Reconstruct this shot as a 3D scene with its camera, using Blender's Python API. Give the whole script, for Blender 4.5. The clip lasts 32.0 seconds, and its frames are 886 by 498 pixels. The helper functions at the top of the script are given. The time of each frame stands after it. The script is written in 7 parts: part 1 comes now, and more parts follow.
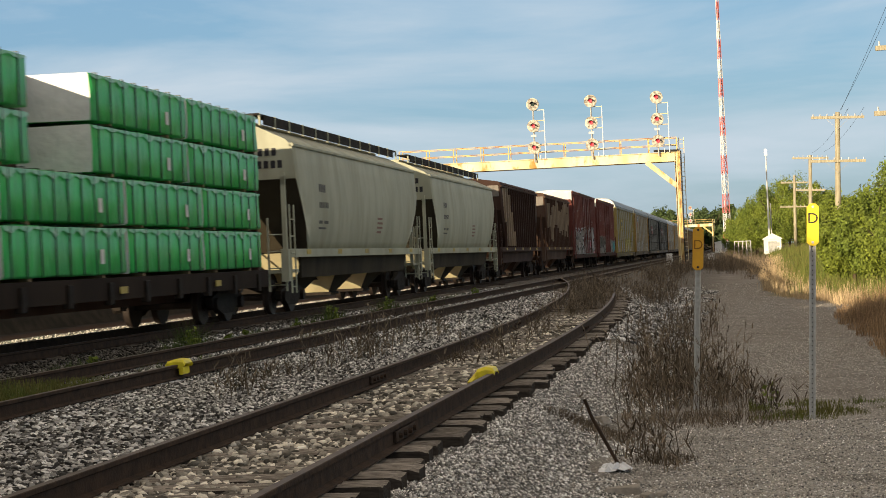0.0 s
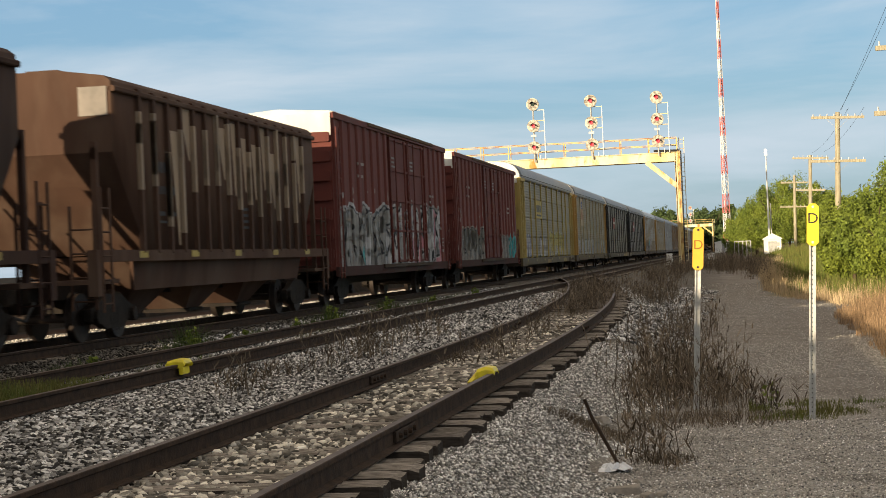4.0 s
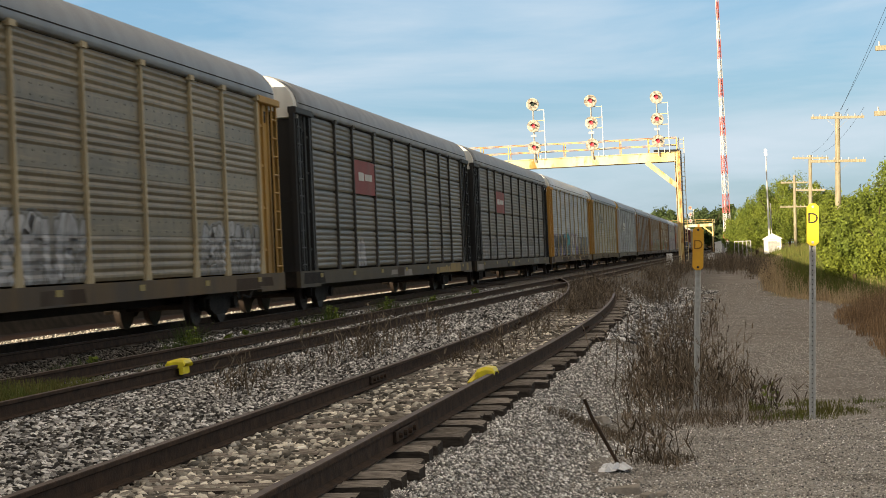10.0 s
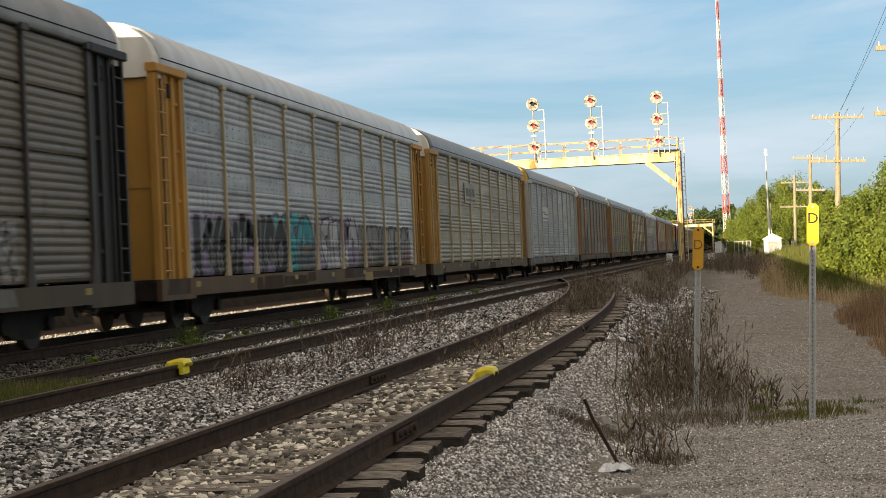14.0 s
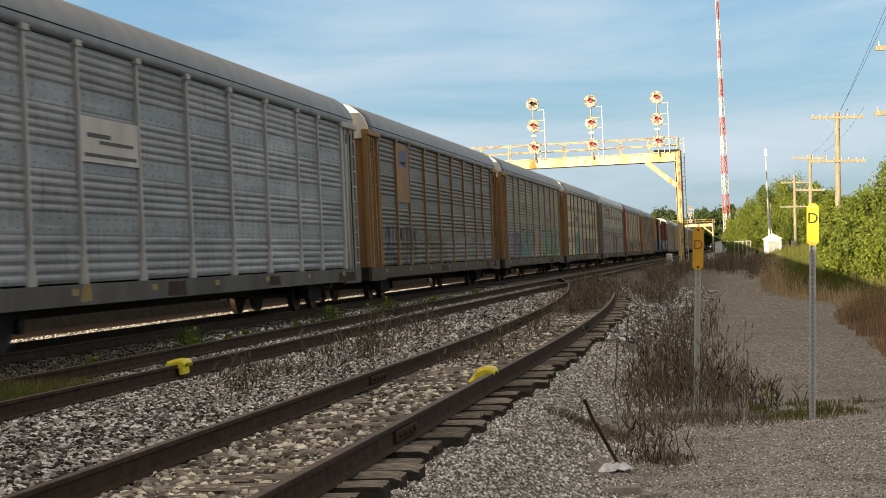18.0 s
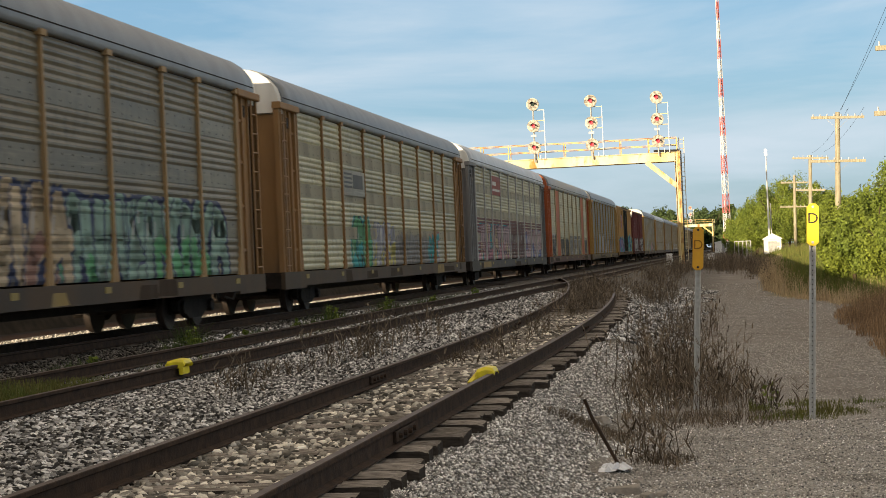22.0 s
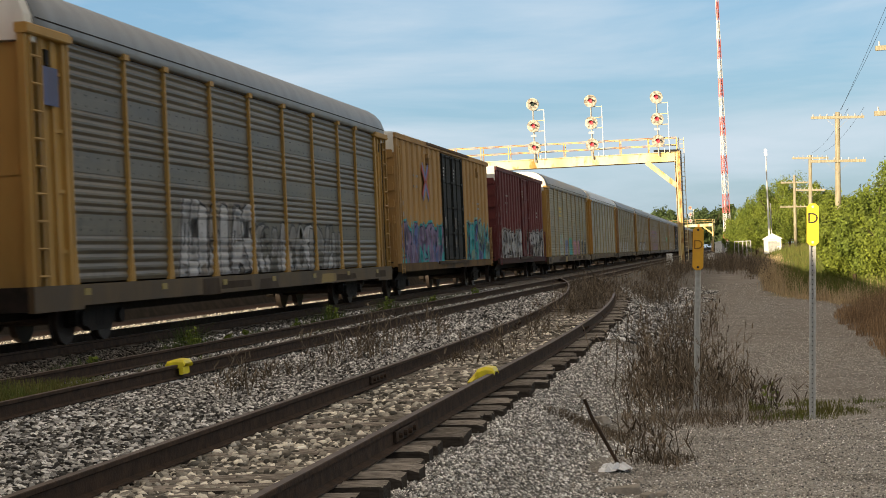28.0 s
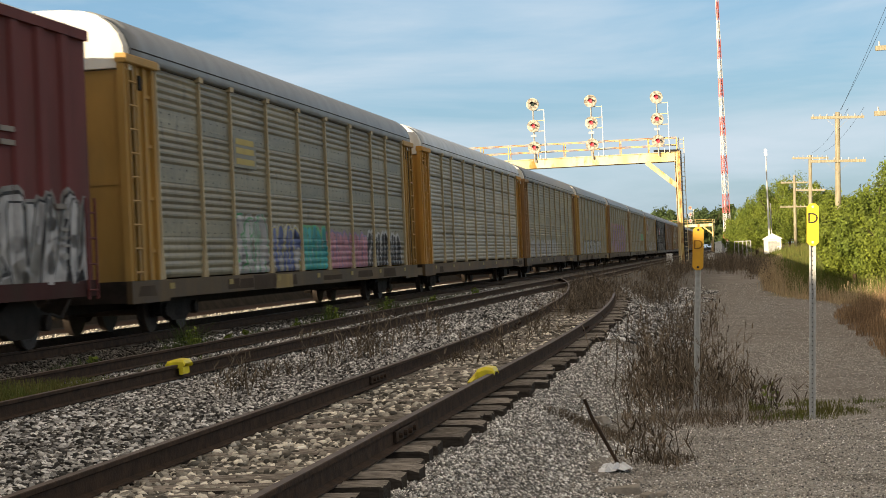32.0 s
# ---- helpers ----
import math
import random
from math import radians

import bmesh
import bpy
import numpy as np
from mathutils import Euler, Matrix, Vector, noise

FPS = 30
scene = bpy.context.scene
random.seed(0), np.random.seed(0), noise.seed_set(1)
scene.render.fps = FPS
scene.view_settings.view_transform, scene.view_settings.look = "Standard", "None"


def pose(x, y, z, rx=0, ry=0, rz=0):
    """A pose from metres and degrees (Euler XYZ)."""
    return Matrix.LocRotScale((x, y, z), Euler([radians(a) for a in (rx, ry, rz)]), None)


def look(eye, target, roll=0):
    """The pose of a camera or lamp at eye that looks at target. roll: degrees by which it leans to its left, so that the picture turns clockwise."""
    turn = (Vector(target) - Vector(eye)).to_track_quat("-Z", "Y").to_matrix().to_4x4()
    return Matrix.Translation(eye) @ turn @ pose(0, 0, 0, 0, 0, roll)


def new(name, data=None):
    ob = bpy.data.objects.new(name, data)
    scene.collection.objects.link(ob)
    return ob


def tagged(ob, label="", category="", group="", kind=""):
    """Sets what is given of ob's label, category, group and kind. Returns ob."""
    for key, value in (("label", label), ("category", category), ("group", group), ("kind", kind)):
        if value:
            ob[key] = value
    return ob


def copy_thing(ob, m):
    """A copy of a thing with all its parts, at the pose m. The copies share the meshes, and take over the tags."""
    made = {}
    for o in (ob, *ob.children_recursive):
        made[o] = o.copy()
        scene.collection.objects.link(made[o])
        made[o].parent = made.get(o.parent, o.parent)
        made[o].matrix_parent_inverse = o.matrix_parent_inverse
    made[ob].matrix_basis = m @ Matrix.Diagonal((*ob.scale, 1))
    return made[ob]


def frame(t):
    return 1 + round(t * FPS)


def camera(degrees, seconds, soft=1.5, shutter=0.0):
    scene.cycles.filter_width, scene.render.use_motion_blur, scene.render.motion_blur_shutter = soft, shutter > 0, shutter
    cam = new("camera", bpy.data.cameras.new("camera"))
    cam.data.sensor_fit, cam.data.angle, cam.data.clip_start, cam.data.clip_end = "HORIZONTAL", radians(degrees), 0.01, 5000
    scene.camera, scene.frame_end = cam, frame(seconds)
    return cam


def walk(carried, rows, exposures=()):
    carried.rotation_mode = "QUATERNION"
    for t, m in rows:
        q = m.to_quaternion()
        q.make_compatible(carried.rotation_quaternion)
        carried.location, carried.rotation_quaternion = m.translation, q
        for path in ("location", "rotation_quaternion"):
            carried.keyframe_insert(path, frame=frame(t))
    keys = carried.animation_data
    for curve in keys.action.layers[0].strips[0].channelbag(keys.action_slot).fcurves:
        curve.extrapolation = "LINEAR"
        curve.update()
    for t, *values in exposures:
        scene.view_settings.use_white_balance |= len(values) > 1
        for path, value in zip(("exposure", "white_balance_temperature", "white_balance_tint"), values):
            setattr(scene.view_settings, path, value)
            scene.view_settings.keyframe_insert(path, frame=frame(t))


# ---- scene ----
cam = camera(28.2, 32.0, soft=0.7, shutter=0.25)
EYE = (0.0, 0.0, 1.16)
YAW, PITCH, ROLL = 9.61, 0.31, 2.5          # left of the track's line, up, lean
CAM_POSE = Matrix.Translation(EYE) @ pose(0, 0, 0, 0, 0, YAW) @ pose(0, 0, 0, 90 + PITCH) @ pose(0, 0, 0, 0, 0, -ROLL)
walk(cam, [(0.0, CAM_POSE), (32.0, CAM_POSE)], exposures=[(t, e, 6800, 11) for t, e in ((0.0, 0.56), (3.0, 0.58), (6.0, 0.66), (9.0, 0.72), (12.0, 0.78), (15.0, 0.76), (18.0, 0.71), (32.0, 0.71))])

# ---- world, sun ----
SUN_AZ, SUN_EL = 64.0, 9.8                 # degrees behind the perpendicular on the far side of the train; height


def sun_dir():
    a, e = radians(SUN_AZ), radians(SUN_EL)
    return Vector((-math.cos(a) * math.cos(e), -math.sin(a) * math.cos(e), math.sin(e)))


def make_world():
    w = bpy.data.worlds.new("sky")
    scene.world = w
    w.use_nodes = True
    nt = w.node_tree
    n, l = nt.nodes, nt.links
    bg = n["Background"]
    sky = n.new("ShaderNodeTexSky")
    sky.sky_type, sky.sun_disc = "NISHITA", False
    d = sun_dir()
    sky.sun_elevation = radians(SUN_EL)
    sky.sun_rotation = math.atan2(d.x, d.y)
    sky.air_density, sky.dust_density, sky.ozone_density = 1.0, 0.6, 2.0
    tc = n.new("ShaderNodeTexCoord")
    mp = n.new("ShaderNodeMapping")
    mp.inputs["Scale"].default_value = (2.2, 2.2, 13.0)
    l.new(tc.outputs["Generated"], mp.inputs["Vector"])
    nz = n.new("ShaderNodeTexNoise")
    nz.inputs["Scale"].default_value, nz.inputs["Detail"].default_value, nz.inputs["Roughness"].default_value = 1.7, 7.0, 0.55
    nz.inputs["Distortion"].default_value = 0.35
    l.new(mp.outputs[0], nz.inputs["Vector"])
    cr = n.new("ShaderNodeValToRGB")
    cr.color_ramp.elements[0].position, cr.color_ramp.elements[0].color = 0.40, (0, 0, 0, 1)
    cr.color_ramp.elements[1].position, cr.color_ramp.elements[1].color = 0.68, (1, 1, 1, 1)
    l.new(nz.outputs["Fac"], cr.inputs[0])
    mx = n.new("ShaderNodeMix")
    mx.data_type = "RGBA"
    sat = n.new("ShaderNodeHueSaturation")
    sat.inputs["Saturation"].default_value = 1.05
    l.new(sky.outputs[0], sat.inputs["Color"])
    tone = n.new("ShaderNodeMix")
    tone.data_type = "RGBA"
    tone.inputs["Factor"].default_value = 0.7
    tone.inputs["B"].default_value = (1.15, 2.4, 3.95, 1)
    l.new(sat.outputs[0], tone.inputs["A"])
    l.new(tone.outputs["Result"], mx.inputs["A"])
    mx.inputs["B"].default_value = (3.6, 4.3, 5.0, 1)
    mf = n.new("ShaderNodeMath")
    mf.operation = "MULTIPLY"
    mf.inputs[1].default_value = 0.85
    l.new(cr.outputs[0], mf.inputs[0])
    l.new(mf.outputs[0], mx.inputs["Factor"])
    # overhead the cloud closes and is warmed by the low sun
    sep = n.new("ShaderNodeSeparateXYZ")
    l.new(tc.outputs["Generated"], sep.inputs[0])
    up = n.new("ShaderNodeMapRange")
    up.interpolation_type = "SMOOTHSTEP"
    up.inputs["From Min"].default_value, up.inputs["From Max"].default_value = 0.16, 0.5
    l.new(sep.outputs["Z"], up.inputs["Value"])
    over = n.new("ShaderNodeMix")
    over.data_type = "RGBA"
    over.inputs["B"].default_value = (4.1, 3.6, 3.0, 1)
    l.new(mx.outputs["Result"], over.inputs["A"])
    l.new(up.outputs[0], over.inputs["Factor"])
    l.new(over.outputs["Result"], bg.inputs["Color"])
    bg.inputs["Strength"].default_value = 0.11


make_world()
sun_data = bpy.data.lights.new("sun", "SUN")
sun_data.energy, sun_data.angle, sun_data.color = 4.6, radians(0.5), (1.0, 0.83, 0.58)
sun = new("sun", sun_data)
sun.matrix_world = look(sun_dir() * 100, (0, 0, 0))

# ---- materials ----


def mat(name, c1, c2=None, rough=0.8, metal=0.0, scale=6.0, fine=60.0, bump=0.2, lo=0.35, hi=0.65, stretch=(1, 1, 1), dirt=None, dirt_amt=0.0,
        dirt_scale=1.3, objrand=0.0, island=0.0, space="Object"):
    """Two noises mix two tones, a third adds dirt, a fine one gives relief."""
    m = bpy.data.materials.new(name)
    m.use_nodes = True
    nt = m.node_tree
    n, l = nt.nodes, nt.links
    b = n["Principled BSDF"]
    b.inputs["Roughness"].default_value, b.inputs["Metallic"].default_value = rough, metal
    if rough >= 0.55:
        b.inputs["Specular IOR Level"].default_value = 0.12 if rough >= 0.75 else 0.25
    tc = n.new("ShaderNodeTexCoord")
    mp = n.new("ShaderNodeMapping")
    mp.inputs["Scale"].default_value = stretch
    src = tc.outputs["Object"]
    if space == "World":
        src = n.new("ShaderNodeNewGeometry").outputs["Position"]
    l.new(src, mp.inputs["Vector"])

    def noise_at(sc, detail=5.0):
        t = n.new("ShaderNodeTexNoise")
        t.inputs["Scale"].default_value, t.inputs["Detail"].default_value = sc, detail
        l.new(mp.outputs[0], t.inputs["Vector"])
        return t.outputs["Fac"]

    def ramp(sock, a, z):
        r = n.new("ShaderNodeMapRange")
        r.inputs["From Min"].default_value, r.inputs["From Max"].default_value = a, z
        l.new(sock, r.inputs["Value"])
        return r.outputs[0]

    def mix(a, bb, fac):
        x = n.new("ShaderNodeMix")
        x.data_type = "RGBA"
        for s, key in ((a, "A"), (bb, "B")):
            if isinstance(s, tuple):
                x.inputs[key].default_value = (*s, 1)
            else:
                l.new(s, x.inputs[key])
        l.new(fac, x.inputs["Factor"])
        return x.outputs["Result"]

    c2 = c2 or tuple(v * 0.7 for v in c1)
    col = mix(c1, c2, ramp(noise_at(scale), lo, hi))
    if dirt:
        r = ramp(noise_at(dirt_scale, 8.0), 0.62 - dirt_amt * 0.3, 0.78)
        mu = n.new("ShaderNodeMath")
        mu.operation = "MULTIPLY"
        mu.inputs[1].default_value = min(1.0, dirt_amt + 0.2)
        l.new(r, mu.inputs[0])
        col = mix(col, dirt, mu.outputs[0])
    if objrand or island:
        hv = n.new("ShaderNodeHueSaturation")
        rnd = n.new("ShaderNodeObjectInfo").outputs["Random"] if objrand else n.new("ShaderNodeNewGeometry").outputs["Random Per Island"]
        amt = objrand or island
        r = n.new("ShaderNodeMapRange")
        r.inputs["To Min"].default_value, r.inputs["To Max"].default_value = 1 - amt, 1 + amt
        if amt > 0.65:
            # many dark pieces, few pale ones
            pw = n.new("ShaderNodeMath")
            pw.operation = "POWER"
            pw.inputs[1].default_value = 2.1
            l.new(rnd, pw.inputs[0])
            rnd = pw.outputs[0]
        l.new(rnd, r.inputs["Value"])
        l.new(r.outputs[0], hv.inputs["Value"])
        l.new(col, hv.inputs["Color"])
        col = hv.outputs[0]
    l.new(col, b.inputs["Base Color"])
    if bump:
        bp = n.new("ShaderNodeBump")
        bp.inputs["Strength"].default_value, bp.inputs["Distance"].default_value = bump, 0.02
        l.new(noise_at(fine), bp.inputs["Height"])
        l.new(bp.outputs[0], b.inputs["Normal"])
    return m


def glow(name, col, strength):
    m = bpy.data.materials.new(name)
    m.use_nodes = True
    b = m.node_tree.nodes["Principled BSDF"]
    b.inputs["Base Color"].default_value = (*col, 1)
    b.inputs["Emission Color"].default_value = (*col, 1)
    b.inputs["Emission Strength"].default_value = strength
    return m


m_rail = mat("rail_steel", (0.034, 0.024, 0.018), (0.062, 0.040, 0.028), 0.85, 0.0, 8, 40, 0.3)
m_railtop = mat("rail_head", (0.13, 0.10, 0.085), (0.08, 0.06, 0.05), 0.6, 0.2, 5, 30, 0.1)
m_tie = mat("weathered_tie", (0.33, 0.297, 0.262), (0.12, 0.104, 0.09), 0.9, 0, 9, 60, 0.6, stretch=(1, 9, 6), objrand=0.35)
# creosote, darkened further for the shade in the gaps between sleepers
m_tie_side = mat("creosoted_shaded_tie", (0.06, 0.05, 0.042), (0.035, 0.03, 0.026), 0.9, 0, 9, 60, 0.5, stretch=(1, 9, 6))
m_stone = mat("ballast_stone", (0.62, 0.615, 0.605), (0.41, 0.405, 0.395), 0.95, 0, 14, 60, 0.4, island=0.95, dirt=(0.075, 0.073, 0.072), dirt_amt=0.5, dirt_scale=1.1)
m_stone_w = mat("ballast_stone_warm", (0.68, 0.64, 0.56), (0.44, 0.41, 0.355), 0.95, 0, 14, 60, 0.4, island=0.85, dirt=(0.09, 0.08, 0.07), dirt_amt=0.25, dirt_scale=1.6)
m_stone_d = mat("sooty_stone", (0.17, 0.16, 0.145), (0.09, 0.083, 0.075), 0.95, 0, 14, 60, 0.4, island=0.9)
m_gravel = mat("fine_gravel", (0.78, 0.77, 0.75), (0.54, 0.53, 0.51), 0.95, 0, 14, 60, 0.4, island=0.85)
m_pebble = mat("pale_pebble", (0.56, 0.53, 0.49), (0.38, 0.355, 0.32), 0.95, 0, 14, 60, 0.3, island=0.5)
m_black = mat("underframe_black", (0.016, 0.014, 0.012), (0.03, 0.023, 0.019), 0.75, 0.1, 5, 50, 0.3)
m_wheel = mat("wheel_steel", (0.03, 0.025, 0.022), (0.05, 0.036, 0.03), 0.6, 0.3, 8, 50, 0.2)
m_galv = mat("galvanised_post", (0.62, 0.62, 0.60), (0.46, 0.46, 0.45), 0.55, 0.1, 20, 80, 0.15)
m_yellow_sign = mat("yellow_reflective", (0.90, 0.66, 0.02), (0.80, 0.58, 0.02), 0.5, 0, 10, 60, 0.05)
m_orange_sign = mat("amber_plastic", (0.80, 0.42, 0.02), (0.70, 0.36, 0.02), 0.5, 0, 10, 60, 0.05)
m_ink = mat("black_ink", (0.03, 0.03, 0.03), None, 0.6, 0, 10, 60, 0.0)
m_derail = mat("yellow_enamel", (0.85, 0.72, 0.02), (0.70, 0.58, 0.03), 0.45, 0, 12, 60, 0.1, dirt=(0.2, 0.15, 0.05), dirt_amt=0.15)
m_gantry = mat("rusty_cream_paint", (0.80, 0.74, 0.53), (0.42, 0.19, 0.05), 0.6, 0, 1.8, 40, 0.2, lo=0.53, hi=0.66, stretch=(1, 1, 0.4), dirt=(0.60, 0.40, 0.10), dirt_amt=0.75, dirt_scale=0.7)
m_railing = mat("rusty_yellow_paint", (0.66, 0.50, 0.20), (0.34, 0.15, 0.05), 0.6, 0, 2.2, 40, 0.2, lo=0.46, hi=0.62)
m_signal = mat("weathered_signal_disc", (0.62, 0.58, 0.48), (0.16, 0.14, 0.12), 0.6, 0.2, 6, 30, 0.2)
m_greysteel = mat("grey_steel", (0.42, 0.42, 0.40), (0.30, 0.30, 0.29), 0.5, 0.3, 4, 40, 0.1)
m_mast_red = mat("mast_red", (0.70, 0.22, 0.20), (0.60, 0.18, 0.17), 0.6, 0, 0.2, 3, 0.0)
m_mast_white = mat("mast_white", (0.80, 0.78, 0.74), (0.7, 0.68, 0.65), 0.6, 0, 0.2, 3, 0.0)
m_wood_pole = mat("pole_timber", (0.47, 0.43, 0.31), (0.30, 0.26, 0.18), 0.9, 0, 3, 30, 0.4, stretch=(6, 6, 0.6))
m_leaf = mat("leaf_green", (0.185, 0.23, 0.034), (0.11, 0.155, 0.025), 0.65, 0, 0.5, 9, 0.0, island=0.4, space="World")
m_leaf_far = mat("far_leaf_green", (0.075, 0.11, 0.04), (0.045, 0.07, 0.028), 0.8, 0, 0.1, 9, 0.0, island=0.3, space="World")
m_bark = mat("bark", (0.10, 0.075, 0.05), None, 0.95, 0, 5, 30, 0.6)
m_grass = mat("green_grass", (0.10, 0.14, 0.03), (0.16, 0.15, 0.05), 0.8, 0, 0.7, 9, 0.0, island=0.35, space="World")
m_dry = mat("dry_grass", (0.57, 0.44, 0.28), (0.38, 0.28, 0.17), 0.85, 0, 0.7, 9, 0.0, island=0.35, space="World")
m_dry_brown = mat("dry_brown_grass", (0.40, 0.275, 0.165), (0.19, 0.125, 0.075), 0.85, 0, 1.2, 9, 0.0, island=0.5, space="World")
m_weed_green = mat("dusty_green_weed", (0.085, 0.12, 0.035), (0.05, 0.07, 0.025), 0.8, 0, 1.5, 9, 0.0, island=0.5, space="World")
m_weed = mat("dead_weed", (0.225, 0.178, 0.128), (0.085, 0.068, 0.050), 0.9, 0, 2, 9, 0.0, island=0.6, space="World")
m_white = mat("white_paint", (0.78, 0.77, 0.74), (0.68, 0.67, 0.64), 0.6, 0, 2, 40, 0.1, dirt=(0.4, 0.36, 0.3), dirt_amt=0.1)
m_wire = mat("cable_black", (0.03, 0.03, 0.03), None, 0.7, 0, 2, 40, 0.0)
m_red_lens = glow("red_lens", (0.8, 0.03, 0.05), 0.5)
m_lens_off = mat("dark_lens", (0.03, 0.05, 0.03), None, 0.2, 0, 2, 40, 0.0)
m_faint = mat("faded_brown_ink", (0.36, 0.17, 0.02), None, 0.6, 0, 10, 60, 0.0)
m_rock = mat("broken_concrete", (0.36, 0.33, 0.29), (0.22, 0.2, 0.175), 0.95, 0, 7, 50, 0.5)
m_litter = mat("white_plastic_bag", (0.8, 0.82, 0.85), (0.7, 0.72, 0.76), 0.4, 0, 10, 30, 0.5)


def ground_material():
    m = bpy.data.materials.new("ballast_and_gravel_ground")
    m.use_nodes = True
    nt = m.node_tree
    n, l = nt.nodes, nt.links
    b = n["Principled BSDF"]
    b.inputs["Roughness"].default_value = 0.95
    b.inputs["Specular IOR Level"].default_value = 0.05
    pos = n.new("ShaderNodeNewGeometry").outputs["Position"]
    sp = n.new("ShaderNodeSeparateXYZ")
    l.new(pos, sp.inputs[0])

    def nz(sc, det=6.0, kind="ShaderNodeTexNoise"):
        t = n.new(kind)
        t.inputs["Scale"].default_value = sc
        if kind == "ShaderNodeTexNoise":
            t.inputs["Detail"].default_value = det
        l.new(pos, t.inputs["Vector"])
        return t

    def math_(op, a, bb):
        x = n.new("ShaderNodeMath")
        x.operation = op
        for i, s in enumerate((a, bb)):
            if isinstance(s, (int, float)):
                x.inputs[i].default_value = s
            else:
                l.new(s, x.inputs[i])
        return x.outputs[0]

    def rng(s, a, z):
        r = n.new("ShaderNodeMapRange")
        r.inputs["From Min"].default_value, r.inputs["From Max"].default_value = a, z
        l.new(s, r.inputs["Value"])
        return r.outputs[0]

    def mix(a, bb, f):
        x = n.new("ShaderNodeMix")
        x.data_type = "RGBA"
        for s, key in ((a, "A"), (bb, "B")):
            if isinstance(s, tuple):
                x.inputs[key].default_value = (*s, 1)
            else:
                l.new(s, x.inputs[key])
        l.new(f, x.inputs["Factor"])
        return x.outputs["Result"]

    v = nz(26, kind="ShaderNodeTexVoronoi")
    stones = mix((0.025, 0.022, 0.02), (0.26, 0.24, 0.215), v.outputs["Color"])
    gravel = mix((0.34, 0.326, 0.303), (0.24, 0.228, 0.211), rng(nz(0.9).outputs["Fac"], 0.35, 0.65))
    vv = nz(70, kind="ShaderNodeTexVoronoi")
    gravel = mix(gravel, mix((0.05, 0.046, 0.042), (0.60, 0.57, 0.53), vv.outputs["Color"]), rng(nz(9, 4).outputs["Fac"], 0.25, 0.68))
    gravel = mix(gravel, (0.085, 0.075, 0.065), rng(nz(1.3, 9).outputs["Fac"], 0.50, 0.80))
    grass = mix((0.09, 0.12, 0.03), (0.26, 0.19, 0.09), rng(nz(0.35).outputs["Fac"], 0.4, 0.6))
    wob = math_("MULTIPLY", math_("SUBTRACT", nz(0.6).outputs["Fac"], 0.5), 2.6)
    # trodden earth shows through further up the lane
    gravel = mix(gravel, (0.165, 0.142, 0.122), math_("MULTIPLY", rng(math_("ADD", sp.outputs["Y"], math_("MULTIPLY", wob, 2.0)), 17.5, 23.0), math_("ADD", 0.25, math_("MULTIPLY", nz(0.5, 8).outputs["Fac"], 0.55))))
    xw = math_("ADD", sp.outputs["X"], math_("MULTIPLY", wob, 0.6))
    col = mix(stones, gravel, rng(xw, -1.9, -0.7))
    # the dirt lane ends in grass on its far side
    bend = n.new("ShaderNodeMapRange")
    bend.interpolation_type = "SMOOTHSTEP"
    bend.inputs["From Min"].default_value, bend.inputs["From Max"].default_value = 52.0, 68.0
    l.new(sp.outputs["Y"], bend.inputs["Value"])
    edge = math_("ADD", math_("MULTIPLY", bend.outputs[0], -1.95), 2.85)
    col = mix(col, grass, rng(math_("SUBTRACT", xw, edge), -0.1, 0.5))
    # past the main track a pale shoulder, brown earth, then shade painted near-black
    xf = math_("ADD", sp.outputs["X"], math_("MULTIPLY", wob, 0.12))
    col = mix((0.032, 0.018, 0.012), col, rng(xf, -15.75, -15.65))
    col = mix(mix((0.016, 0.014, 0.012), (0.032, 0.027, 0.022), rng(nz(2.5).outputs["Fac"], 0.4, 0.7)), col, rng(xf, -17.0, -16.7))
    l.new(col, b.inputs["Base Color"])
    bp = n.new("ShaderNodeBump")
    bp.inputs["Strength"].default_value, bp.inputs["Distance"].default_value = 0.15, 0.01
    hsum = math_("ADD", v.outputs["Distance"], nz(40).outputs["Fac"])
    l.new(hsum, bp.inputs["Height"])
    l.new(bp.outputs[0], b.inputs["Normal"])
    return m


m_ground = ground_material()

# ---- mesh helpers ----


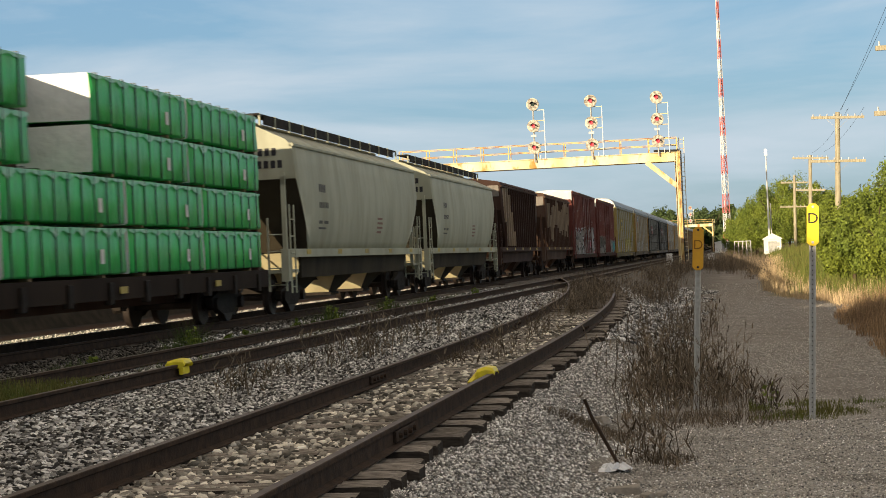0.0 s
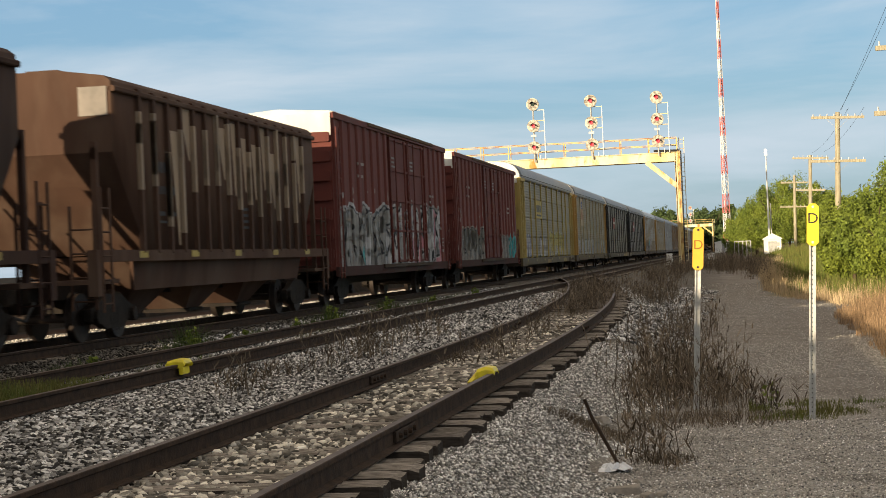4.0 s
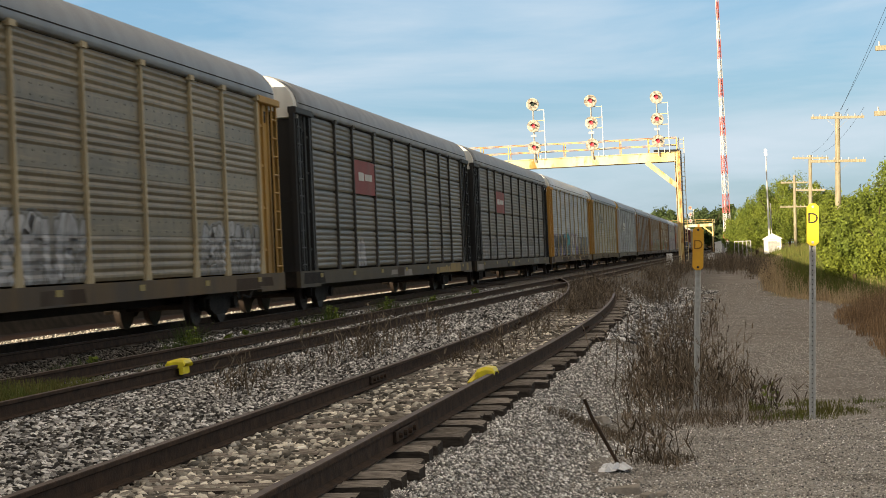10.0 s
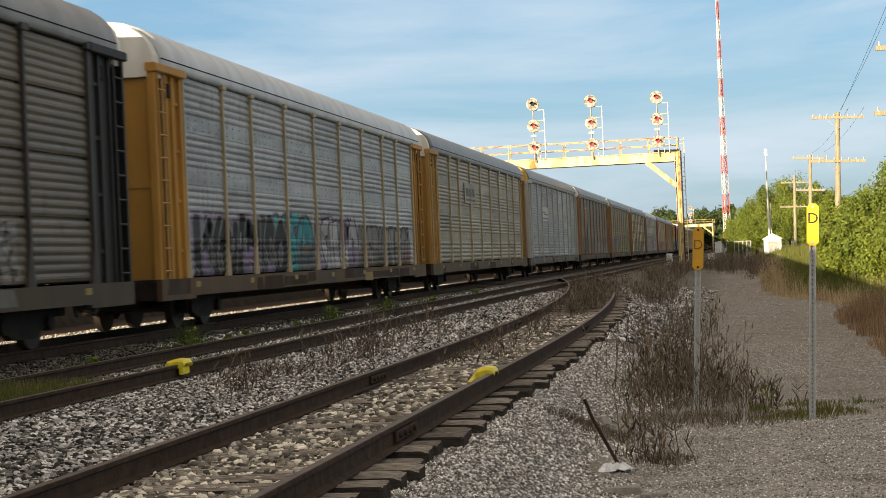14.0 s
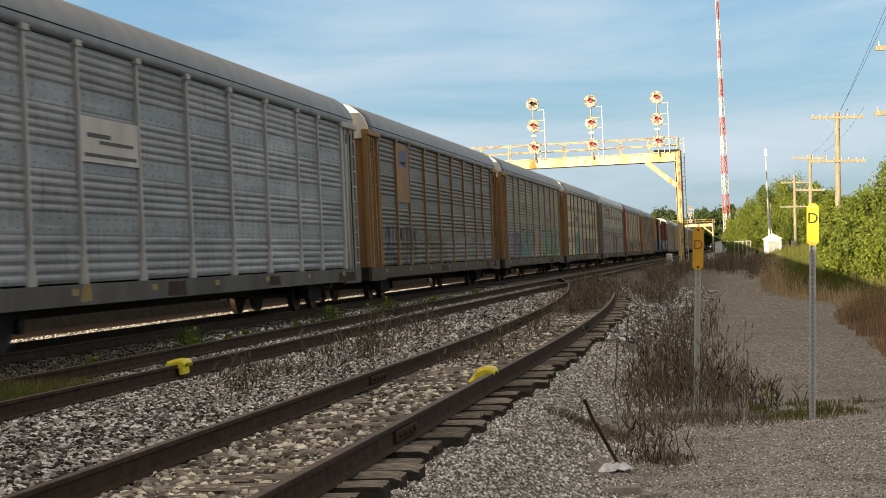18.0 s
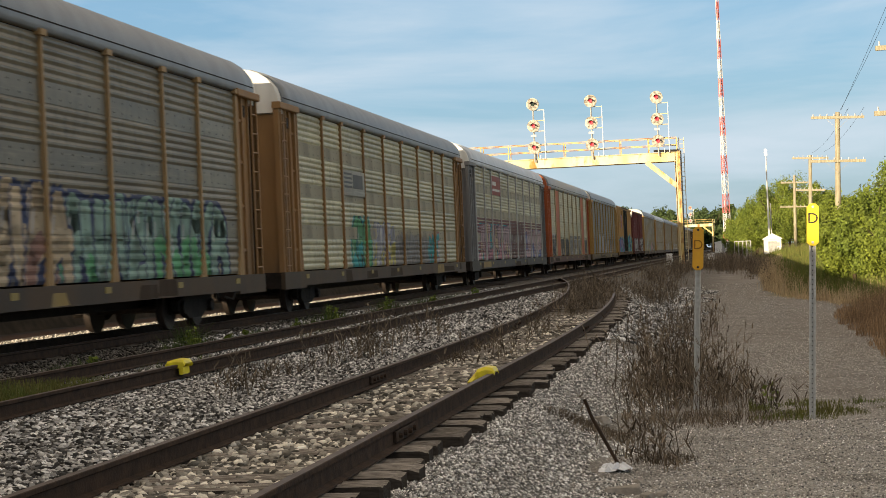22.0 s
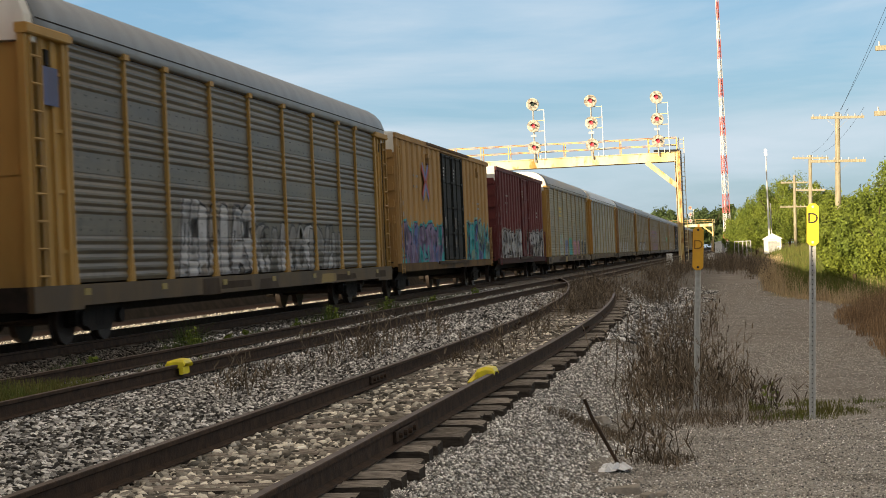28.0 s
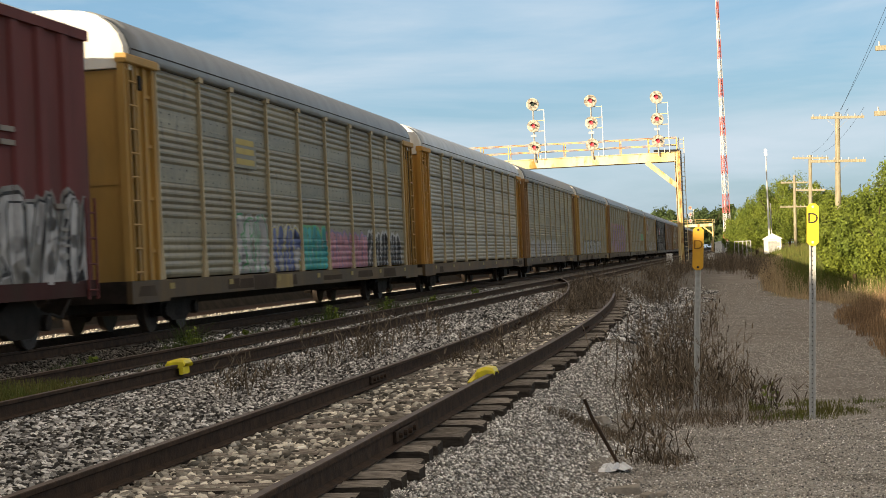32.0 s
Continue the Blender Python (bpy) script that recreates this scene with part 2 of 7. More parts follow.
class Shape:
    """Gathers vertices and faces of one mesh."""

    def __init__(self):
        self.v, self.f = [], []

    def add(self, v, f):
        k = len(self.v)
        self.v += v
        self.f += [tuple(i + k for i in q) for q in f]
        return self

    def box(self, x0, x1, y0, y1, z0, z1, c=0.0):
        if c:
            prof = [(x0 + c, z0), (x1 - c, z0), (x1, z0 + c), (x1, z1 - c), (x1 - c, z1), (x0 + c, z1), (x0, z1 - c), (x0, z0 + c)]
            return self.sweep(prof, [y0, y1])
        v = [(x, y, z) for z in (z0, z1) for y in (y0, y1) for x in (x0, x1)]
        return self.add(v, [(0, 2, 3, 1), (4, 5, 7, 6), (0, 1, 5, 4), (2, 6, 7, 3), (0, 4, 6, 2), (1, 3, 7, 5)])

    def sweep(self, prof, ys, shift=None, caps=True):
        """A closed profile of (x, z) carried along y; shift(y) gives (dx, dz)."""
        k, m = len(self.v), len(prof)
        for y in ys:
            dx, dz = shift(y) if shift else (0, 0)
            self.v += [(x + dx, y, z + dz) for x, z in prof]
        for i in range(len(ys) - 1):
            a = k + i * m
            self.f += [(a + j, a + (j + 1) % m, a + m + (j + 1) % m, a + m + j) for j in range(m)]
        if caps:
            self.f.append(tuple(range(k + m - 1, k - 1, -1)))
            e = k + (len(ys) - 1) * m
            self.f.append(tuple(range(e, e + m)))
        return self

    def rod(self, a, b, r, n=8, r2=None):
        a, b = Vector(a), Vector(b)
        r2 = r if r2 is None else r2
        w = (b - a).normalized()
        u = w.orthogonal().normalized()
        t = w.cross(u)
        k = len(self.v)
        for p, rr in ((a, r), (b, r2)):
            self.v += [tuple(p + (u * math.cos(6.28319 * i / n) + t * math.sin(6.28319 * i / n)) * rr) for i in range(n)]
        self.f += [(k + i, k + (i + 1) % n, k + n + (i + 1) % n, k + n + i) for i in range(n)]
        self.f += [tuple(range(k + n - 1, k - 1, -1)), tuple(range(k + n, k + 2 * n))]
        return self

    def beam(self, a, b, w, h):
        """A square bar from a to b."""
        a, b = Vector(a), Vector(b)
        d = (b - a).normalized()
        u = d.cross(Vector((0, 0, 1)))
        u = u.normalized() if u.length > 1e-4 else Vector((1, 0, 0))
        t = u.cross(d)
        k = len(self.v)
        for p in (a, b):
            self.v += [tuple(p + u * (sx * w / 2) + t * (sz * h / 2)) for sx, sz in ((-1, -1), (1, -1), (1, 1), (-1, 1))]
        self.f += [(k + i, k + (i + 1) % 4, k + 4 + (i + 1) % 4, k + 4 + i) for i in range(4)]
        self.f += [(k + 3, k + 2, k + 1, k), (k + 4, k + 5, k + 6, k + 7)]
        return self

    def disc(self, c, r, axis, t, n=20):
        c, axis = Vector(c), Vector(axis).normalized()
        return self.rod(c - axis * t / 2, c + axis * t / 2, r, n)

    def mesh(self, name, material=None, smooth=False):
        me = bpy.data.meshes.new(name)
        me.from_pydata(self.v, [], self.f)
        me.validate()
        if material:
            me.materials.append(material)
        bm = bmesh.new()
        bm.from_mesh(me)
        bmesh.ops.recalc_face_normals(bm, faces=bm.faces)
        bm.to_mesh(me)
        bm.free()
        if smooth:
            for p in me.polygons:
                p.use_smooth = True
        return me


def thing(name, x=0.0, y=0.0, z=0.0, label="", category="", group="", kind="", rz=0.0):
    ob = new(name)
    ob.matrix_basis = pose(x, y, z, 0, 0, rz)
    return tagged(ob, label, category, group, kind)


def part(name, shape, material, parent, label="", at=None, smooth=False):
    """One mesh object under a thing or a part; shape may be a Shape or a ready mesh."""
    me = shape if isinstance(shape, bpy.types.Mesh) else shape.mesh(name, material, smooth)
    ob = new(name, me)
    ob.parent = parent
    if at is not None:
        ob.matrix_basis = at if isinstance(at, Matrix) else pose(*at)
    if label:
        ob["label"] = label
    return ob


def fast_mesh(name, verts, faces_n, n, material):
    """A mesh from numpy arrays: verts (k, 3), faces (m, n)."""
    me = bpy.data.meshes.new(name)
    me.vertices.add(len(verts))
    me.vertices.foreach_set("co", verts.astype(np.float32).ravel())
    m = len(faces_n)
    me.loops.add(m * n)
    me.loops.foreach_set("vertex_index", faces_n.astype(np.int32).ravel())
    me.polygons.add(m)
    me.polygons.foreach_set("loop_start", np.arange(0, m * n, n, dtype=np.int32))
    me.update(calc_edges=True)
    me.validate()
    me.materials.append(material)
    return me


# ---- the plan: x across the tracks, y along them, z up from the main track's rail head ----
MAIN_X, SIDE_X, GAUGE, SKEW = -11.90, -7.70, 1.505, -0.0024


def smooth(a, b, v):
    t = min(1.0, max(0.0, (v - a) / (b - a)))
    return t * t * (3 - 2 * t)


def spur_x(y):
    """Centre of the curved siding, which joins the second track."""
    return max(-3.37 - 0.003 * y - 0.0011 * max(0.0, y - 22.0) ** 2, side_x(y))


def main_x(y):
    return MAIN_X + SKEW * y


def side_x(y):
    return SIDE_X + SKEW * y


def lane_right(y):
    """Where the gravel lane ends in grass."""
    return 2.75 - 1.95 * smooth(52, 68, y) + 0.15 * smooth(80, 120, y)


def ground_z(x, y):
    """Height of the ground: ballast round the level tracks, a shoulder beside the siding and the lower lane."""
    c = spur_x(y)
    k = 1 - smooth(60, 100, y)
    z = -0.19 - 0.03 * smooth(-10.5, -9.5, x) - 0.055 * smooth(c - 1.9, c - 0.9, x)
    z -= (0.075 * smooth(c + 0.66, c + 0.86, x) + 0.305 * smooth(c + 1.2, c + 2.2, x)) * k + 0.06 * smooth(-2.0, -0.6, x)
    # a low bank is added beyond the train to hide the sunlit ground
    z += 0.25 * smooth(2.5, 5.0, x) * smooth(10, 30, y) + 0.62 * smooth(17.6, 17.9, -x)
    z += 0.9 * smooth(6.0, 30.0, x) + 0.8 * smooth(0.9, 2.6, x) * smooth(95, 135, y)
    return z + 0.006 * noise.noise(Vector((x * 0.8, y * 0.3, 0)))

# ---- ground ----


def build_ground():
    def steps(a, b, n):
        return list(np.linspace(a, b, n, endpoint=False))
    xs = [-3000, -800, -300, -120] + steps(-60, -20, 10) + steps(-20, -6, 40) + steps(-6, 0, 50) + steps(0, 8, 24) + steps(8, 60, 14) + [60, 120, 300, 800, 3000]
    ys = [-600, -100, -30] + steps(-10, 6, 8) + steps(6, 50, 90) + steps(50, 130, 60) + steps(130, 300, 40) + [300, 340, 400, 500, 700, 1200, 4000]
    nx = len(xs)
    v = [(x, y, ground_z(x, y)) for y in ys for x in xs]
    f = [(j * nx + i, j * nx + i + 1, (j + 1) * nx + i + 1, (j + 1) * nx + i) for j in range(len(ys) - 1) for i in range(nx - 1)]
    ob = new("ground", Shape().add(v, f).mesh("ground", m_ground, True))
    tagged(ob, "grey ballast stones giving way to a dusty gravel lane", "ground", kind="structure")


build_ground()


def scatter_stones(name, n, x0, x1, y0, y1, smin, smax, material, label, rnd, inside=None, detail=True):
    """Angular stones with uneven outlines, half sunk in the bed."""
    a = (1 + 5 ** 0.5) / 2
    if detail:
        base = np.array([(-1, a, 0), (1, a, 0), (-1, -a, 0), (1, -a, 0), (0, -1, a), (0, 1, a), (0, -1, -a), (0, 1, -a), (a, 0, -1), (a, 0, 1), (-a, 0, -1), (-a, 0, 1)]) / 1.9
        fc = np.array([(0, 11, 5), (0, 5, 1), (0, 1, 7), (0, 7, 10), (0, 10, 11), (1, 5, 9), (5, 11, 4), (11, 10, 2), (10, 7, 6), (7, 1, 8), (3, 9, 4), (3, 4, 2), (3, 2, 6), (3, 6, 8), (3, 8, 9), (4, 9, 5), (2, 4, 11), (6, 2, 10), (8, 6, 7), (9, 8, 1)])
    else:
        base = np.array([(1, 0, 0), (-1, 0, 0), (0, 1, 0), (0, -1, 0), (0, 0, 1), (0, 0, -1)], float)
        fc = np.array([(0, 2, 4), (2, 1, 4), (1, 3, 4), (3, 0, 4), (2, 0, 5), (1, 2, 5), (3, 1, 5), (0, 3, 5)])
    y = y0 + (y1 - y0) * rnd.random(n) ** 1.35
    x = x0 + (x1 - x0) * rnd.random(n)
    keep = np.ones(n, bool) if inside is None else np.array([inside(p, q) for p, q in zip(x, y)])
    x, y = x[keep], y[keep]
    n = len(x)
    z = np.array([ground_z(p, q) for p, q in zip(x, y)])
    size = smin + (smax - smin) * rnd.random(n) ** 2
    k = len(base)
    pts = base[None] * (1 + 0.55 * (rnd.random((n, k, 1)) - 0.5)) + 0.22 * (rnd.random((n, k, 3)) - 0.5)
    pts = pts * (0.65 + 0.6 * rnd.random((n, 1, 3)))
    ang = rnd.random(n) * 6.28
    c, s = np.cos(ang)[:, None], np.sin(ang)[:, None]
    px, py = pts[..., 0] * c - pts[..., 1] * s, pts[..., 0] * s + pts[..., 1] * c
    pts = np.stack([px, py, pts[..., 2] * 0.75], -1) * size[:, None, None]
    pts += np.stack([x, y, z + size * 0.25], -1)[:, None]
    faces = (fc[None] + (np.arange(n) * k)[:, None, None]).reshape(-1, 3)
    ob = new(name, fast_mesh(name, pts.reshape(-1, 3), faces, 3, material))
    return tagged(ob, label, "ballast", kind="stuff")


rnd = np.random.default_rng(4)
inside_spur = lambda x, y: abs(x - spur_x(y)) < 0.69
grey_bed = lambda x, y: not -0.80 < x - spur_x(y) < 1.05 and x < -1.3 + 0.5 * noise.noise(Vector((x, y * 0.7, 3))) + 1.6 * noise.noise(Vector((0, y * 0.25, 7)))
left_bed = lambda x, y: grey_bed(x, y) and x < spur_x(y)
scatter_stones("ballast_stones", 62000, -8.9, -3.9, 10.5, 21, 0.012, 0.036, m_stone, "loose angular grey and white ballast stones", rnd, left_bed)
scatter_stones("ballast_stones", 62000, -8.9, -3.9, 17, 34, 0.015, 0.036, m_stone, "small angular ballast stones round the tracks", rnd, left_bed, False)
scatter_stones("ballast_stones", 52000, -10.4, -1.0, 30, 75, 0.025, 0.055, m_stone, "loose grey ballast stones along the tracks", rnd, grey_bed, False)
scatter_stones("ballast_stones", 13500, -4.6, -2.6, 10.5, 40, 0.016, 0.046, m_stone_w, "yellowish ballast stones between the rails of the siding", rnd, inside_spur)
scatter_stones("lane_pebbles", 75000, -2.2, 3.0, 10.5, 34, 0.003, 0.014, m_pebble, "scattered pale pebbles on the gravel lane", rnd, None, False)

scatter_stones("lane_pebbles", 26000, -1.8, 2.6, 26, 80, 0.006, 0.018, m_pebble, "fine pebbles along the gravel lane", rnd, lambda x, y: x < lane_right(y), False)
scatter_stones("lane_pebbles", 26000, -1.2, 2.4, 10.5, 19, 0.004, 0.012, m_gravel, "fine pale gravel strewn over the lane", rnd, None, False)

scatter_stones("ballast_stones", 7000, -15.35, -13.2, 20, 90, 0.02, 0.045, m_pebble, "pale sunlit ballast stones beyond the train", rnd, None, False)

scatter_stones("ballast_stones", 125000, -2.7, 0.2, 10.5, 36, 0.006, 0.019, m_gravel, "fine pale gravel beside the siding", rnd, grey_bed, False)
scatter_stones("ballast_stones", 15000, -8.5, -4.9, 10.5, 24, 0.014, 0.036, m_stone_d, "sooty dark stones among pale ballast", rnd, grey_bed, False)
scatter_stones("ballast_stones", 30000, -11.2, -8.5, 12, 48, 0.015, 0.036, m_stone_d, "sooty dark stones beside the main track", rnd, None, False)

# ---- tracks ----
RAIL = [(-0.07, -0.171), (0.07, -0.171), (0.07, -0.16), (0.012, -0.145), (0.010, -0.045), (0.036, -0.032), (0.036, -0.004), (0.030, 0.0), (-0.030, 0.0), (-0.036, -0.004),
        (-0.036, -0.032), (-0.010, -0.045), (-0.012, -0.145), (-0.07, -0.16)]


def tie_mesh(seed):
    r = random.Random(seed)
    s = Shape()
    e = [r.uniform(-0.06, 0.06) for _ in range(4)]
    prof = [(-0.115, -0.2), (0.115, -0.2), (0.115 + e[0] * 0.2, -0.012), (0.09, 0.0), (0.01, -0.012 - abs(e[1]) * 0.1), (-0.08, 0.0), (-0.115, -0.02)]
    k = len(prof)
    xs = [-1.22 + e[2], -1.18, -0.4, 0.5, 1.06, 1.11 + e[3]]
    for x in xs:
        sh = 0.9 if x in (xs[0], xs[-1]) else 1.0
        s.v += [(x + 0.012 * r.uniform(-1, 1), p * sh, q - (0.012 if sh < 1 else 0) + 0.006 * r.uniform(-1, 1)) for p, q in prof]
    for i in range(len(xs) - 1):
        s.f += [(i * k + j, i * k + (j + 1) % k, (i + 1) * k + (j + 1) % k, (i + 1) * k + j) for j in range(k)]
    s.f += [tuple(range(k)), tuple(range((len(xs) - 1) * k, len(xs) * k))]
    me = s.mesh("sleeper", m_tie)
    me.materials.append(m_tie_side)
    # weathered tops; every other face gets the creosote colour with shade in it
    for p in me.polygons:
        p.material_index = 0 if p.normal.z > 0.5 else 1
    return me


TIES = [tie_mesh(i) for i in range(8)]


def track(name, centre, top, y0, y1, tie_y, label, proud=0.0):
    """Two rails on timber sleepers; centre(y) and top(y) give the line."""
    root = thing(name, label=label, category="railway track", kind="structure")
    ys = [y0]
    while ys[-1] < y1:
        ys.append(min(y1, ys[-1] + (1.5 if ys[-1] < 130 else 12.0)))
    for side in (-1, 1):
        s = Shape().sweep(RAIL, ys, lambda y: (centre(y) + side * GAUGE / 2, top(y)))
        rail = part("rail", s, m_rail, root)
        rail.data.materials.append(m_railtop)
        for p in rail.data.polygons:
            if p.normal.z > 0.9 and abs(p.center.z - top(p.center.y)) < 0.02:
                p.material_index = 1
    r = random.Random(name)
    y = tie_y[0]
    while y < tie_y[1]:
        me = TIES[r.randrange(8)]
        a = math.degrees(math.atan2(centre(y + 0.5) - centre(y - 0.5), 1.0))
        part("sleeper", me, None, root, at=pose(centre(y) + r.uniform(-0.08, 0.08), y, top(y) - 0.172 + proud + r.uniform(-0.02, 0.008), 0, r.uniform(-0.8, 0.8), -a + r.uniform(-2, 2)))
        y += r.uniform(0.46, 0.56)
    return root




def spur_top(y):
    return -0.075 + 0.06 * smooth(45, 85, y)


track("main_track", main_x, lambda y: 0.0, -40, 900, (4, 120), "main railway track with dark steel rails under the train")
track("second_track", side_x, lambda y: -0.015, -20, 600, (6, 130), "rusty railway track beside the main line with grass between its rails", -0.03)
spur = track("siding_track", spur_x, spur_top, 2, 84.5, (8, 84), "rusty curved siding on split weathered wooden sleepers", 0.0)

# ---- signals, posts, masts ----


def signal_head(root, x, z, lens, y=0.0):
    head = part("signal_head", Shape().disc((x, y, z), 0.45, (0, 1, 0), 0.06, 24), m_signal, root, "round weathered signal backing disc")
    s = Shape()
    for i in range(14):
        a0, a1 = math.pi * (i / 14) - 0.1, math.pi * ((i + 1) / 14) - 0.1
        s.beam((x + 0.17 * math.cos(a0), y - 0.2, z + 0.17 * math.sin(a0)), (x + 0.17 * math.cos(a1), y - 0.2, z + 0.17 * math.sin(a1)), 0.3, 0.012)
    part("hood", s, m_ink, head)
    part("lens", Shape().disc((x, y - 0.06, z), 0.125, (0, 1, 0), 0.05, 16), lens, head)
    return head


def signal_bridge(y, x_right, x_left, z_bot, scale=1.0, heads=()):
    zg = ground_z(x_right, y)
    root = thing("signal_bridge", 0, y, 0, "rust-streaked cream steel signal bridge spanning the tracks", "signal bridge")
    h = 0.62 * scale
    g = Shape().box(x_left, x_right + 0.1, -0.32, -0.26, z_bot, z_bot + h)
    g.box(x_left, x_right + 0.1, -0.40, -0.16, z_bot, z_bot + 0.05).box(x_left, x_right + 0.1, -0.40, -0.16, z_bot + h, z_bot + h + 0.05)
    part("girder", g, m_gantry, root)
    g = Shape().box(x_left, x_right + 0.1, 0.9, 0.96, z_bot, z_bot + h)
    g.box(x_left, x_right + 0.1, 0.82, 1.04, z_bot, z_bot + 0.05).box(x_left, x_right + 0.1, 0.82, 1.04, z_bot + h, z_bot + h + 0.05)
    part("girder", g, m_gantry, root)
    part("walkway", Shape().box(x_left, x_right + 0.1, -0.26, 0.9, z_bot + h - 0.06, z_bot + h - 0.02), m_gantry, root)
    zt = z_bot + h + 0.05
    n = int((x_right - x_left) / 1.9)
    for yy in (-0.34, 0.98):
        for i in range(n + 1):
            x = x_right - i * (x_right - x_left) / n
            part("railing_post", Shape().box(x - 0.03, x + 0.03, yy - 0.03, yy + 0.03, zt, zt + 1.04), m_railing, root)
        for zz in (0.48, 1.0):
            part("handrail", Shape().box(x_left, x_right, yy - 0.025, yy + 0.025, zt + zz, zt + zz + 0.05), m_railing, root)
    for xx in (x_right - 0.05, x_left + 0.05):
        for yy in (-0.29, 0.93):
            c = Shape().box(xx - 0.12, xx - 0.1, yy - 0.15, yy + 0.15, zg - 0.2, z_bot + h)
            c.box(xx + 0.1, xx + 0.12, yy - 0.15, yy + 0.15, zg - 0.2, z_bot + h).box(xx - 0.1, xx + 0.1, yy - 0.012, yy + 0.012, zg - 0.2, z_bot + h)
            part("column", c, m_gantry, root)
        br = Shape()
        for i in range(6):
            za, zb = zg + i * (z_bot - zg) / 6, zg + (i + 1) * (z_bot - zg) / 6
            br.beam((xx, -0.29, za if i % 2 else zb), (xx, 0.93, zb if i % 2 else za), 0.06, 0.06)
        part("lattice_brace", br, m_gantry, root)
        d = -1 if xx > 0.5 * (x_left + x_right) else 1
        part("knee_brace", Shape().beam((xx, -0.29, z_bot - 1.75), (xx + d * 2.1, -0.29, z_bot + 0.02), 0.2, 0.34), m_gantry, root)
        part("footing", Shape().box(xx - 0.5, xx + 0.5, -0.8, 1.5, zg - 0.3, zg + 0.25, 0.04), m_greysteel, root, "concrete footing")
    for i in range(4):
        part("conduit", Shape().rod((x_right - 0.02 + 0.1 * i, -0.52, zg), (x_right - 0.02 + 0.1 * i, -0.52, z_bot + h + 0.1 - 0.25 * (i == 0)), 0.045, 8), (m_gantry, m_railing, m_railing, m_ink)[i], root, "painted cable conduit")
    part("conduit_bend", Shape().rod((x_right + 0.2, -0.42, z_bot + h + 0.12), (x_right - 1.6, -0.42, z_bot + h + 0.16), 0.08, 8), m_ink, root, "dark cable bundle")
    part("ladder", ladder(0.34, zg + 0.4, z_bot + h + 1.1), m_gantry, root, at=pose(x_right + 0.30, 0.8, 0, 0, 0, 0))
    for hx, lens in heads:
        ms = Shape().rod((hx, -0.55, z_bot + h - 0.2), (hx, -0.55, z_bot + h + 4.35), 0.055, 8)
        mast_ob = part("signal_mast", ms, m_greysteel, root)
        lx = hx + 0.76
        part("mast_ladder", Shape().beam((lx, -0.5, z_bot + h), (lx, -0.5, z_bot + h + 3.55), 0.05, 0.05).beam((lx - 0.35, -0.5, z_bot + h), (lx - 0.35, -0.5, z_bot + h + 0.3), 0.04, 0.04), m_white, mast_ob)
        for zz in (0.55, 2.0, 2.75, 3.5):
            part("bracket", Shape().beam((hx, -0.52, z_bot + h + zz), (lx, -0.52, z_bot + h + zz), 0.05, 0.05), m_gantry, mast_ob)
        part("number_board", Shape().box(hx - 0.22, hx + 0.17, -0.64, -0.62, z_bot + h + 1.6, z_bot + h + 1.76), m_galv, mast_ob)
        for k in range(3):
            signal_head(root, hx, z_bot + h + 0.83 + 1.54 * k, lens[k], -0.68)
    return root


def ladder(w, z0, z1, step=0.33, r=0.02):
    s = Shape().beam((-w / 2, 0, z0), (-w / 2, 0, z1), 0.05, 0.03).beam((w / 2, 0, z0), (w / 2, 0, z1), 0.05, 0.03)
    z = z0 + 0.15
    while z < z1:
        s.rod((-w / 2, 0, z), (w / 2, 0, z), r, 5)
        z += step
    return s


R, O = m_red_lens, m_lens_off
signal_bridge(125.0, -4.2, -24.0, 7.27, 1.0, [(-14.17, (R, R, O)), (-10.07, (R, R, R)), (-5.45, (R, R, R))])
signal_bridge(420.0, -6.6, -20.0, 6.0, 1.0, [(-11.6, (R, R, R))])


def text_mesh(body, size, depth=0.002):
    cu = bpy.data.curves.new("letter", "FONT")
    cu.body, cu.size, cu.extrude, cu.align_x, cu.align_y = body, size, depth, "CENTER", "CENTER"
    ob = bpy.data.objects.new("letter", cu)
    me = bpy.data.meshes.new_from_object(ob)
    bpy.data.objects.remove(ob)
    return me


LETTER = text_mesh("D", 0.155)
LETTER.materials.append(m_ink)
LETTER_FAINT = LETTER.copy()
LETTER_FAINT.materials[0] = m_faint


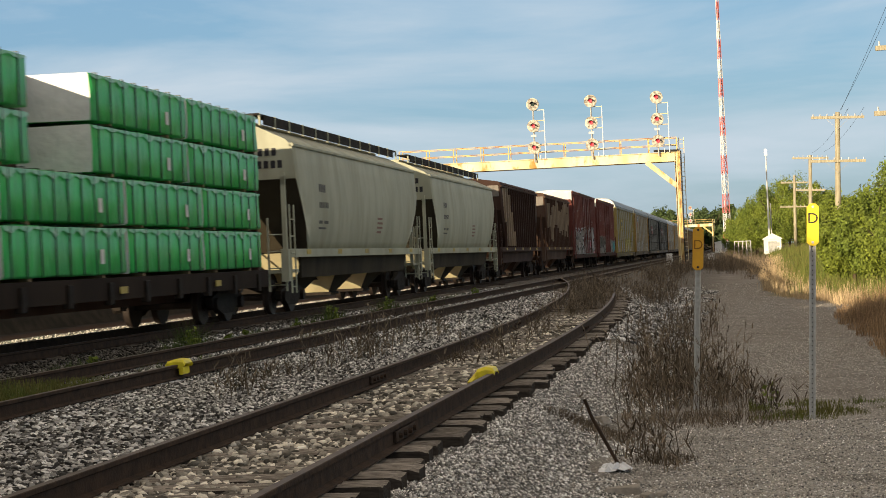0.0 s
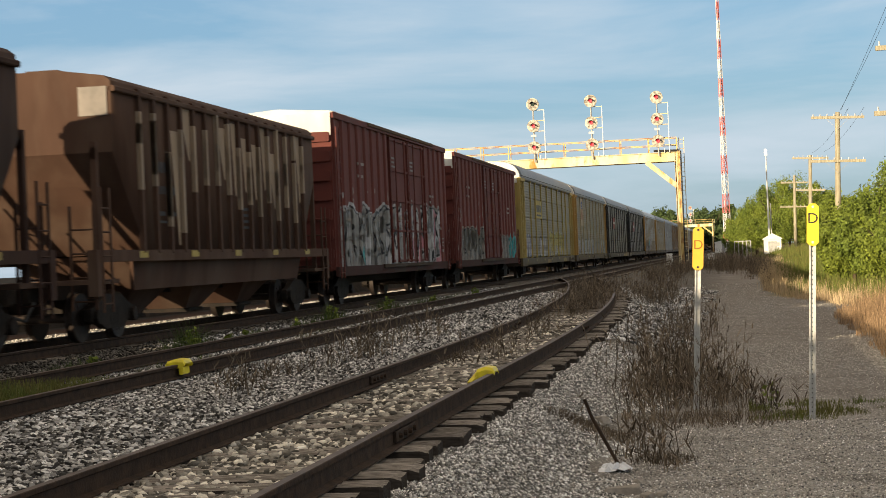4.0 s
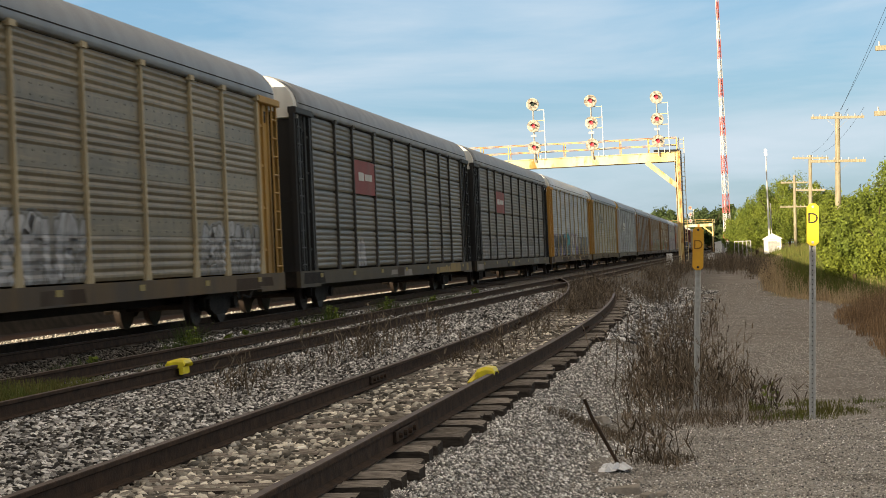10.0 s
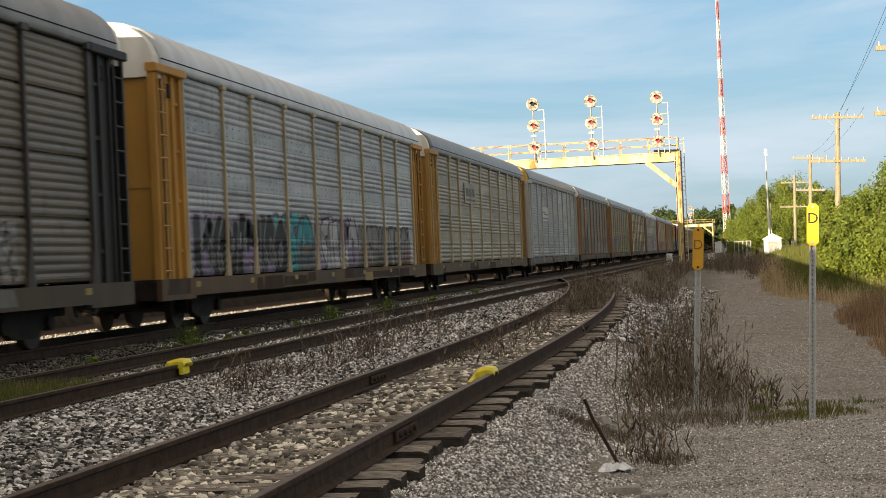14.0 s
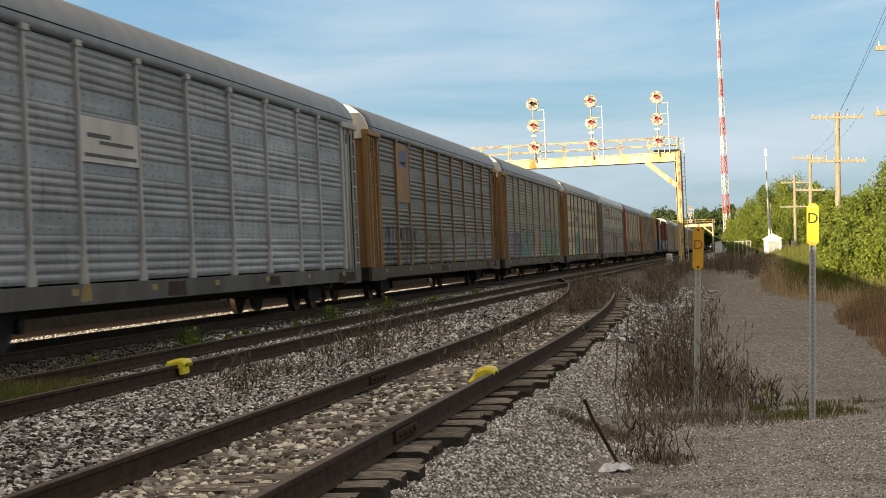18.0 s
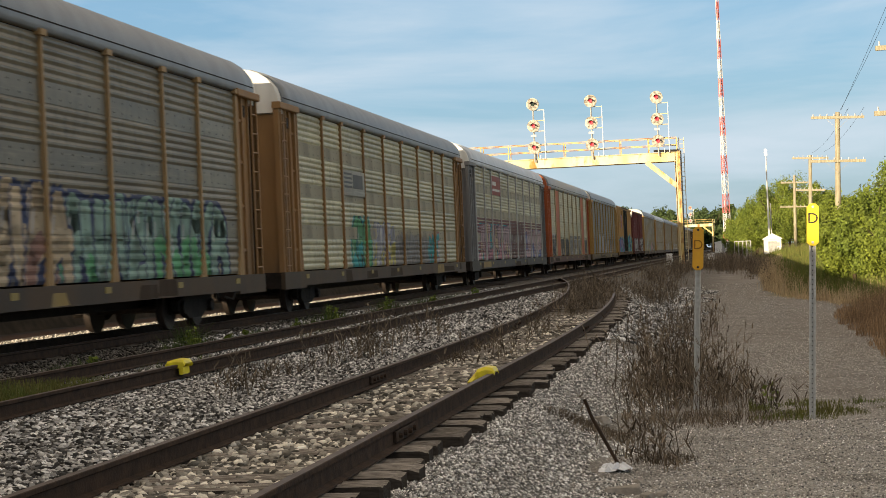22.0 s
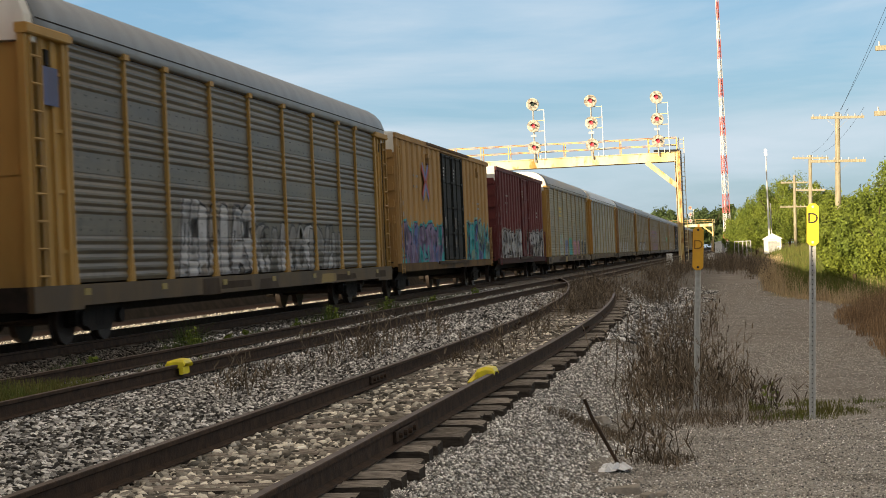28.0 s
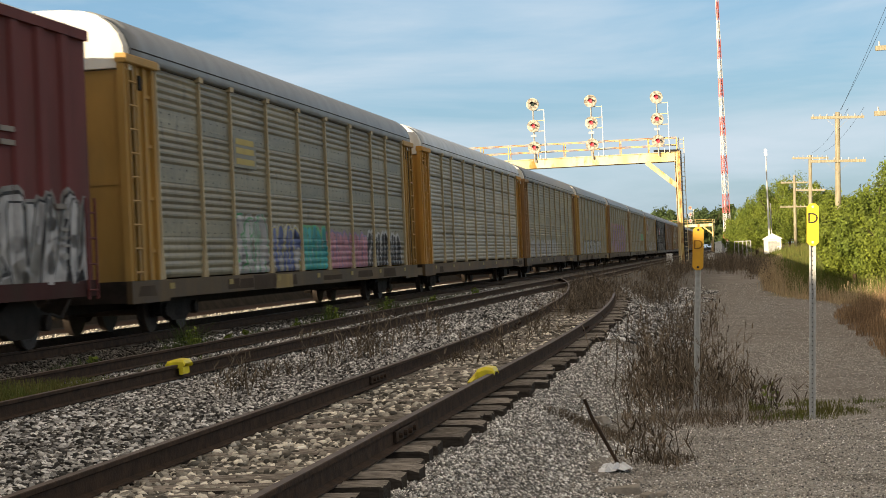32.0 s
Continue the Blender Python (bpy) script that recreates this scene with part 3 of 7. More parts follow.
def marker_post(x, y, top, sign_h, sign_w, lean, sign_mat, label, perforated):
    z = ground_z(x, y)
    root = thing("marker_post", x, y, z - 0.02, label, "marker post", "lineside marker posts")
    root.matrix_basis = pose(x, y, z - 0.02, 0, lean, 0)
    hgt = top - z + 0.02
    p = Shape()
    p.box(-0.022, 0.022, 0.0, 0.004, 0, hgt - 0.02).box(-0.022, -0.018, -0.03, 0.0, 0, hgt - 0.02).box(0.018, 0.022, -0.03, 0.0, 0, hgt - 0.02)
    p.box(-0.034, -0.022, -0.032, -0.028, 0, hgt - 0.02).box(0.022, 0.034, -0.032, -0.028, 0, hgt - 0.02)
    part("post", p, m_galv, root)
    if perforated:
        zz = 0.1
        holes = Shape()
        while zz < hgt - sign_h:
            holes.disc((0, -0.001, zz), 0.007, (0, 1, 0), 0.004, 6)
            zz += 0.05
        part("bolt_hole_row", holes, m_ink, root, "row of dark bolt holes")
    r, w = 0.035, sign_w / 2
    prof = [(-w + r, hgt - sign_h), (w - r, hgt - sign_h), (w, hgt - sign_h + r), (w, hgt - r), (w - r, hgt), (-w + r, hgt), (-w, hgt - r), (-w, hgt - sign_h + r)]
    sign = part("sign_plate", Shape().sweep(prof, [-0.046, -0.036]), sign_mat, root, "yellow plate with a black letter")
    part("letter", LETTER if perforated else LETTER_FAINT, None, sign, at=pose(0, -0.049, hgt - sign_h * (0.36 if perforated else 0.42), 90, 0, 0))
    for zz in (0.035, sign_h - 0.035):
        part("bolt", Shape().disc((0, -0.05, hgt - zz), 0.014, (0, 1, 0), 0.01, 8), m_galv if perforated else m_ink, sign)
    return root


marker_post(0.655, 19.1, 1.574, 0.446, 0.125, 2.6, m_yellow_sign, "galvanised post with a yellow plate lettered in black beside the lane", True)
marker_post(-0.60, 20.6, 1.40, 0.50, 0.125, 3.1, m_orange_sign, "galvanised post with an amber plate standing among dead weeds", False)


def radio_mast(x, y, height):
    z0 = ground_z(x, y)
    root = thing("radio_mast", x, y, z0, "tall red and white lattice radio mast", "radio mast")
    band = 5.4
    zb, k = 5.4, 1
    while zb < height:
        za = max(0.0, zb - band)
        s = Shape()
        for lo, hi in ((za, 0.5 * (za + zb)), (0.5 * (za + zb), zb)):
            w0, w1 = (1.2 - 0.85 * min(1, v / 72) for v in (lo, hi))
            c0 = [(w0 * math.cos(a), w0 * math.sin(a), lo) for a in (0.5, 2.594, 4.689)]
            c1 = [(w1 * math.cos(a), w1 * math.sin(a), hi) for a in (0.5, 2.594, 4.689)]
            for i in range(3):
                s.beam(c0[i], c1[i], 0.17, 0.17).beam(c0[i], c1[(i + 1) % 3], 0.11, 0.11).beam(c0[(i + 1) % 3], c1[i], 0.11, 0.11).beam(c0[i], c0[(i + 1) % 3], 0.10, 0.10)
        part("lattice_section", s, m_mast_white if k % 2 == 0 else m_mast_red, root, "white lattice section" if k % 2 == 0 else "red lattice section")
        zb += band
        k += 1
    part("cable_ladder", Shape().box(-0.42, -0.30, -0.3, -0.2, 0, height * 0.8), m_mast_white, root)
    return root


radio_mast(-3.85, 500, 88)


def utility_pole(x, y, top, arms, lean, label):
    z = ground_z(x, y)
    root = thing("utility_pole", x, y, z, label, "utility pole", "lineside utility poles")
    root.matrix_basis = pose(x, y, z - 0.3, 0, lean, 0)
    part("pole", Shape().rod((0, 0, 0), (0, 0, top - z + 0.3), 0.15, 12, 0.11), m_wood_pole, root)
    for za, half in arms:
        arm = part("crossarm", Shape().box(-half, half, -0.17, -0.08, za - z + 0.3 - 0.06, za - z + 0.3 + 0.06, 0.01), m_wood_pole, root)
        k = 8
        for i in range(k):
            xx = -half + 0.1 + i * (2 * half - 0.2) / (k - 1)
            part("insulator", Shape().rod((xx, -0.12, za - z + 0.34), (xx, -0.12, za - z + 0.47), 0.035, 6, 0.02), m_greysteel, arm)
        part("brace", Shape().beam((-0.55, -0.1, za - z + 0.27), (0, -0.14, za - z - 0.25), 0.03, 0.01).beam((0.55, -0.1, za - z + 0.27), (0, -0.14, za - z - 0.25), 0.03, 0.01), m_greysteel, arm)
    return root


utility_pole(4.75, 46, 6.7, [(6.0, 1.2), (4.35, 1.3)], 0, "weathered wooden utility pole with two crossarms by the trees")
utility_pole(4.33, 83, 7.1, [(6.85, 1.2), (4.85, 1.25)], 2.0, "sunlit wooden utility pole with one long crossarm")
utility_pole(4.55, 121, 7.03, [(6.83, 1.2), (4.68, 1.0)], 2.0, "wooden utility pole with crossarms before trees")
utility_pole(4.70, 160, 7.2, [(6.55, 1.2), (4.4, 1.3)], 1.5, "wooden utility pole with two low crossarms")
utility_pole(3.0, 230, 7.44, [(7.04, 1.2)], 1.5, "distant wooden utility pole with a crossarm")


def cable(a, b, sag, label):
    a, b = Vector(a), Vector(b)
    s = Shape()
    pts = [a.lerp(b, i / 16) - Vector((0, 0, sag * 4 * (i / 16) * (1 - i / 16))) for i in range(17)]
    for p in pts:
        s.v += [tuple(p + Vector((0.007 * i, 0, 0.007 * j))) for i, j in ((-1, 0), (0, -1), (1, 0), (0, 1))]
    for i in range(16):
        s.f += [(4 * i + j, 4 * i + (j + 1) % 4, 4 * i + 4 + (j + 1) % 4, 4 * i + 4 + j) for j in range(4)]
    s.f += [(0, 1, 2, 3), (64, 65, 66, 67)]
    ob = new("overhead_cable", s.mesh("overhead_cable", m_wire))
    return tagged(ob, label, "cable", "overhead cables")


for dx in (0.4, 1.1):
    cable((4.7 + dx, 82.9, 7.26), (4.55 + dx, 120.9, 7.18), 0.3, "thin black overhead wire between wooden poles")
cable((4.75, 83, 7.16), (6.35, 52, 12.3), 0.2, "black service cable rising from a wooden pole")
cable((4.75, 83, 7.21), (6.5, 52, 12.1), 0.3, "black service cable rising from a wooden pole")


def lamp_post(x, y):
    z = ground_z(x, y)
    root = thing("lamp_post", x, y, z, "slender white lamp post beside a shed", "lamp post")
    part("pole", Shape().rod((0, 0, 0), (0, 0, 8.15), 0.09, 10, 0.05), m_white, root)
    part("lamp_head", Shape().box(-0.13, 0.13, -0.13, 0.13, 8.15, 8.75, 0.05), m_white, root)
    part("cable_pipe", Shape().rod((0.2, 0, 0), (0.2, 0, 4.2), 0.05, 6), m_greysteel, root)


lamp_post(2.3, 150)


def shed(x, y, w, d, h, label):
    z = ground_z(x, y)
    root = thing("lineside_shed", x, y, z, label, "shed")
    part("wall", Shape().box(-w / 2, w / 2, -d / 2, d / 2, -0.1, h, 0.01), m_white, root)
    r = [(-w / 2 - 0.1, h), (w / 2 + 0.1, h), (w / 2 + 0.1, h + 0.06), (0, h + 0.5), (-w / 2 - 0.1, h + 0.06)]
    part("roof", Shape().sweep(r, [-d / 2 - 0.1, d / 2 + 0.1]), m_white, root)
    part("door", Shape().box(-0.35, 0.35, -d / 2 - 0.03, -d / 2 - 0.004, 0.05, h * 0.85), m_greysteel, root)
    part("vent", Shape().box(w * 0.25, w * 0.4, -d / 2 - 0.03, -d / 2 - 0.004, h * 0.5, h * 0.75), m_greysteel, root)


shed(2.5, 148, 1.4, 2.0, 1.1, "small white lineside equipment shed by the trees")
shed(-4.2, 420, 4.0, 3.0, 2.4, "low white shed at the foot of the mast")


def relay_box(x, y, w, h):
    root = thing("relay_box", x, y, ground_z(x, y), "pale metal relay box beside the signal bridge", "relay box")
    part("cabinet", Shape().box(-w / 2, w / 2, -0.25, 0.25, 0.25, h, 0.02), m_white, root)
    part("door", Shape().box(-w / 2 + 0.04, w / 2 - 0.04, -0.275, -0.254, 0.3, h - 0.05), m_white, root)
    part("stand", Shape().rod((0, 0, -0.1), (0, 0, 0.26), 0.06, 8), m_greysteel, root)


relay_box(-5.0, 124, 0.4, 1.1)
relay_box(-2.2, 128, 0.5, 0.95)


def chain_fence(x0, x1, y):
    root = thing("chain_link_fence", 0, y, 0, "grey chain-link fence across the lane's end", "fence")
    n = 4
    for i in range(n + 1):
        x = x0 + (x1 - x0) * i / n
        z = ground_z(x, y)
        part("post", Shape().rod((x, 0, z - 0.1), (x, 0, z + 1.9), 0.035, 6), m_greysteel, root)
    z = ground_z(x0, y)
    part("top_rail", Shape().rod((x0, 0, z + 1.85), (x1, 0, z + 1.85), 0.03, 6), m_galv, root)
    s = Shape()
    k = int((x1 - x0) / 0.22)
    for i in range(k):
        x = x0 + i * 0.22
        s.beam((x, 0, z + 0.05), (min(x1, x + 0.8), 0, z + 1.8), 0.007, 0.007).beam((min(x1, x + 0.8), 0, z + 0.05), (x, 0, z + 1.8), 0.007, 0.007)
    part("mesh_panel", s, m_greysteel, root)


chain_fence(-0.6, 0.75, 150)


def derail_block(x, y, z, rz, label, second):
    root = thing("derail_block", x, y, z, label, "derail", "derail blocks", rz=rz)
    prof = [(-0.18, -0.025), (0.16, 0.0), (0.19, 0.02), (0.15, 0.062), (0.0, 0.075), (-0.15, 0.05), (-0.20, 0.0)]
    prof = [((0.55 if second else 0.68) * a, b) for a, b in prof]
    part("wedge", Shape().sweep(prof, [-0.17, -0.14, 0.13, 0.17], lambda yy: (0, -0.03 if abs(yy) > 0.15 else 0)), m_derail, root)
    part("web_plate", Shape().box(0.045, 0.10 if not second else 0.06, -0.16, 0.10, -0.12, -0.03, 0.01), m_derail, root)
    if second:
        part("hinge_arm", Shape().beam((-0.07, -0.08, 0.01), (-0.15, -0.22, -0.09), 0.06, 0.04), m_derail, root)


derail_block(side_x(21.2) + GAUGE / 2, 21.2, -0.019, 0, "yellow enamelled derail block clamped on a rusty rail", False)
derail_block(spur_x(18.6) + GAUGE / 2 - 0.06, 18.6, spur_top(18) - 0.004, 0, "yellow derail block folded over the siding rail", True)


def joint_bar(parent, x, y, z):
    bar = part("joint_bar", Shape().box(0.014, 0.04, -0.4, 0.4, -0.135, -0.05, 0.008), m_rail, parent, at=pose(x, y, z))
    for i in range(4):
        part("bolt", Shape().disc((0.052, -0.28 + i * 0.19, -0.09), 0.022, (1, 0, 0), 0.03, 6), m_rail, bar)


for yy, sd in ((13.4, 1), (31.0, 1), (19.7, -1), (34, -1)):
    joint_bar(spur, spur_x(yy) + sd * GAUGE / 2, yy, spur_top(yy))

# ---- plants ----


def blades(name, n, place, hgt, width, material, label, category, rnd, lean=0.25, base=ground_z):
    """Thin tapering stems; place(rnd) gives x, y and a height factor."""
    v = np.empty((n, 4, 3))
    for i in range(n):
        x, y, k = place(rnd)
        h = hgt * k * (0.55 + 0.6 * rnd.random())
        a, l = rnd.random() * 6.28, lean * h * rnd.random()
        b = rnd.random() * 6.28
        w = width * (0.6 + 0.8 * rnd.random())
        z = base(x, y) - 0.02
        dx, dy = math.cos(b) * w / 2, math.sin(b) * w / 2
        tx, ty = x + math.cos(a) * l, y + math.sin(a) * l
        v[i] = ((x - dx, y - dy, z), (x + dx, y + dy, z), (tx + dx * 0.35, ty + dy * 0.35, z + h), (tx - dx * 0.35, ty - dy * 0.35, z + h))
    f = np.arange(n * 4).reshape(n, 4)
    ob = new(name, fast_mesh(name, v.reshape(-1, 3), f, 4, material))
    return tagged(ob, label, category, kind="stuff")


def patch(cx, cy, rx, ry, k=1.0):
    def place(r):
        a, d = r.random() * 6.28, r.random() ** 0.6
        return cx + rx * d * math.cos(a), cy + ry * d * math.sin(a), k * (1.15 - 0.7 * d)
    return place


rnd = np.random.default_rng(9)


def weeds(cx, cy, rx, ry, n, h):
    """Dead stalks in loose tufts, each with short twigs and seed heads."""
    tufts = [(cx + rx * rnd.normal() * 0.5, cy + ry * rnd.normal() * 0.5, 0.5 + 0.7 * rnd.random()) for _ in range(max(4, n // 18))]
    quads = []

    def strip(p, q, w):
        b = rnd.random() * 3.14
        d = np.array((math.cos(b), math.sin(b), 0)) * w / 2
        quads.append((p - d, p + d, q + d * 0.5, q - d * 0.5))
    for i in range(n):
        tx, ty, k = tufts[int(rnd.random() * len(tufts))]
        x, y = tx + 0.16 * rnd.normal(), ty + 0.3 * rnd.normal()
        hh = h * k * (0.35 + 0.75 * rnd.random())
        foot = np.array((x, y, ground_z(x, y) - 0.02))
        lean = np.array((rnd.normal() * 0.16 * hh, rnd.normal() * 0.16 * hh, hh))
        mid, tip = foot + lean * 0.55, foot + lean + np.array((rnd.normal(), rnd.normal(), 0)) * 0.05 * hh
        strip(foot, mid, 0.010), strip(mid, tip, 0.009)
        for _ in range(4):
            t = 0.35 + 0.65 * rnd.random()
            p = foot + (tip - foot) * t
            q = p + np.array((rnd.normal() * 0.05, rnd.normal() * 0.05, 0.03 + 0.07 * rnd.random()))
            strip(p, q, 0.011 + 0.014 * rnd.random())
    v = np.array(quads)
    ob = new("dead_weeds", fast_mesh("dead_weeds", v.reshape(-1, 3), np.arange(len(v) * 4).reshape(-1, 4), 4, m_weed))
    return tagged(ob, "dry brown dead weed stalks standing in gravel", "weeds", kind="stuff")


for cx, cy, rx, ry, n, h in ((-0.65, 22.0, 1.1, 2.6, 360, 0.78), (-1.2, 23.2, 0.7, 1.6, 150, 0.85), (-0.25, 21.2, 0.6, 1.2, 120, 0.42), (-1.5, 30, 0.6, 3.0, 90, 0.75), (-1.1, 37, 0.5, 4.0, 130, 0.95),
                             (-1.0, 17.0, 0.22, 0.5, 36, 0.5), (-0.72, 15.5, 0.16, 0.4, 26, 0.32), (-3.9, 42, 0.45, 7, 420, 0.75), (-4.6, 54, 0.6, 7, 420, 0.8), (-3.0, 62, 0.9, 12, 520, 0.8), (-3.9, 92, 1.5, 20, 1000, 0.9),
                             (-3.2, 120, 2.2, 16, 1400, 1.0), (-5.4, 28, 0.35, 5, 120, 0.65), (-5.6, 22, 0.4, 4, 110, 0.5), (0.75, 98, 0.7, 18, 900, 0.9), (0.2, 128, 1.4, 14, 900, 1.0), (-0.9, 115, 1.2, 20, 1500, 1.2),
                             (-3.5, 27, 0.45, 6, 120, 0.45)):
    weeds(cx, cy, rx, ry, n, h)


def lane_edge(r):
    k = random.Random(int(r.random() * 520))
    y = 118 - 66 * k.random() ** 1.3
    x = lane_right(y) + 0.15 + 1.3 * k.random() ** 1.5 + 0.4 * noise.noise(Vector((y * 0.2, 0, 5)))
    return x + 0.13 * r.normal(), y + 0.22 * r.normal(), 0.45 + 1.0 * k.random() ** 2


def dry_clump(r):
    x, y = 2.2 + 2.6 * r.random(), 28 + 19 * r.random()
    k = 0.9 + 1.1 * noise.noise(Vector((x * 0.8, y * 0.45, 2))) - 0.25 * noise.noise(Vector((x * 3, y * 3, 2)))
    return x + 0.5 * noise.noise(Vector((y * 0.4, 0, 5))), y, max(0.15, k) * min(1.0, 0.3 + 0.9 * (x - 2.2))


blades("dry_grass", 11000, dry_clump, 0.62, 0.010, m_dry_brown, "tall reddish dry grass in a shaggy clump by the lane", "grass", rnd, 0.5)
blades("dry_grass", 9000, lane_edge, 0.42, 0.014, m_dry, "tall straw-coloured dry grass along the lane's edge", "grass", rnd, 0.45)
blades("green_grass", 20000, lambda r: (lane_right(q := 30 + 110 * r.random() ** 1.3) + 0.9 + 3.2 * r.random(), q, 0.5 + 0.9 * r.random() ** 2), 0.42, 0.018, m_grass, "green grass below the roadside bushes", "grass", rnd, 0.5)
def foot_grass(r):
    x, y = 0.0 + 3.6 * r.random(), 19.0 + 2.2 * r.random()
    return x, y, max(0.0, 0.5 + 1.6 * noise.noise(Vector((x * 1.3, y * 1.3, 8)))) * (1.0 if x < 1.3 else 0.45)


blades("green_grass", 6500, foot_grass, 0.16, 0.011, m_grass, "low green grass at the foot of a post", "grass", rnd, 0.6)
blades("dry_grass", 1300, patch(-0.4, 19.2, 0.95, 0.9), 0.14, 0.008, m_weed, "matted brown dead stems at the foot of weeds", "grass", rnd, 0.9)
blades("dry_grass", 1500, patch(-1.55, 17.5, 0.55, 0.5), 0.09, 0.008, m_weed, "low matted brown weeds in gravel", "grass", rnd, 0.9)
blades("dry_grass", 400, patch(-0.75, 15.7, 0.3, 0.4), 0.12, 0.008, m_weed, "small brown weed tuft beside a stake", "grass", rnd, 0.9)
blades("track_grass", 6000, patch(SIDE_X - 0.05, 17.0, 0.6, 3.6), 0.30, 0.009, m_grass, "green grass tuft between rusty rails", "grass", rnd, 0.6)
def between_rails(r):
    x, y = SIDE_X - 0.6 + 1.2 * r.random(), 12.5 + 45 * r.random()
    return x, y, max(0.05, 0.5 + 1.8 * noise.noise(Vector((x * 0.8, y * 0.25, 4))))


for y_p, ry_p, k_p in ((27.7, 0.7, 1.0), (37.6, 1.6, 0.9), (43.8, 2.0, 0.85), (49.5, 3.0, 0.8), (55.0, 5.0, 0.55), (32.0, 1.0, 0.45), (22.8, 1.4, 0.5)):
    blades("track_grass", 420, patch(-8.95, y_p, 0.42, ry_p, k_p), 0.50, 0.011, m_weed_green, "wispy green weeds between the two tracks", "grass", rnd, 0.9)
blades("track_grass", 2400, between_rails, 0.15, 0.012, m_grass, "green grass growing between rusty rails", "grass", rnd, 0.5)
def iron_stake():
    root = thing("iron_stake", -1.06, 15.0, ground_z(-1.06, 15.0) - 0.05, "rusty iron stake leaning in the gravel", "stake")
    part("bar", Shape().beam((0, 0, 0), (-0.26, 0.03, 0.50), 0.034, 0.024).beam((-0.26, 0.03, 0.50), (-0.32, 0.03, 0.66), 0.04, 0.026), m_rail, root)


iron_stake()


def plastic_bag(x, y):
    r = random.Random(3)
    s = Shape()
    n = 9
    for j in range(n):
        for i in range(n):
            u, v = i / (n - 1) - 0.5, j / (n - 1) - 0.5
            e = max(abs(u), abs(v)) * 2
            s.v.append((0.26 * u + 0.02 * r.uniform(-1, 1), 0.26 * v + 0.02 * r.uniform(-1, 1), max(0.0, (1 - e * e) * 0.045 + 0.035 * r.uniform(-1, 1))))
    s.f += [(j * n + i, j * n + i + 1, (j + 1) * n + i + 1, (j + 1) * n + i) for j in range(n - 1) for i in range(n - 1)]
    ob = new("plastic_bag", s.mesh("plastic_bag", m_litter))
    ob.matrix_basis = pose(x, y, ground_z(x, y) + 0.012)
    tagged(ob, "crumpled white plastic bag lying in gravel", "litter")


plastic_bag(-1.13, 14.9)


def slab(x, y, sx, sy, sz, rz, seed):
    r = random.Random(seed)
    s = Shape()
    for z, k in ((0, 1.0), (1, 0.86)):
        s.v += [(sx * k * a + 0.02 * r.uniform(-1, 1), sy * k * b + 0.02 * r.uniform(-1, 1), sz * z + 0.012 * r.uniform(-1, 1)) for a, b in ((-0.5, -0.4), (0.1, -0.55), (0.5, -0.3), (0.45, 0.4), (-0.1, 0.5), (-0.55, 0.3))]
    s.f += [(5, 4, 3, 2, 1, 0), tuple(range(6, 12))] + [(i, (i + 1) % 6, 6 + (i + 1) % 6, 6 + i) for i in range(6)]
    ob = new("rubble_block", s.mesh("rubble_block", m_rock))
    ob.matrix_basis = pose(x, y, ground_z(x, y) - 0.01, 0, 0, rz)
    tagged(ob, "flat broken grey rubble block on gravel", "rubble", "rubble blocks")


for k, (x, y, a, b, c) in enumerate(((-0.98, 13.6, 0.30, 0.2, 0.06), (-0.78, 13.4, 0.13, 0.12, 0.05), (-0.68, 13.45, 0.12, 0.1, 0.05), (-1.5, 18.3, 0.16, 0.14, 0.07), (-0.9, 14.2, 0.1, 0.1, 0.03))):
    slab(x, y, a, b, c, 40 * k, k)


def stick(x, y, length, rz, seed):
    r = random.Random(seed)
    s = Shape()
    p = Vector((0, 0, 0.012))
    for i in range(4):
        q = p + Vector((length / 4, 0.03 * r.uniform(-1, 1), 0.006 * r.uniform(-1, 1)))
        s.rod(p, q, 0.006 - 0.001 * i, 5)
        p = q
    ob = new("fallen_stick", s.mesh("fallen_stick", m_pebble))
    ob.matrix_basis = pose(x, y, ground_z(x, y), 0, 0, rz)
    tagged(ob, "thin dry stick lying on gravel", "stick", "fallen sticks")


for k, (x, y, l, a) in enumerate(((-0.2, 14.9, 0.6, 12), (-1.9, 19.2, 0.5, -10), (-0.05, 13.5, 0.4, -30), (0.7, 14.4, 0.5, 20), (-1.35, 14.0, 0.35, 5))):
    stick(x, y, l, a, k)


def leaf_cloud(n, centre, radii, size, rnd, lumps):
    """Leaves in clumps over an uneven crown, as an array of corner points."""
    lc = rnd.normal(size=(lumps, 3))
    lc /= np.linalg.norm(lc, axis=1)[:, None]
    lc *= (0.35 + 0.5 * rnd.random((lumps, 1)))
    lr = 0.15 + 0.2 * rnd.random(lumps)
    pick = rnd.integers(0, lumps, n)
    d = rnd.normal(size=(n, 3))
    d /= np.linalg.norm(d, axis=1)[:, None]
    p = lc[pick] + d * (lr[pick] * (0.55 + 0.6 * rnd.random(n) ** 1.5))[:, None]
    p = p * np.array(radii) + np.array(centre)
    nrm = d + 0.55 * rnd.normal(size=(n, 3))
    nrm /= np.linalg.norm(nrm, axis=1)[:, None]
    u = np.cross(nrm, rnd.normal(size=(n, 3)))
    u /= np.linalg.norm(u, axis=1)[:, None]
    w = np.cross(nrm, u)
    s = size * (0.6 + 0.8 * rnd.random((n, 1)))
    return np.stack([p - u * s, p - w * s * 0.55, p + u * s, p + w * s * 0.55], 1)


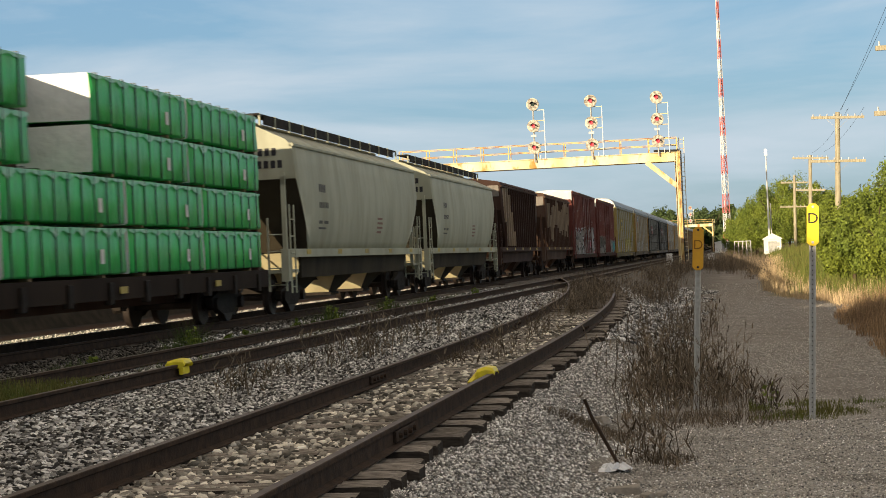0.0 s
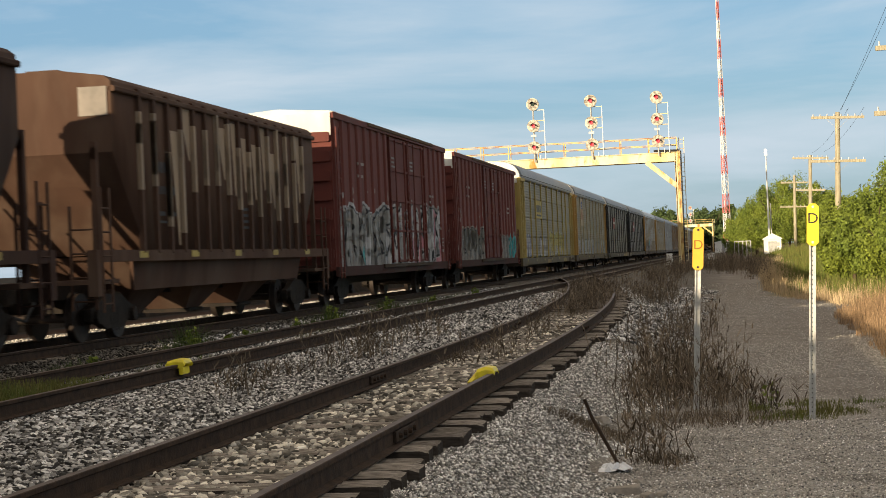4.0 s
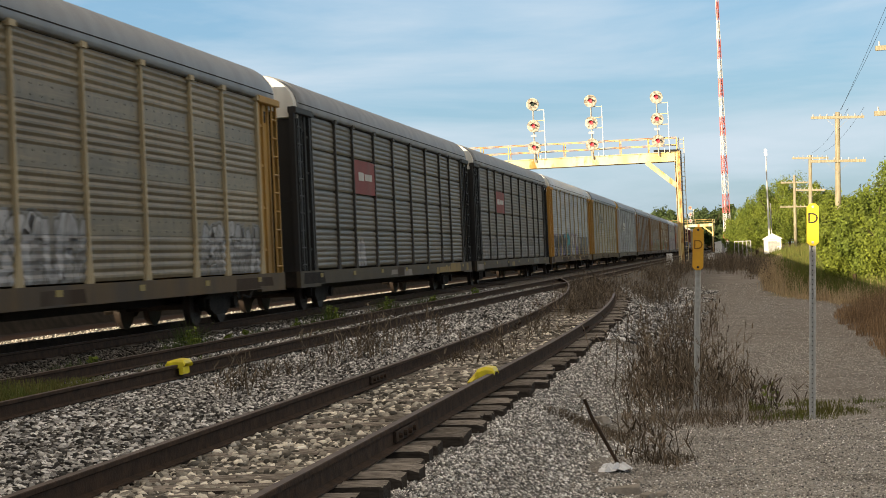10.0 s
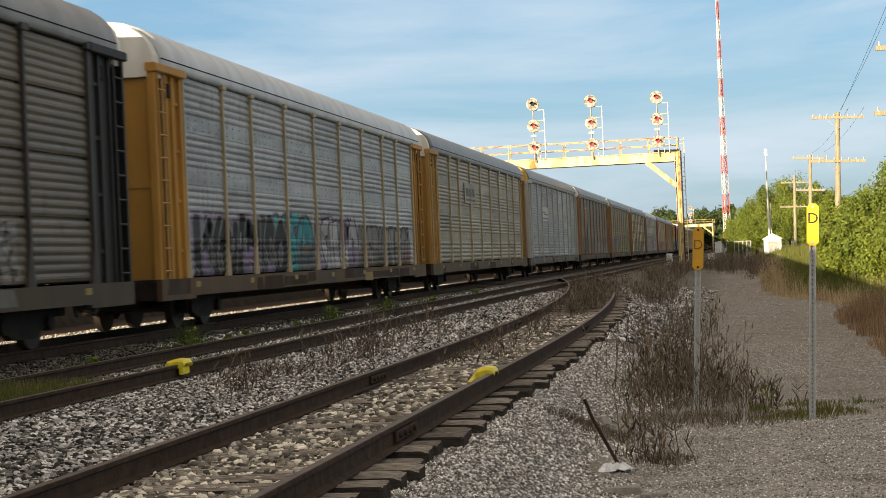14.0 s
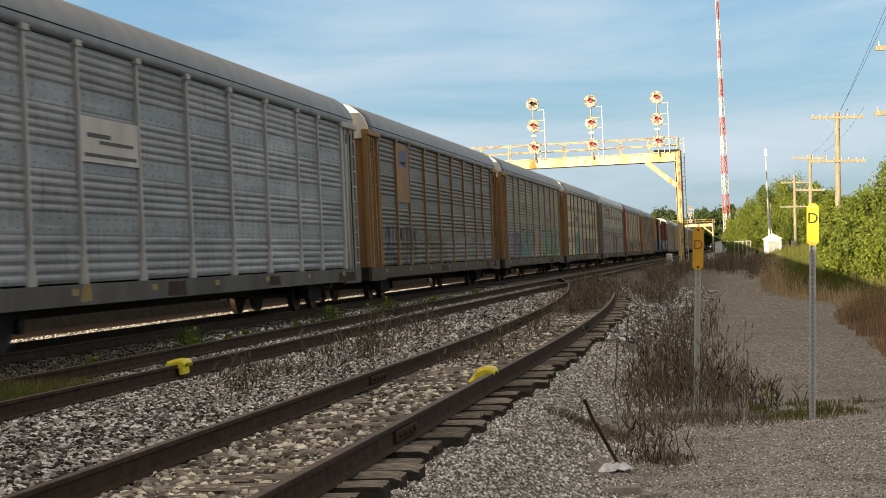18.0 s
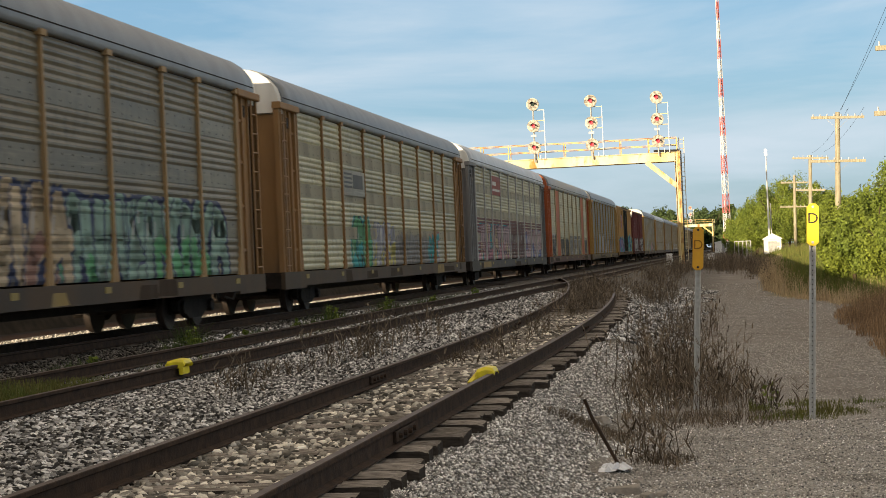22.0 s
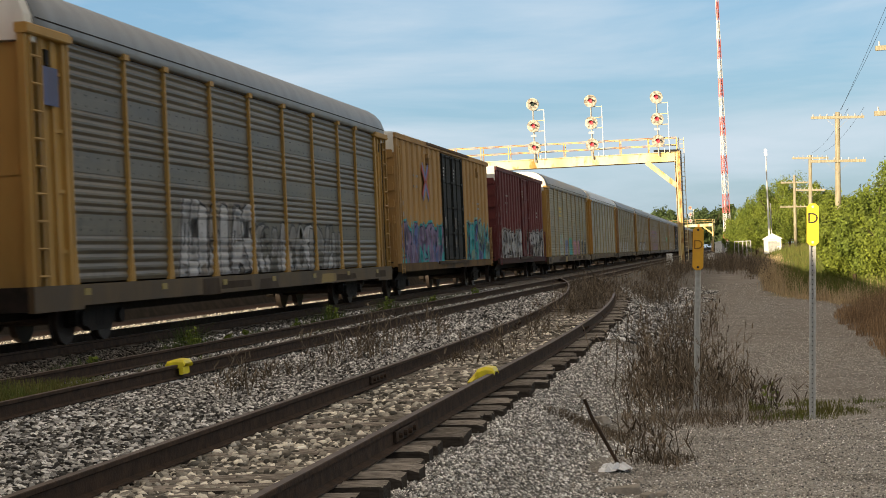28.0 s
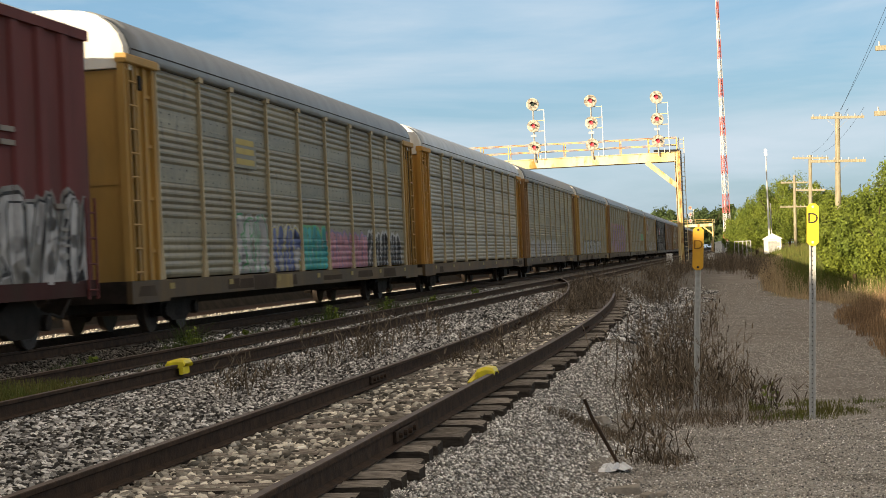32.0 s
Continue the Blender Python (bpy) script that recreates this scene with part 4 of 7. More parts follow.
def leafy_weed(x, y, h, rnd, label="small leafy green weed beside the main track", n=500):
    z = ground_z(x, y)
    root = thing("leafy_weed", x, y, z, label, "weed", "leafy weeds")
    s = Shape()
    for i in range(4):
        a = i * 1.6 + rnd.random()
        s.rod((0, 0, -0.03), (0.1 * math.cos(a), 0.1 * math.sin(a), h * 0.8), 0.007, 5, 0.003)
    part("stem", s, m_grass, root)
    leaves = leaf_cloud(int(n * h), (0, 0, h * 0.52), (0.42 * h, 0.42 * h, h * 0.48), 0.035, rnd, 14)
    ob = new("foliage", fast_mesh("foliage", leaves.reshape(-1, 3), np.arange(len(leaves) * 4).reshape(-1, 4), 4, m_leaf))
    ob.parent = root


rnd = np.random.default_rng(77)
for x, y, h in ((-8.9, 27.7, 0.48), (-8.9, 37.6, 0.5), (-8.9, 43.8, 0.45), (-9.2, 32.0, 0.25), (-8.8, 50.0, 0.4), (-9.0, 23.5, 0.24), (-9.1, 35.2, 0.3), (-8.8, 58.0, 0.45), (-8.7, 29.2, 0.26)):
    leafy_weed(x, y, h, rnd)
leafy_weed(0.25, 21.0, 0.30, rnd, "sparse yellow-leaved weed among dead stalks", 70)


def tree(x, y, w, h, n, size, rnd, label, material, low=0.12):
    z = ground_z(x, y)
    root = thing("tree", x, y, z, label, "tree", "lineside trees")
    s = Shape().rod((0, 0, -0.2), (0, 0, h * 0.45), 0.03 * h, 8, 0.018 * h)
    for i in range(6):
        a = i * 1.05 + rnd.random()
        s.rod((0, 0, h * (0.18 + 0.05 * i)), (math.cos(a) * w * 0.32, math.sin(a) * w * 0.32, h * (0.45 + 0.07 * i)), 0.012 * h, 6, 0.005 * h)
    part("trunk", s, m_bark, root)
    q = leaf_cloud(n, (0, 0, h * (0.5 + low / 2)), (w / 2, w / 2, h * (0.5 - low / 2)), size, rnd, 44)
    f = np.arange(len(q) * 4).reshape(-1, 4)
    ob = new("crown", fast_mesh("crown", q.reshape(-1, 3), f, 4, material))
    ob.parent = root
    return root


rnd = np.random.default_rng(21)
NEAR_TREE = "dense yellow-green leafy bush lit by low sun"
for x, y, w, h in ((7.7, 80, 5.4, 6.0), (5.3, 72, 3.4, 3.9), (4.2, 77, 2.6, 3.2), (5.4, 66, 3.2, 3.0), (4.2, 69, 2.6, 2.6), (6.4, 90, 4.2, 3.9), (6.7, 63, 3.0, 3.4), (5.2, 98, 3.0, 4.0)):
    tree(x, y, w, h, 26000, 0.060, rnd, NEAR_TREE, m_leaf, -0.1)
for x, y, w, h in ((5.6, 185, 6.5, 7.9), (3.8, 200, 6.2, 8.3), (7.3, 175, 5.8, 6.8), (1.8, 215, 6.0, 7.0), (-0.1, 240, 5.2, 7.1), (7.7, 150, 4.6, 4.3), (6.9, 190, 6.7, 6.0), (2.3, 188, 6.0, 4.0), (4.7, 178, 5.8, 4.4), (-1.0, 260, 4.6, 6.0), (6.9, 118, 4.4, 3.6), (9.0, 165, 6.0, 5.6)):
    tree(x, y, w, h, 15000, 0.085, rnd, "leafy green tree in a lineside thicket", m_leaf, -0.05)
for i in range(16):
    tree(-42 + i * 4.6 + 2 * rnd.random(), 560 + 60 * rnd.random(), 13, 12 + 5 * rnd.random(), 6000, 0.42, rnd, "distant dark green tree on the skyline", m_leaf_far, 0.0)

# ---- the train ----
SPEED = 17.19
_cache = {}


def cached(key, build):
    if key not in _cache:
        _cache[key] = build()
    return _cache[key]


def wheelset_mesh():
    s = Shape()
    for sx in (-1, 1):
        s.disc((sx * 0.755, 0, 0), 0.42, (1, 0, 0), 0.12, 28).disc((sx * 0.69, 0, 0), 0.45, (1, 0, 0), 0.03, 28).disc((sx * 0.84, 0, 0), 0.14, (1, 0, 0), 0.06, 12)
        for i in range(5):
            a = i * 1.2566
            s.disc((sx * 0.818, 0.25 * math.cos(a), 0.25 * math.sin(a)), 0.05, (1, 0, 0), 0.012, 8)
    s.rod((-1.02, 0, 0), (1.02, 0, 0), 0.085, 10)
    return s.mesh("wheelset", m_wheel)


def side_frame_mesh():
    s = Shape()
    prof = [(-1.12, 0.36), (-0.98, 0.30), (-0.72, 0.34), (-0.42, 0.20), (0.42, 0.20), (0.72, 0.34), (0.98, 0.30), (1.12, 0.36), (1.10, 0.56), (0.80, 0.62), (0.36, 0.80), (-0.36, 0.80), (-0.80, 0.62), (-1.10, 0.56)]
    k = len(prof)
    for x in (-0.07, 0.07):
        s.v += [(x, p, q) for p, q in prof]
    s.f += [(j, (j + 1) % k, k + (j + 1) % k, k + j) for j in range(k)] + [tuple(range(k)), tuple(range(k, 2 * k))]
    for yy in (-0.9, 0.9):
        s.disc((0.09, yy, 0.42), 0.13, (1, 0, 0), 0.12, 12)
    for yy in (-0.16, 0, 0.16):
        s.rod((0.0, yy, 0.27), (0.0, yy, 0.58), 0.075, 8)
    return s.mesh("side_frame", m_black)


WHEELS = []


def bogie(parent, y):
    b = part("bogie", cached("bolster", lambda: Shape().box(-1.0, 1.0, -0.2, 0.2, 0.42, 0.72, 0.03).mesh("bogie", m_black)), None, parent, "black steel bogie", at=pose(0, y, 0))
    for sx in (-1, 1):
        part("side_frame", cached("sf", side_frame_mesh), None, b, at=pose(sx * 1.0, 0, 0, 0, 0, 0 if sx > 0 else 180))
    for yy in (-0.9, 0.9):
        w = part("wheelset", cached("ws", wheelset_mesh), None, b, "worn steel wheels on an axle", at=pose(0, yy, 0.42))
        WHEELS.append((w, yy))
    return b


def coupler(parent, y, sgn):
    part("coupler", cached(("cp", sgn), lambda: Shape().box(-0.12, 0.12, 0, sgn * 0.55, 0.72, 0.95, 0.02).box(-0.16, 0.16, sgn * 0.4, sgn * 0.62, 0.68, 1.0, 0.03).mesh("coupler", m_black)), None, parent, at=pose(0, y, 0))
    part("air_hose", cached(("ah", sgn), lambda: Shape().rod((0.35, 0, 0.72), (0.3, sgn * 0.3, 0.42), 0.03, 6).rod((0.3, sgn * 0.3, 0.42), (0.2, sgn * 0.55, 0.5), 0.03, 6).mesh("air_hose", m_ink)), None, parent, at=pose(0, y, 0))


RAW = {}


def screen_mat(name, c, dirt_c):
    """Galvanised sheet gone dull: broad grime, rows of dust along the ridges, runs of dirt down from the seams."""
    m = bpy.data.materials.new(name)
    m.use_nodes = True
    nt = m.node_tree
    n, l = nt.nodes, nt.links
    b = n["Principled BSDF"]
    b.inputs["Roughness"].default_value = 0.48
    tc = n.new("ShaderNodeTexCoord")
    info = n.new("ShaderNodeObjectInfo")
    add = n.new("ShaderNodeVectorMath")
    l.new(tc.outputs["Object"], add.inputs[0])
    mul = n.new("ShaderNodeMath")
    mul.operation = "MULTIPLY"
    mul.inputs[1].default_value = 37.0
    l.new(info.outputs["Random"], mul.inputs[0])
    l.new(mul.outputs[0], add.inputs[1])

    def field(stretch, scale, detail, lo, hi, amount):
        mp = n.new("ShaderNodeMapping")
        mp.inputs["Scale"].default_value = stretch
        l.new(add.outputs[0], mp.inputs["Vector"])
        t = n.new("ShaderNodeTexNoise")
        t.inputs["Scale"].default_value, t.inputs["Detail"].default_value = scale, detail
        l.new(mp.outputs[0], t.inputs["Vector"])
        r = n.new("ShaderNodeMapRange")
        r.inputs["From Min"].default_value, r.inputs["From Max"].default_value, r.inputs["To Max"].default_value = lo, hi, amount
        l.new(t.outputs["Fac"], r.inputs["Value"])
        return r.outputs[0]

    def mix(a, bb, fac):
        x = n.new("ShaderNodeMix")
        x.data_type = "RGBA"
        for s, key in ((a, "A"), (bb, "B")):
            if isinstance(s, tuple):
                x.inputs[key].default_value = (*s, 1)
            else:
                l.new(s, x.inputs[key])
        l.new(fac, x.inputs["Factor"])
        return x.outputs["Result"]

    col = mix(c, tuple(v * 0.62 for v in c), field((1, 0.25, 1.6), 1.1, 5, 0.36, 0.64, 1.0))
    col = mix(col, dirt_c, field((1, 6.0, 0.7), 1.6, 5, 0.52, 0.74, 0.65))
    col = mix(col, tuple(min(0.6, v * 1.45) for v in c), field((1, 0.35, 9.0), 1.7, 3, 0.55, 0.8, 0.6))
    col = mix(col, tuple(v * 0.35 for v in c), field((1, 1.4, 1.0), 2.4, 7, 0.60, 0.72, 0.7))
    col = mix(col, tuple(v * 0.45 for v in dirt_c), field((1, 1, 1), 11, 6, 0.54, 0.72, 0.3))
    col = mix(col, tuple(min(0.6, v * 1.5) for v in c), field((1, 0.5, 1.6), 4, 5, 0.60, 0.78, 0.3))
    hv = n.new("ShaderNodeHueSaturation")
    r = n.new("ShaderNodeMapRange")
    r.inputs["To Min"].default_value, r.inputs["To Max"].default_value = 0.88, 1.16
    l.new(info.outputs["Random"], r.inputs["Value"])
    l.new(r.outputs[0], hv.inputs["Value"])
    l.new(col, hv.inputs["Color"])
    l.new(hv.outputs[0], b.inputs["Base Color"])
    return m


def paint(name, c, rough=0.6, dirt=0.45, dc=(0.10, 0.085, 0.07)):
    c2 = tuple(v * 0.78 for v in c)
    RAW[name] = c
    if name.startswith("screen"):
        return cached(("paint", name), lambda: screen_mat(name, c, (0.075, 0.062, 0.048)))
    return cached(("paint", name), lambda: mat(name, c, c2, rough, 0.0, 1.6, 45, 0.12, stretch=(1, 1, 0.35), dirt=dc, dirt_amt=dirt, dirt_scale=1.1))


def panel_facets(seams):
    """Facets up an autorack side as (z from, z to, x from, x to): ridges, with seams between sheets or flat pierced bands."""
    out = []

    def ridges(z0, z1, pitch, d):
        n = max(1, round((z1 - z0) / pitch))
        q = (z1 - z0) / n
        for i in range(n):
            z = z0 + i * q
            out.extend([(z, z + 0.36 * q, 1.422, 1.422 + d), (z + 0.36 * q, z + 0.62 * q, 1.422 + d, 1.422 + d), (z + 0.62 * q, z + 0.92 * q, 1.422 + d, 1.422), (z + 0.92 * q, z + q, 1.422, 1.422)])
    if seams:
        levels = [1.03] + list(seams) + [4.90]
        for a, b in zip(levels, levels[1:]):
            if a > 1.1:
                out.append((a - 0.02, a + 0.025, 1.36, 1.36))
            ridges(a + 0.025, b - 0.02, 0.14, 0.016)
    else:
        z = 1.03
        for c in (1.97, 2.99, 4.01):
            ridges(z, c - 0.17, 0.15, 0.023)
            out.append((c - 0.17, c + 0.17, 1.434, 1.434))
            z = c + 0.17
        ridges(z, 4.90, 0.15, 0.023)
    return out


def corrugated(w, m, seams):
    """A ridged side panel of the given width along y, facing +x, with a back; flat bands have rows of holes."""
    s = Shape()
    pts = []
    for z0, z1, x0, x1 in panel_facets(seams):
        for q in ((x0 - 1.42, z0), (x1 - 1.42, z1)):
            if not pts or pts[-1] != q:
                pts.append(q)
    k = len(pts)
    for y in (-w / 2, w / 2):
        s.v += [(x, y, zz) for x, zz in pts]
    s.f += [(j, j + 1, k + j + 1, k + j) for j in range(k - 1)]
    b = len(s.v)
    s.v += [(-0.09, -w / 2, 1.03), (-0.09, -w / 2, 4.90), (-0.09, w / 2, 4.90), (-0.09, w / 2, 1.03)]
    s.f += [(b, b + 1, b + 2, b + 3), (0, k, b + 3, b), (k - 1, 2 * k - 1, b + 2, b + 1)]
    return s.mesh("side_panel", m)


def hole_rows(w):
    """Two rows of vent holes on each flat band of a panel."""
    s = Shape()
    n = max(3, int(w / 0.40))
    for zc in (1.97, 2.99, 4.01):
        for dz in (-0.09, 0.09):
            for i in range(n):
                s.disc((0.016, -w / 2 + (i + 0.5) * w / n, zc + dz), 0.016, (1, 0, 0), 0.006, 6)
    return s.mesh("vent_hole_row", m_ink)


END_W = 1.77
BAYS = [2.68, 2.17, 2.89, 2.89, 2.89, 2.89, 2.89, 2.17, 2.68]
AR_LEN = 2 * END_W + sum(BAYS)
ROOF = [(1.50, 4.95), (1.52, 5.01), (1.51, 5.17), (1.43, 5.38), (1.28, 5.56), (1.06, 5.71), (0.8, 5.80), (0.4, 5.84), (0.0, 5.85)]


def clipped(poly, axis, lo, hi):
    """The part of a convex polygon of (y, z) that lies between lo and hi along one axis."""
    for bound, sign in ((lo, 1), (hi, -1)):
        out = []
        for p, q in zip(poly, poly[1:] + poly[:1]):
            a, b = sign * (p[axis] - bound), sign * (q[axis] - bound)
            if a >= 0:
                out.append(p)
            if a * b < 0:
                t = a / (a - b)
                out.append((p[0] + (q[0] - p[0]) * t, p[1] + (q[1] - p[1]) * t))
        poly = out
        if len(poly) < 3:
            return []
    return poly


def slat_strips(seams, z0, z1):
    """Facets of an autorack side between two heights, with the sill below."""
    return [q for q in panel_facets(seams) if q[1] > z0 and q[0] < z1 and q[2] > 1.4]


def rib_strips(H, y0, y1, step=0.98):
    """Rib crowns, their flanks and the troughs between them along a boxcar side."""
    out, y = [], -H + 0.28
    while y < H - 0.2:
        out += [(y - 0.20, y - 0.13, 1.431, 1.481), (y - 0.13, y + 0.13, 1.481, 1.481), (y + 0.13, y + 0.20, 1.481, 1.431), (y + 0.20, y + step - 0.20, 1.424, 1.424)]
        y += step
    return [q for q in out if q[1] > y0 and q[0] < y1]


def graffiti(parent, axis, strips, y0, y1, z0, z1, cols, seed):
    """Sprayed shapes: swollen bowed forms with a halo, a dark edge and highlights, broken by the ridges or ribs."""
    r = random.Random(seed)
    h = z1 - z0
    layers = {}

    def lay(poly, m, level):
        poly = clipped(poly, 1, 1.02, 4.9)
        if not poly:
            return
        s = layers.setdefault(m, Shape())
        pa, pb = min(q[axis] for q in poly), max(q[axis] for q in poly)
        for lo, hi, xa, xb in strips:
            if pb <= lo or pa >= hi:
                continue
            q = clipped(poly, axis, lo, hi)
            if q:
                k = len(s.v)
                s.v += [(xa + (xb - xa) * (((a, c)[axis] - lo) / (hi - lo)) + 0.0008 + 0.00025 * level, a, c) for a, c in q]
                s.f.append(tuple(range(k, k + len(q))))

    def stroke(pts, w, m, level):
        for i in range(len(pts) - 1):
            (a, b), (c, d) = pts[i], pts[i + 1]
            n = math.hypot(c - a, d - b) or 1.0
            ux, uz = -(d - b) / n * w, (c - a) / n * w
            ex, ez = (c - a) / n * w * 0.55, (d - b) / n * w * 0.55
            lay([(a - ex + ux * 0.7, b - ez + uz * 0.7), (a + ux, b + uz), (c + ux, d + uz), (c + ex + ux * 0.7, d + ez + uz * 0.7), (c + ex - ux * 0.7, d + ez - uz * 0.7), (c - ux, d - uz), (a - ux, b - uz),
                 (a - ex - ux * 0.7, b - ez - uz * 0.7)], m, level)

    def bowed(p0, p1, p2, n=4):
        return [tuple((1 - t) ** 2 * a + 2 * t * (1 - t) * b + t * t * c for a, b, c in zip(p0, p1, p2)) for t in (i / n for i in range(n + 1))]

    fill, edge, halo = cols[0], cols[1 % len(cols)], cols[-1]
    plain = len(set(cols)) == 1
    forms = []
    y = y0 + 0.1 * h
    while y < y1 - 0.2 * h:
        w = h * r.uniform(0.42, 0.7)
        lean = r.uniform(-0.12, 0.22) * h
        top, low = z0 + h * r.uniform(0.86, 1.0), z0 + h * r.uniform(0.0, 0.08)
        x = lambda u, z: y + u * w + lean * (z - z0) / h
        mid = 0.5 * (top + low)
        kind = r.randrange(5)
        if kind == 0:
            limbs = [bowed((x(0.1, low), low), (x(-0.1, mid), mid), (x(0.15, top), top)), bowed((x(0.1, top), top), (x(1.3, 0.7 * top + 0.3 * low), 0.7 * top + 0.3 * low), (x(0.2, mid), mid)), bowed((x(0.3, mid), mid), (x(0.9, mid), mid), (x(0.95, low), low))]
        elif kind == 1:
            limbs = [bowed((x(0.9, top), top), (x(-0.5, top), top), (x(0.5, mid), mid)), bowed((x(0.5, mid), mid), (x(1.4, low), low), (x(0.05, low), low))]
        elif kind == 2:
            limbs = [bowed((x(0.5, top), top), (x(-0.45, mid), mid), (x(0.5, low), low)), bowed((x(0.5, low), low), (x(1.4, mid), mid), (x(0.5, top), top))]
        elif kind == 3:
            limbs = [bowed((x(0.08, top), top), (x(0.0, low), low), (x(0.5, low), low)), bowed((x(0.5, low), low), (x(1.05, low), low), (x(0.95, top), top))]
        else:
            limbs = [bowed((x(0.05, low), low), (x(0.3, mid), mid), (x(0.5, top), top)), bowed((x(0.5, top), top), (x(0.8, mid), mid), (x(0.95, low), low)), bowed((x(0.2, 0.6 * mid + 0.4 * low), 0.6 * mid + 0.4 * low), (x(0.5, mid), mid), (x(1.05, mid), mid), 2)]
        forms.append((limbs, h * r.uniform(0.12, 0.17), fill if r.random() < 0.72 else cols[r.randrange(len(cols))]))
        y += w * r.uniform(0.62, 0.88)
    for limbs, wd, body in forms:
        if not plain:
            for q in limbs:
                stroke(q, wd + 0.10 * h, halo, 0)
    others = [c for c in cols if c is not edge] or [fill]
    for i, (limbs, wd, body) in enumerate(forms):
        lv = 1 + 3 * i
        for q in limbs:
            stroke(q, wd + 0.042 * h, edge if not plain else S_DUST, lv)
        second = others[r.randrange(len(others))]
        for q in limbs:
            stroke(q, wd, body if body is not edge else fill, lv + 1)
            low = [c for c in q if c[1] < z0 + 0.5 * h]
            if len(low) > 1:
                stroke(low, wd * 0.86, second, lv + 2)
        q = limbs[0]
        stroke([(a - wd * 0.35, c + wd * 0.3) for a, c in q[2:4]], wd * 0.14, S_WHITE if body is not S_WHITE else edge, lv + 2)
    for m, s in layers.items():
        tagged(part("graffiti", s, m, parent, "sprayed graffiti strokes"), kind="stuff")


def spray(name, c):
    return cached(("spray", name), lambda: mat("spray_" + name, c, tuple(v * 0.72 for v in c), 0.6, 0, 3, 40, 0.05, dirt=(0.14, 0.13, 0.12), dirt_amt=0.2, dirt_scale=3))


S_WHITE, S_BLACK, S_TEAL = spray("white", (0.46, 0.46, 0.47)), spray("black", (0.03, 0.03, 0.035)), spray("teal", (0.05, 0.36, 0.39))
S_PINK, S_BLUE, S_GREEN = spray("pink", (0.52, 0.24, 0.29)), spray("blue", (0.13, 0.17, 0.38)), spray("green", (0.12, 0.38, 0.18))
S_MINT, S_RED, S_YEL = spray("mint", (0.24, 0.37, 0.31)), spray("red", (0.34, 0.07, 0.06)), spray("yellow", (0.52, 0.46, 0.14))
S_RED_V = spray("vermilion", (0.42, 0.06, 0.04))
S_PALE = spray("pale_grey", (0.27, 0.265, 0.255))
S_FADED, S_DUST = spray("faded", (0.15, 0.145, 0.125)), spray("dust", (0.26, 0.23, 0.20))
S_INK, S_RUST = spray("faded_ink", (0.085, 0.08, 0.07)), spray("faded_rust", (0.24, 0.13, 0.10))
S_LILAC = spray("lilac", (0.26, 0.20, 0.34))
S_NAVY, S_CREAM, S_ROSE, S_UMBER = spray("navy", (0.045, 0.06, 0.13)), spray("cream", (0.50, 0.40, 0.27)), spray("rose", (0.50, 0.36, 0.38)), spray("umber", (0.15, 0.09, 0.08))


W, K, T, PK, BL, GR, MI = S_WHITE, S_BLACK, S_TEAL, S_PINK, S_BLUE, S_GREEN, S_MINT


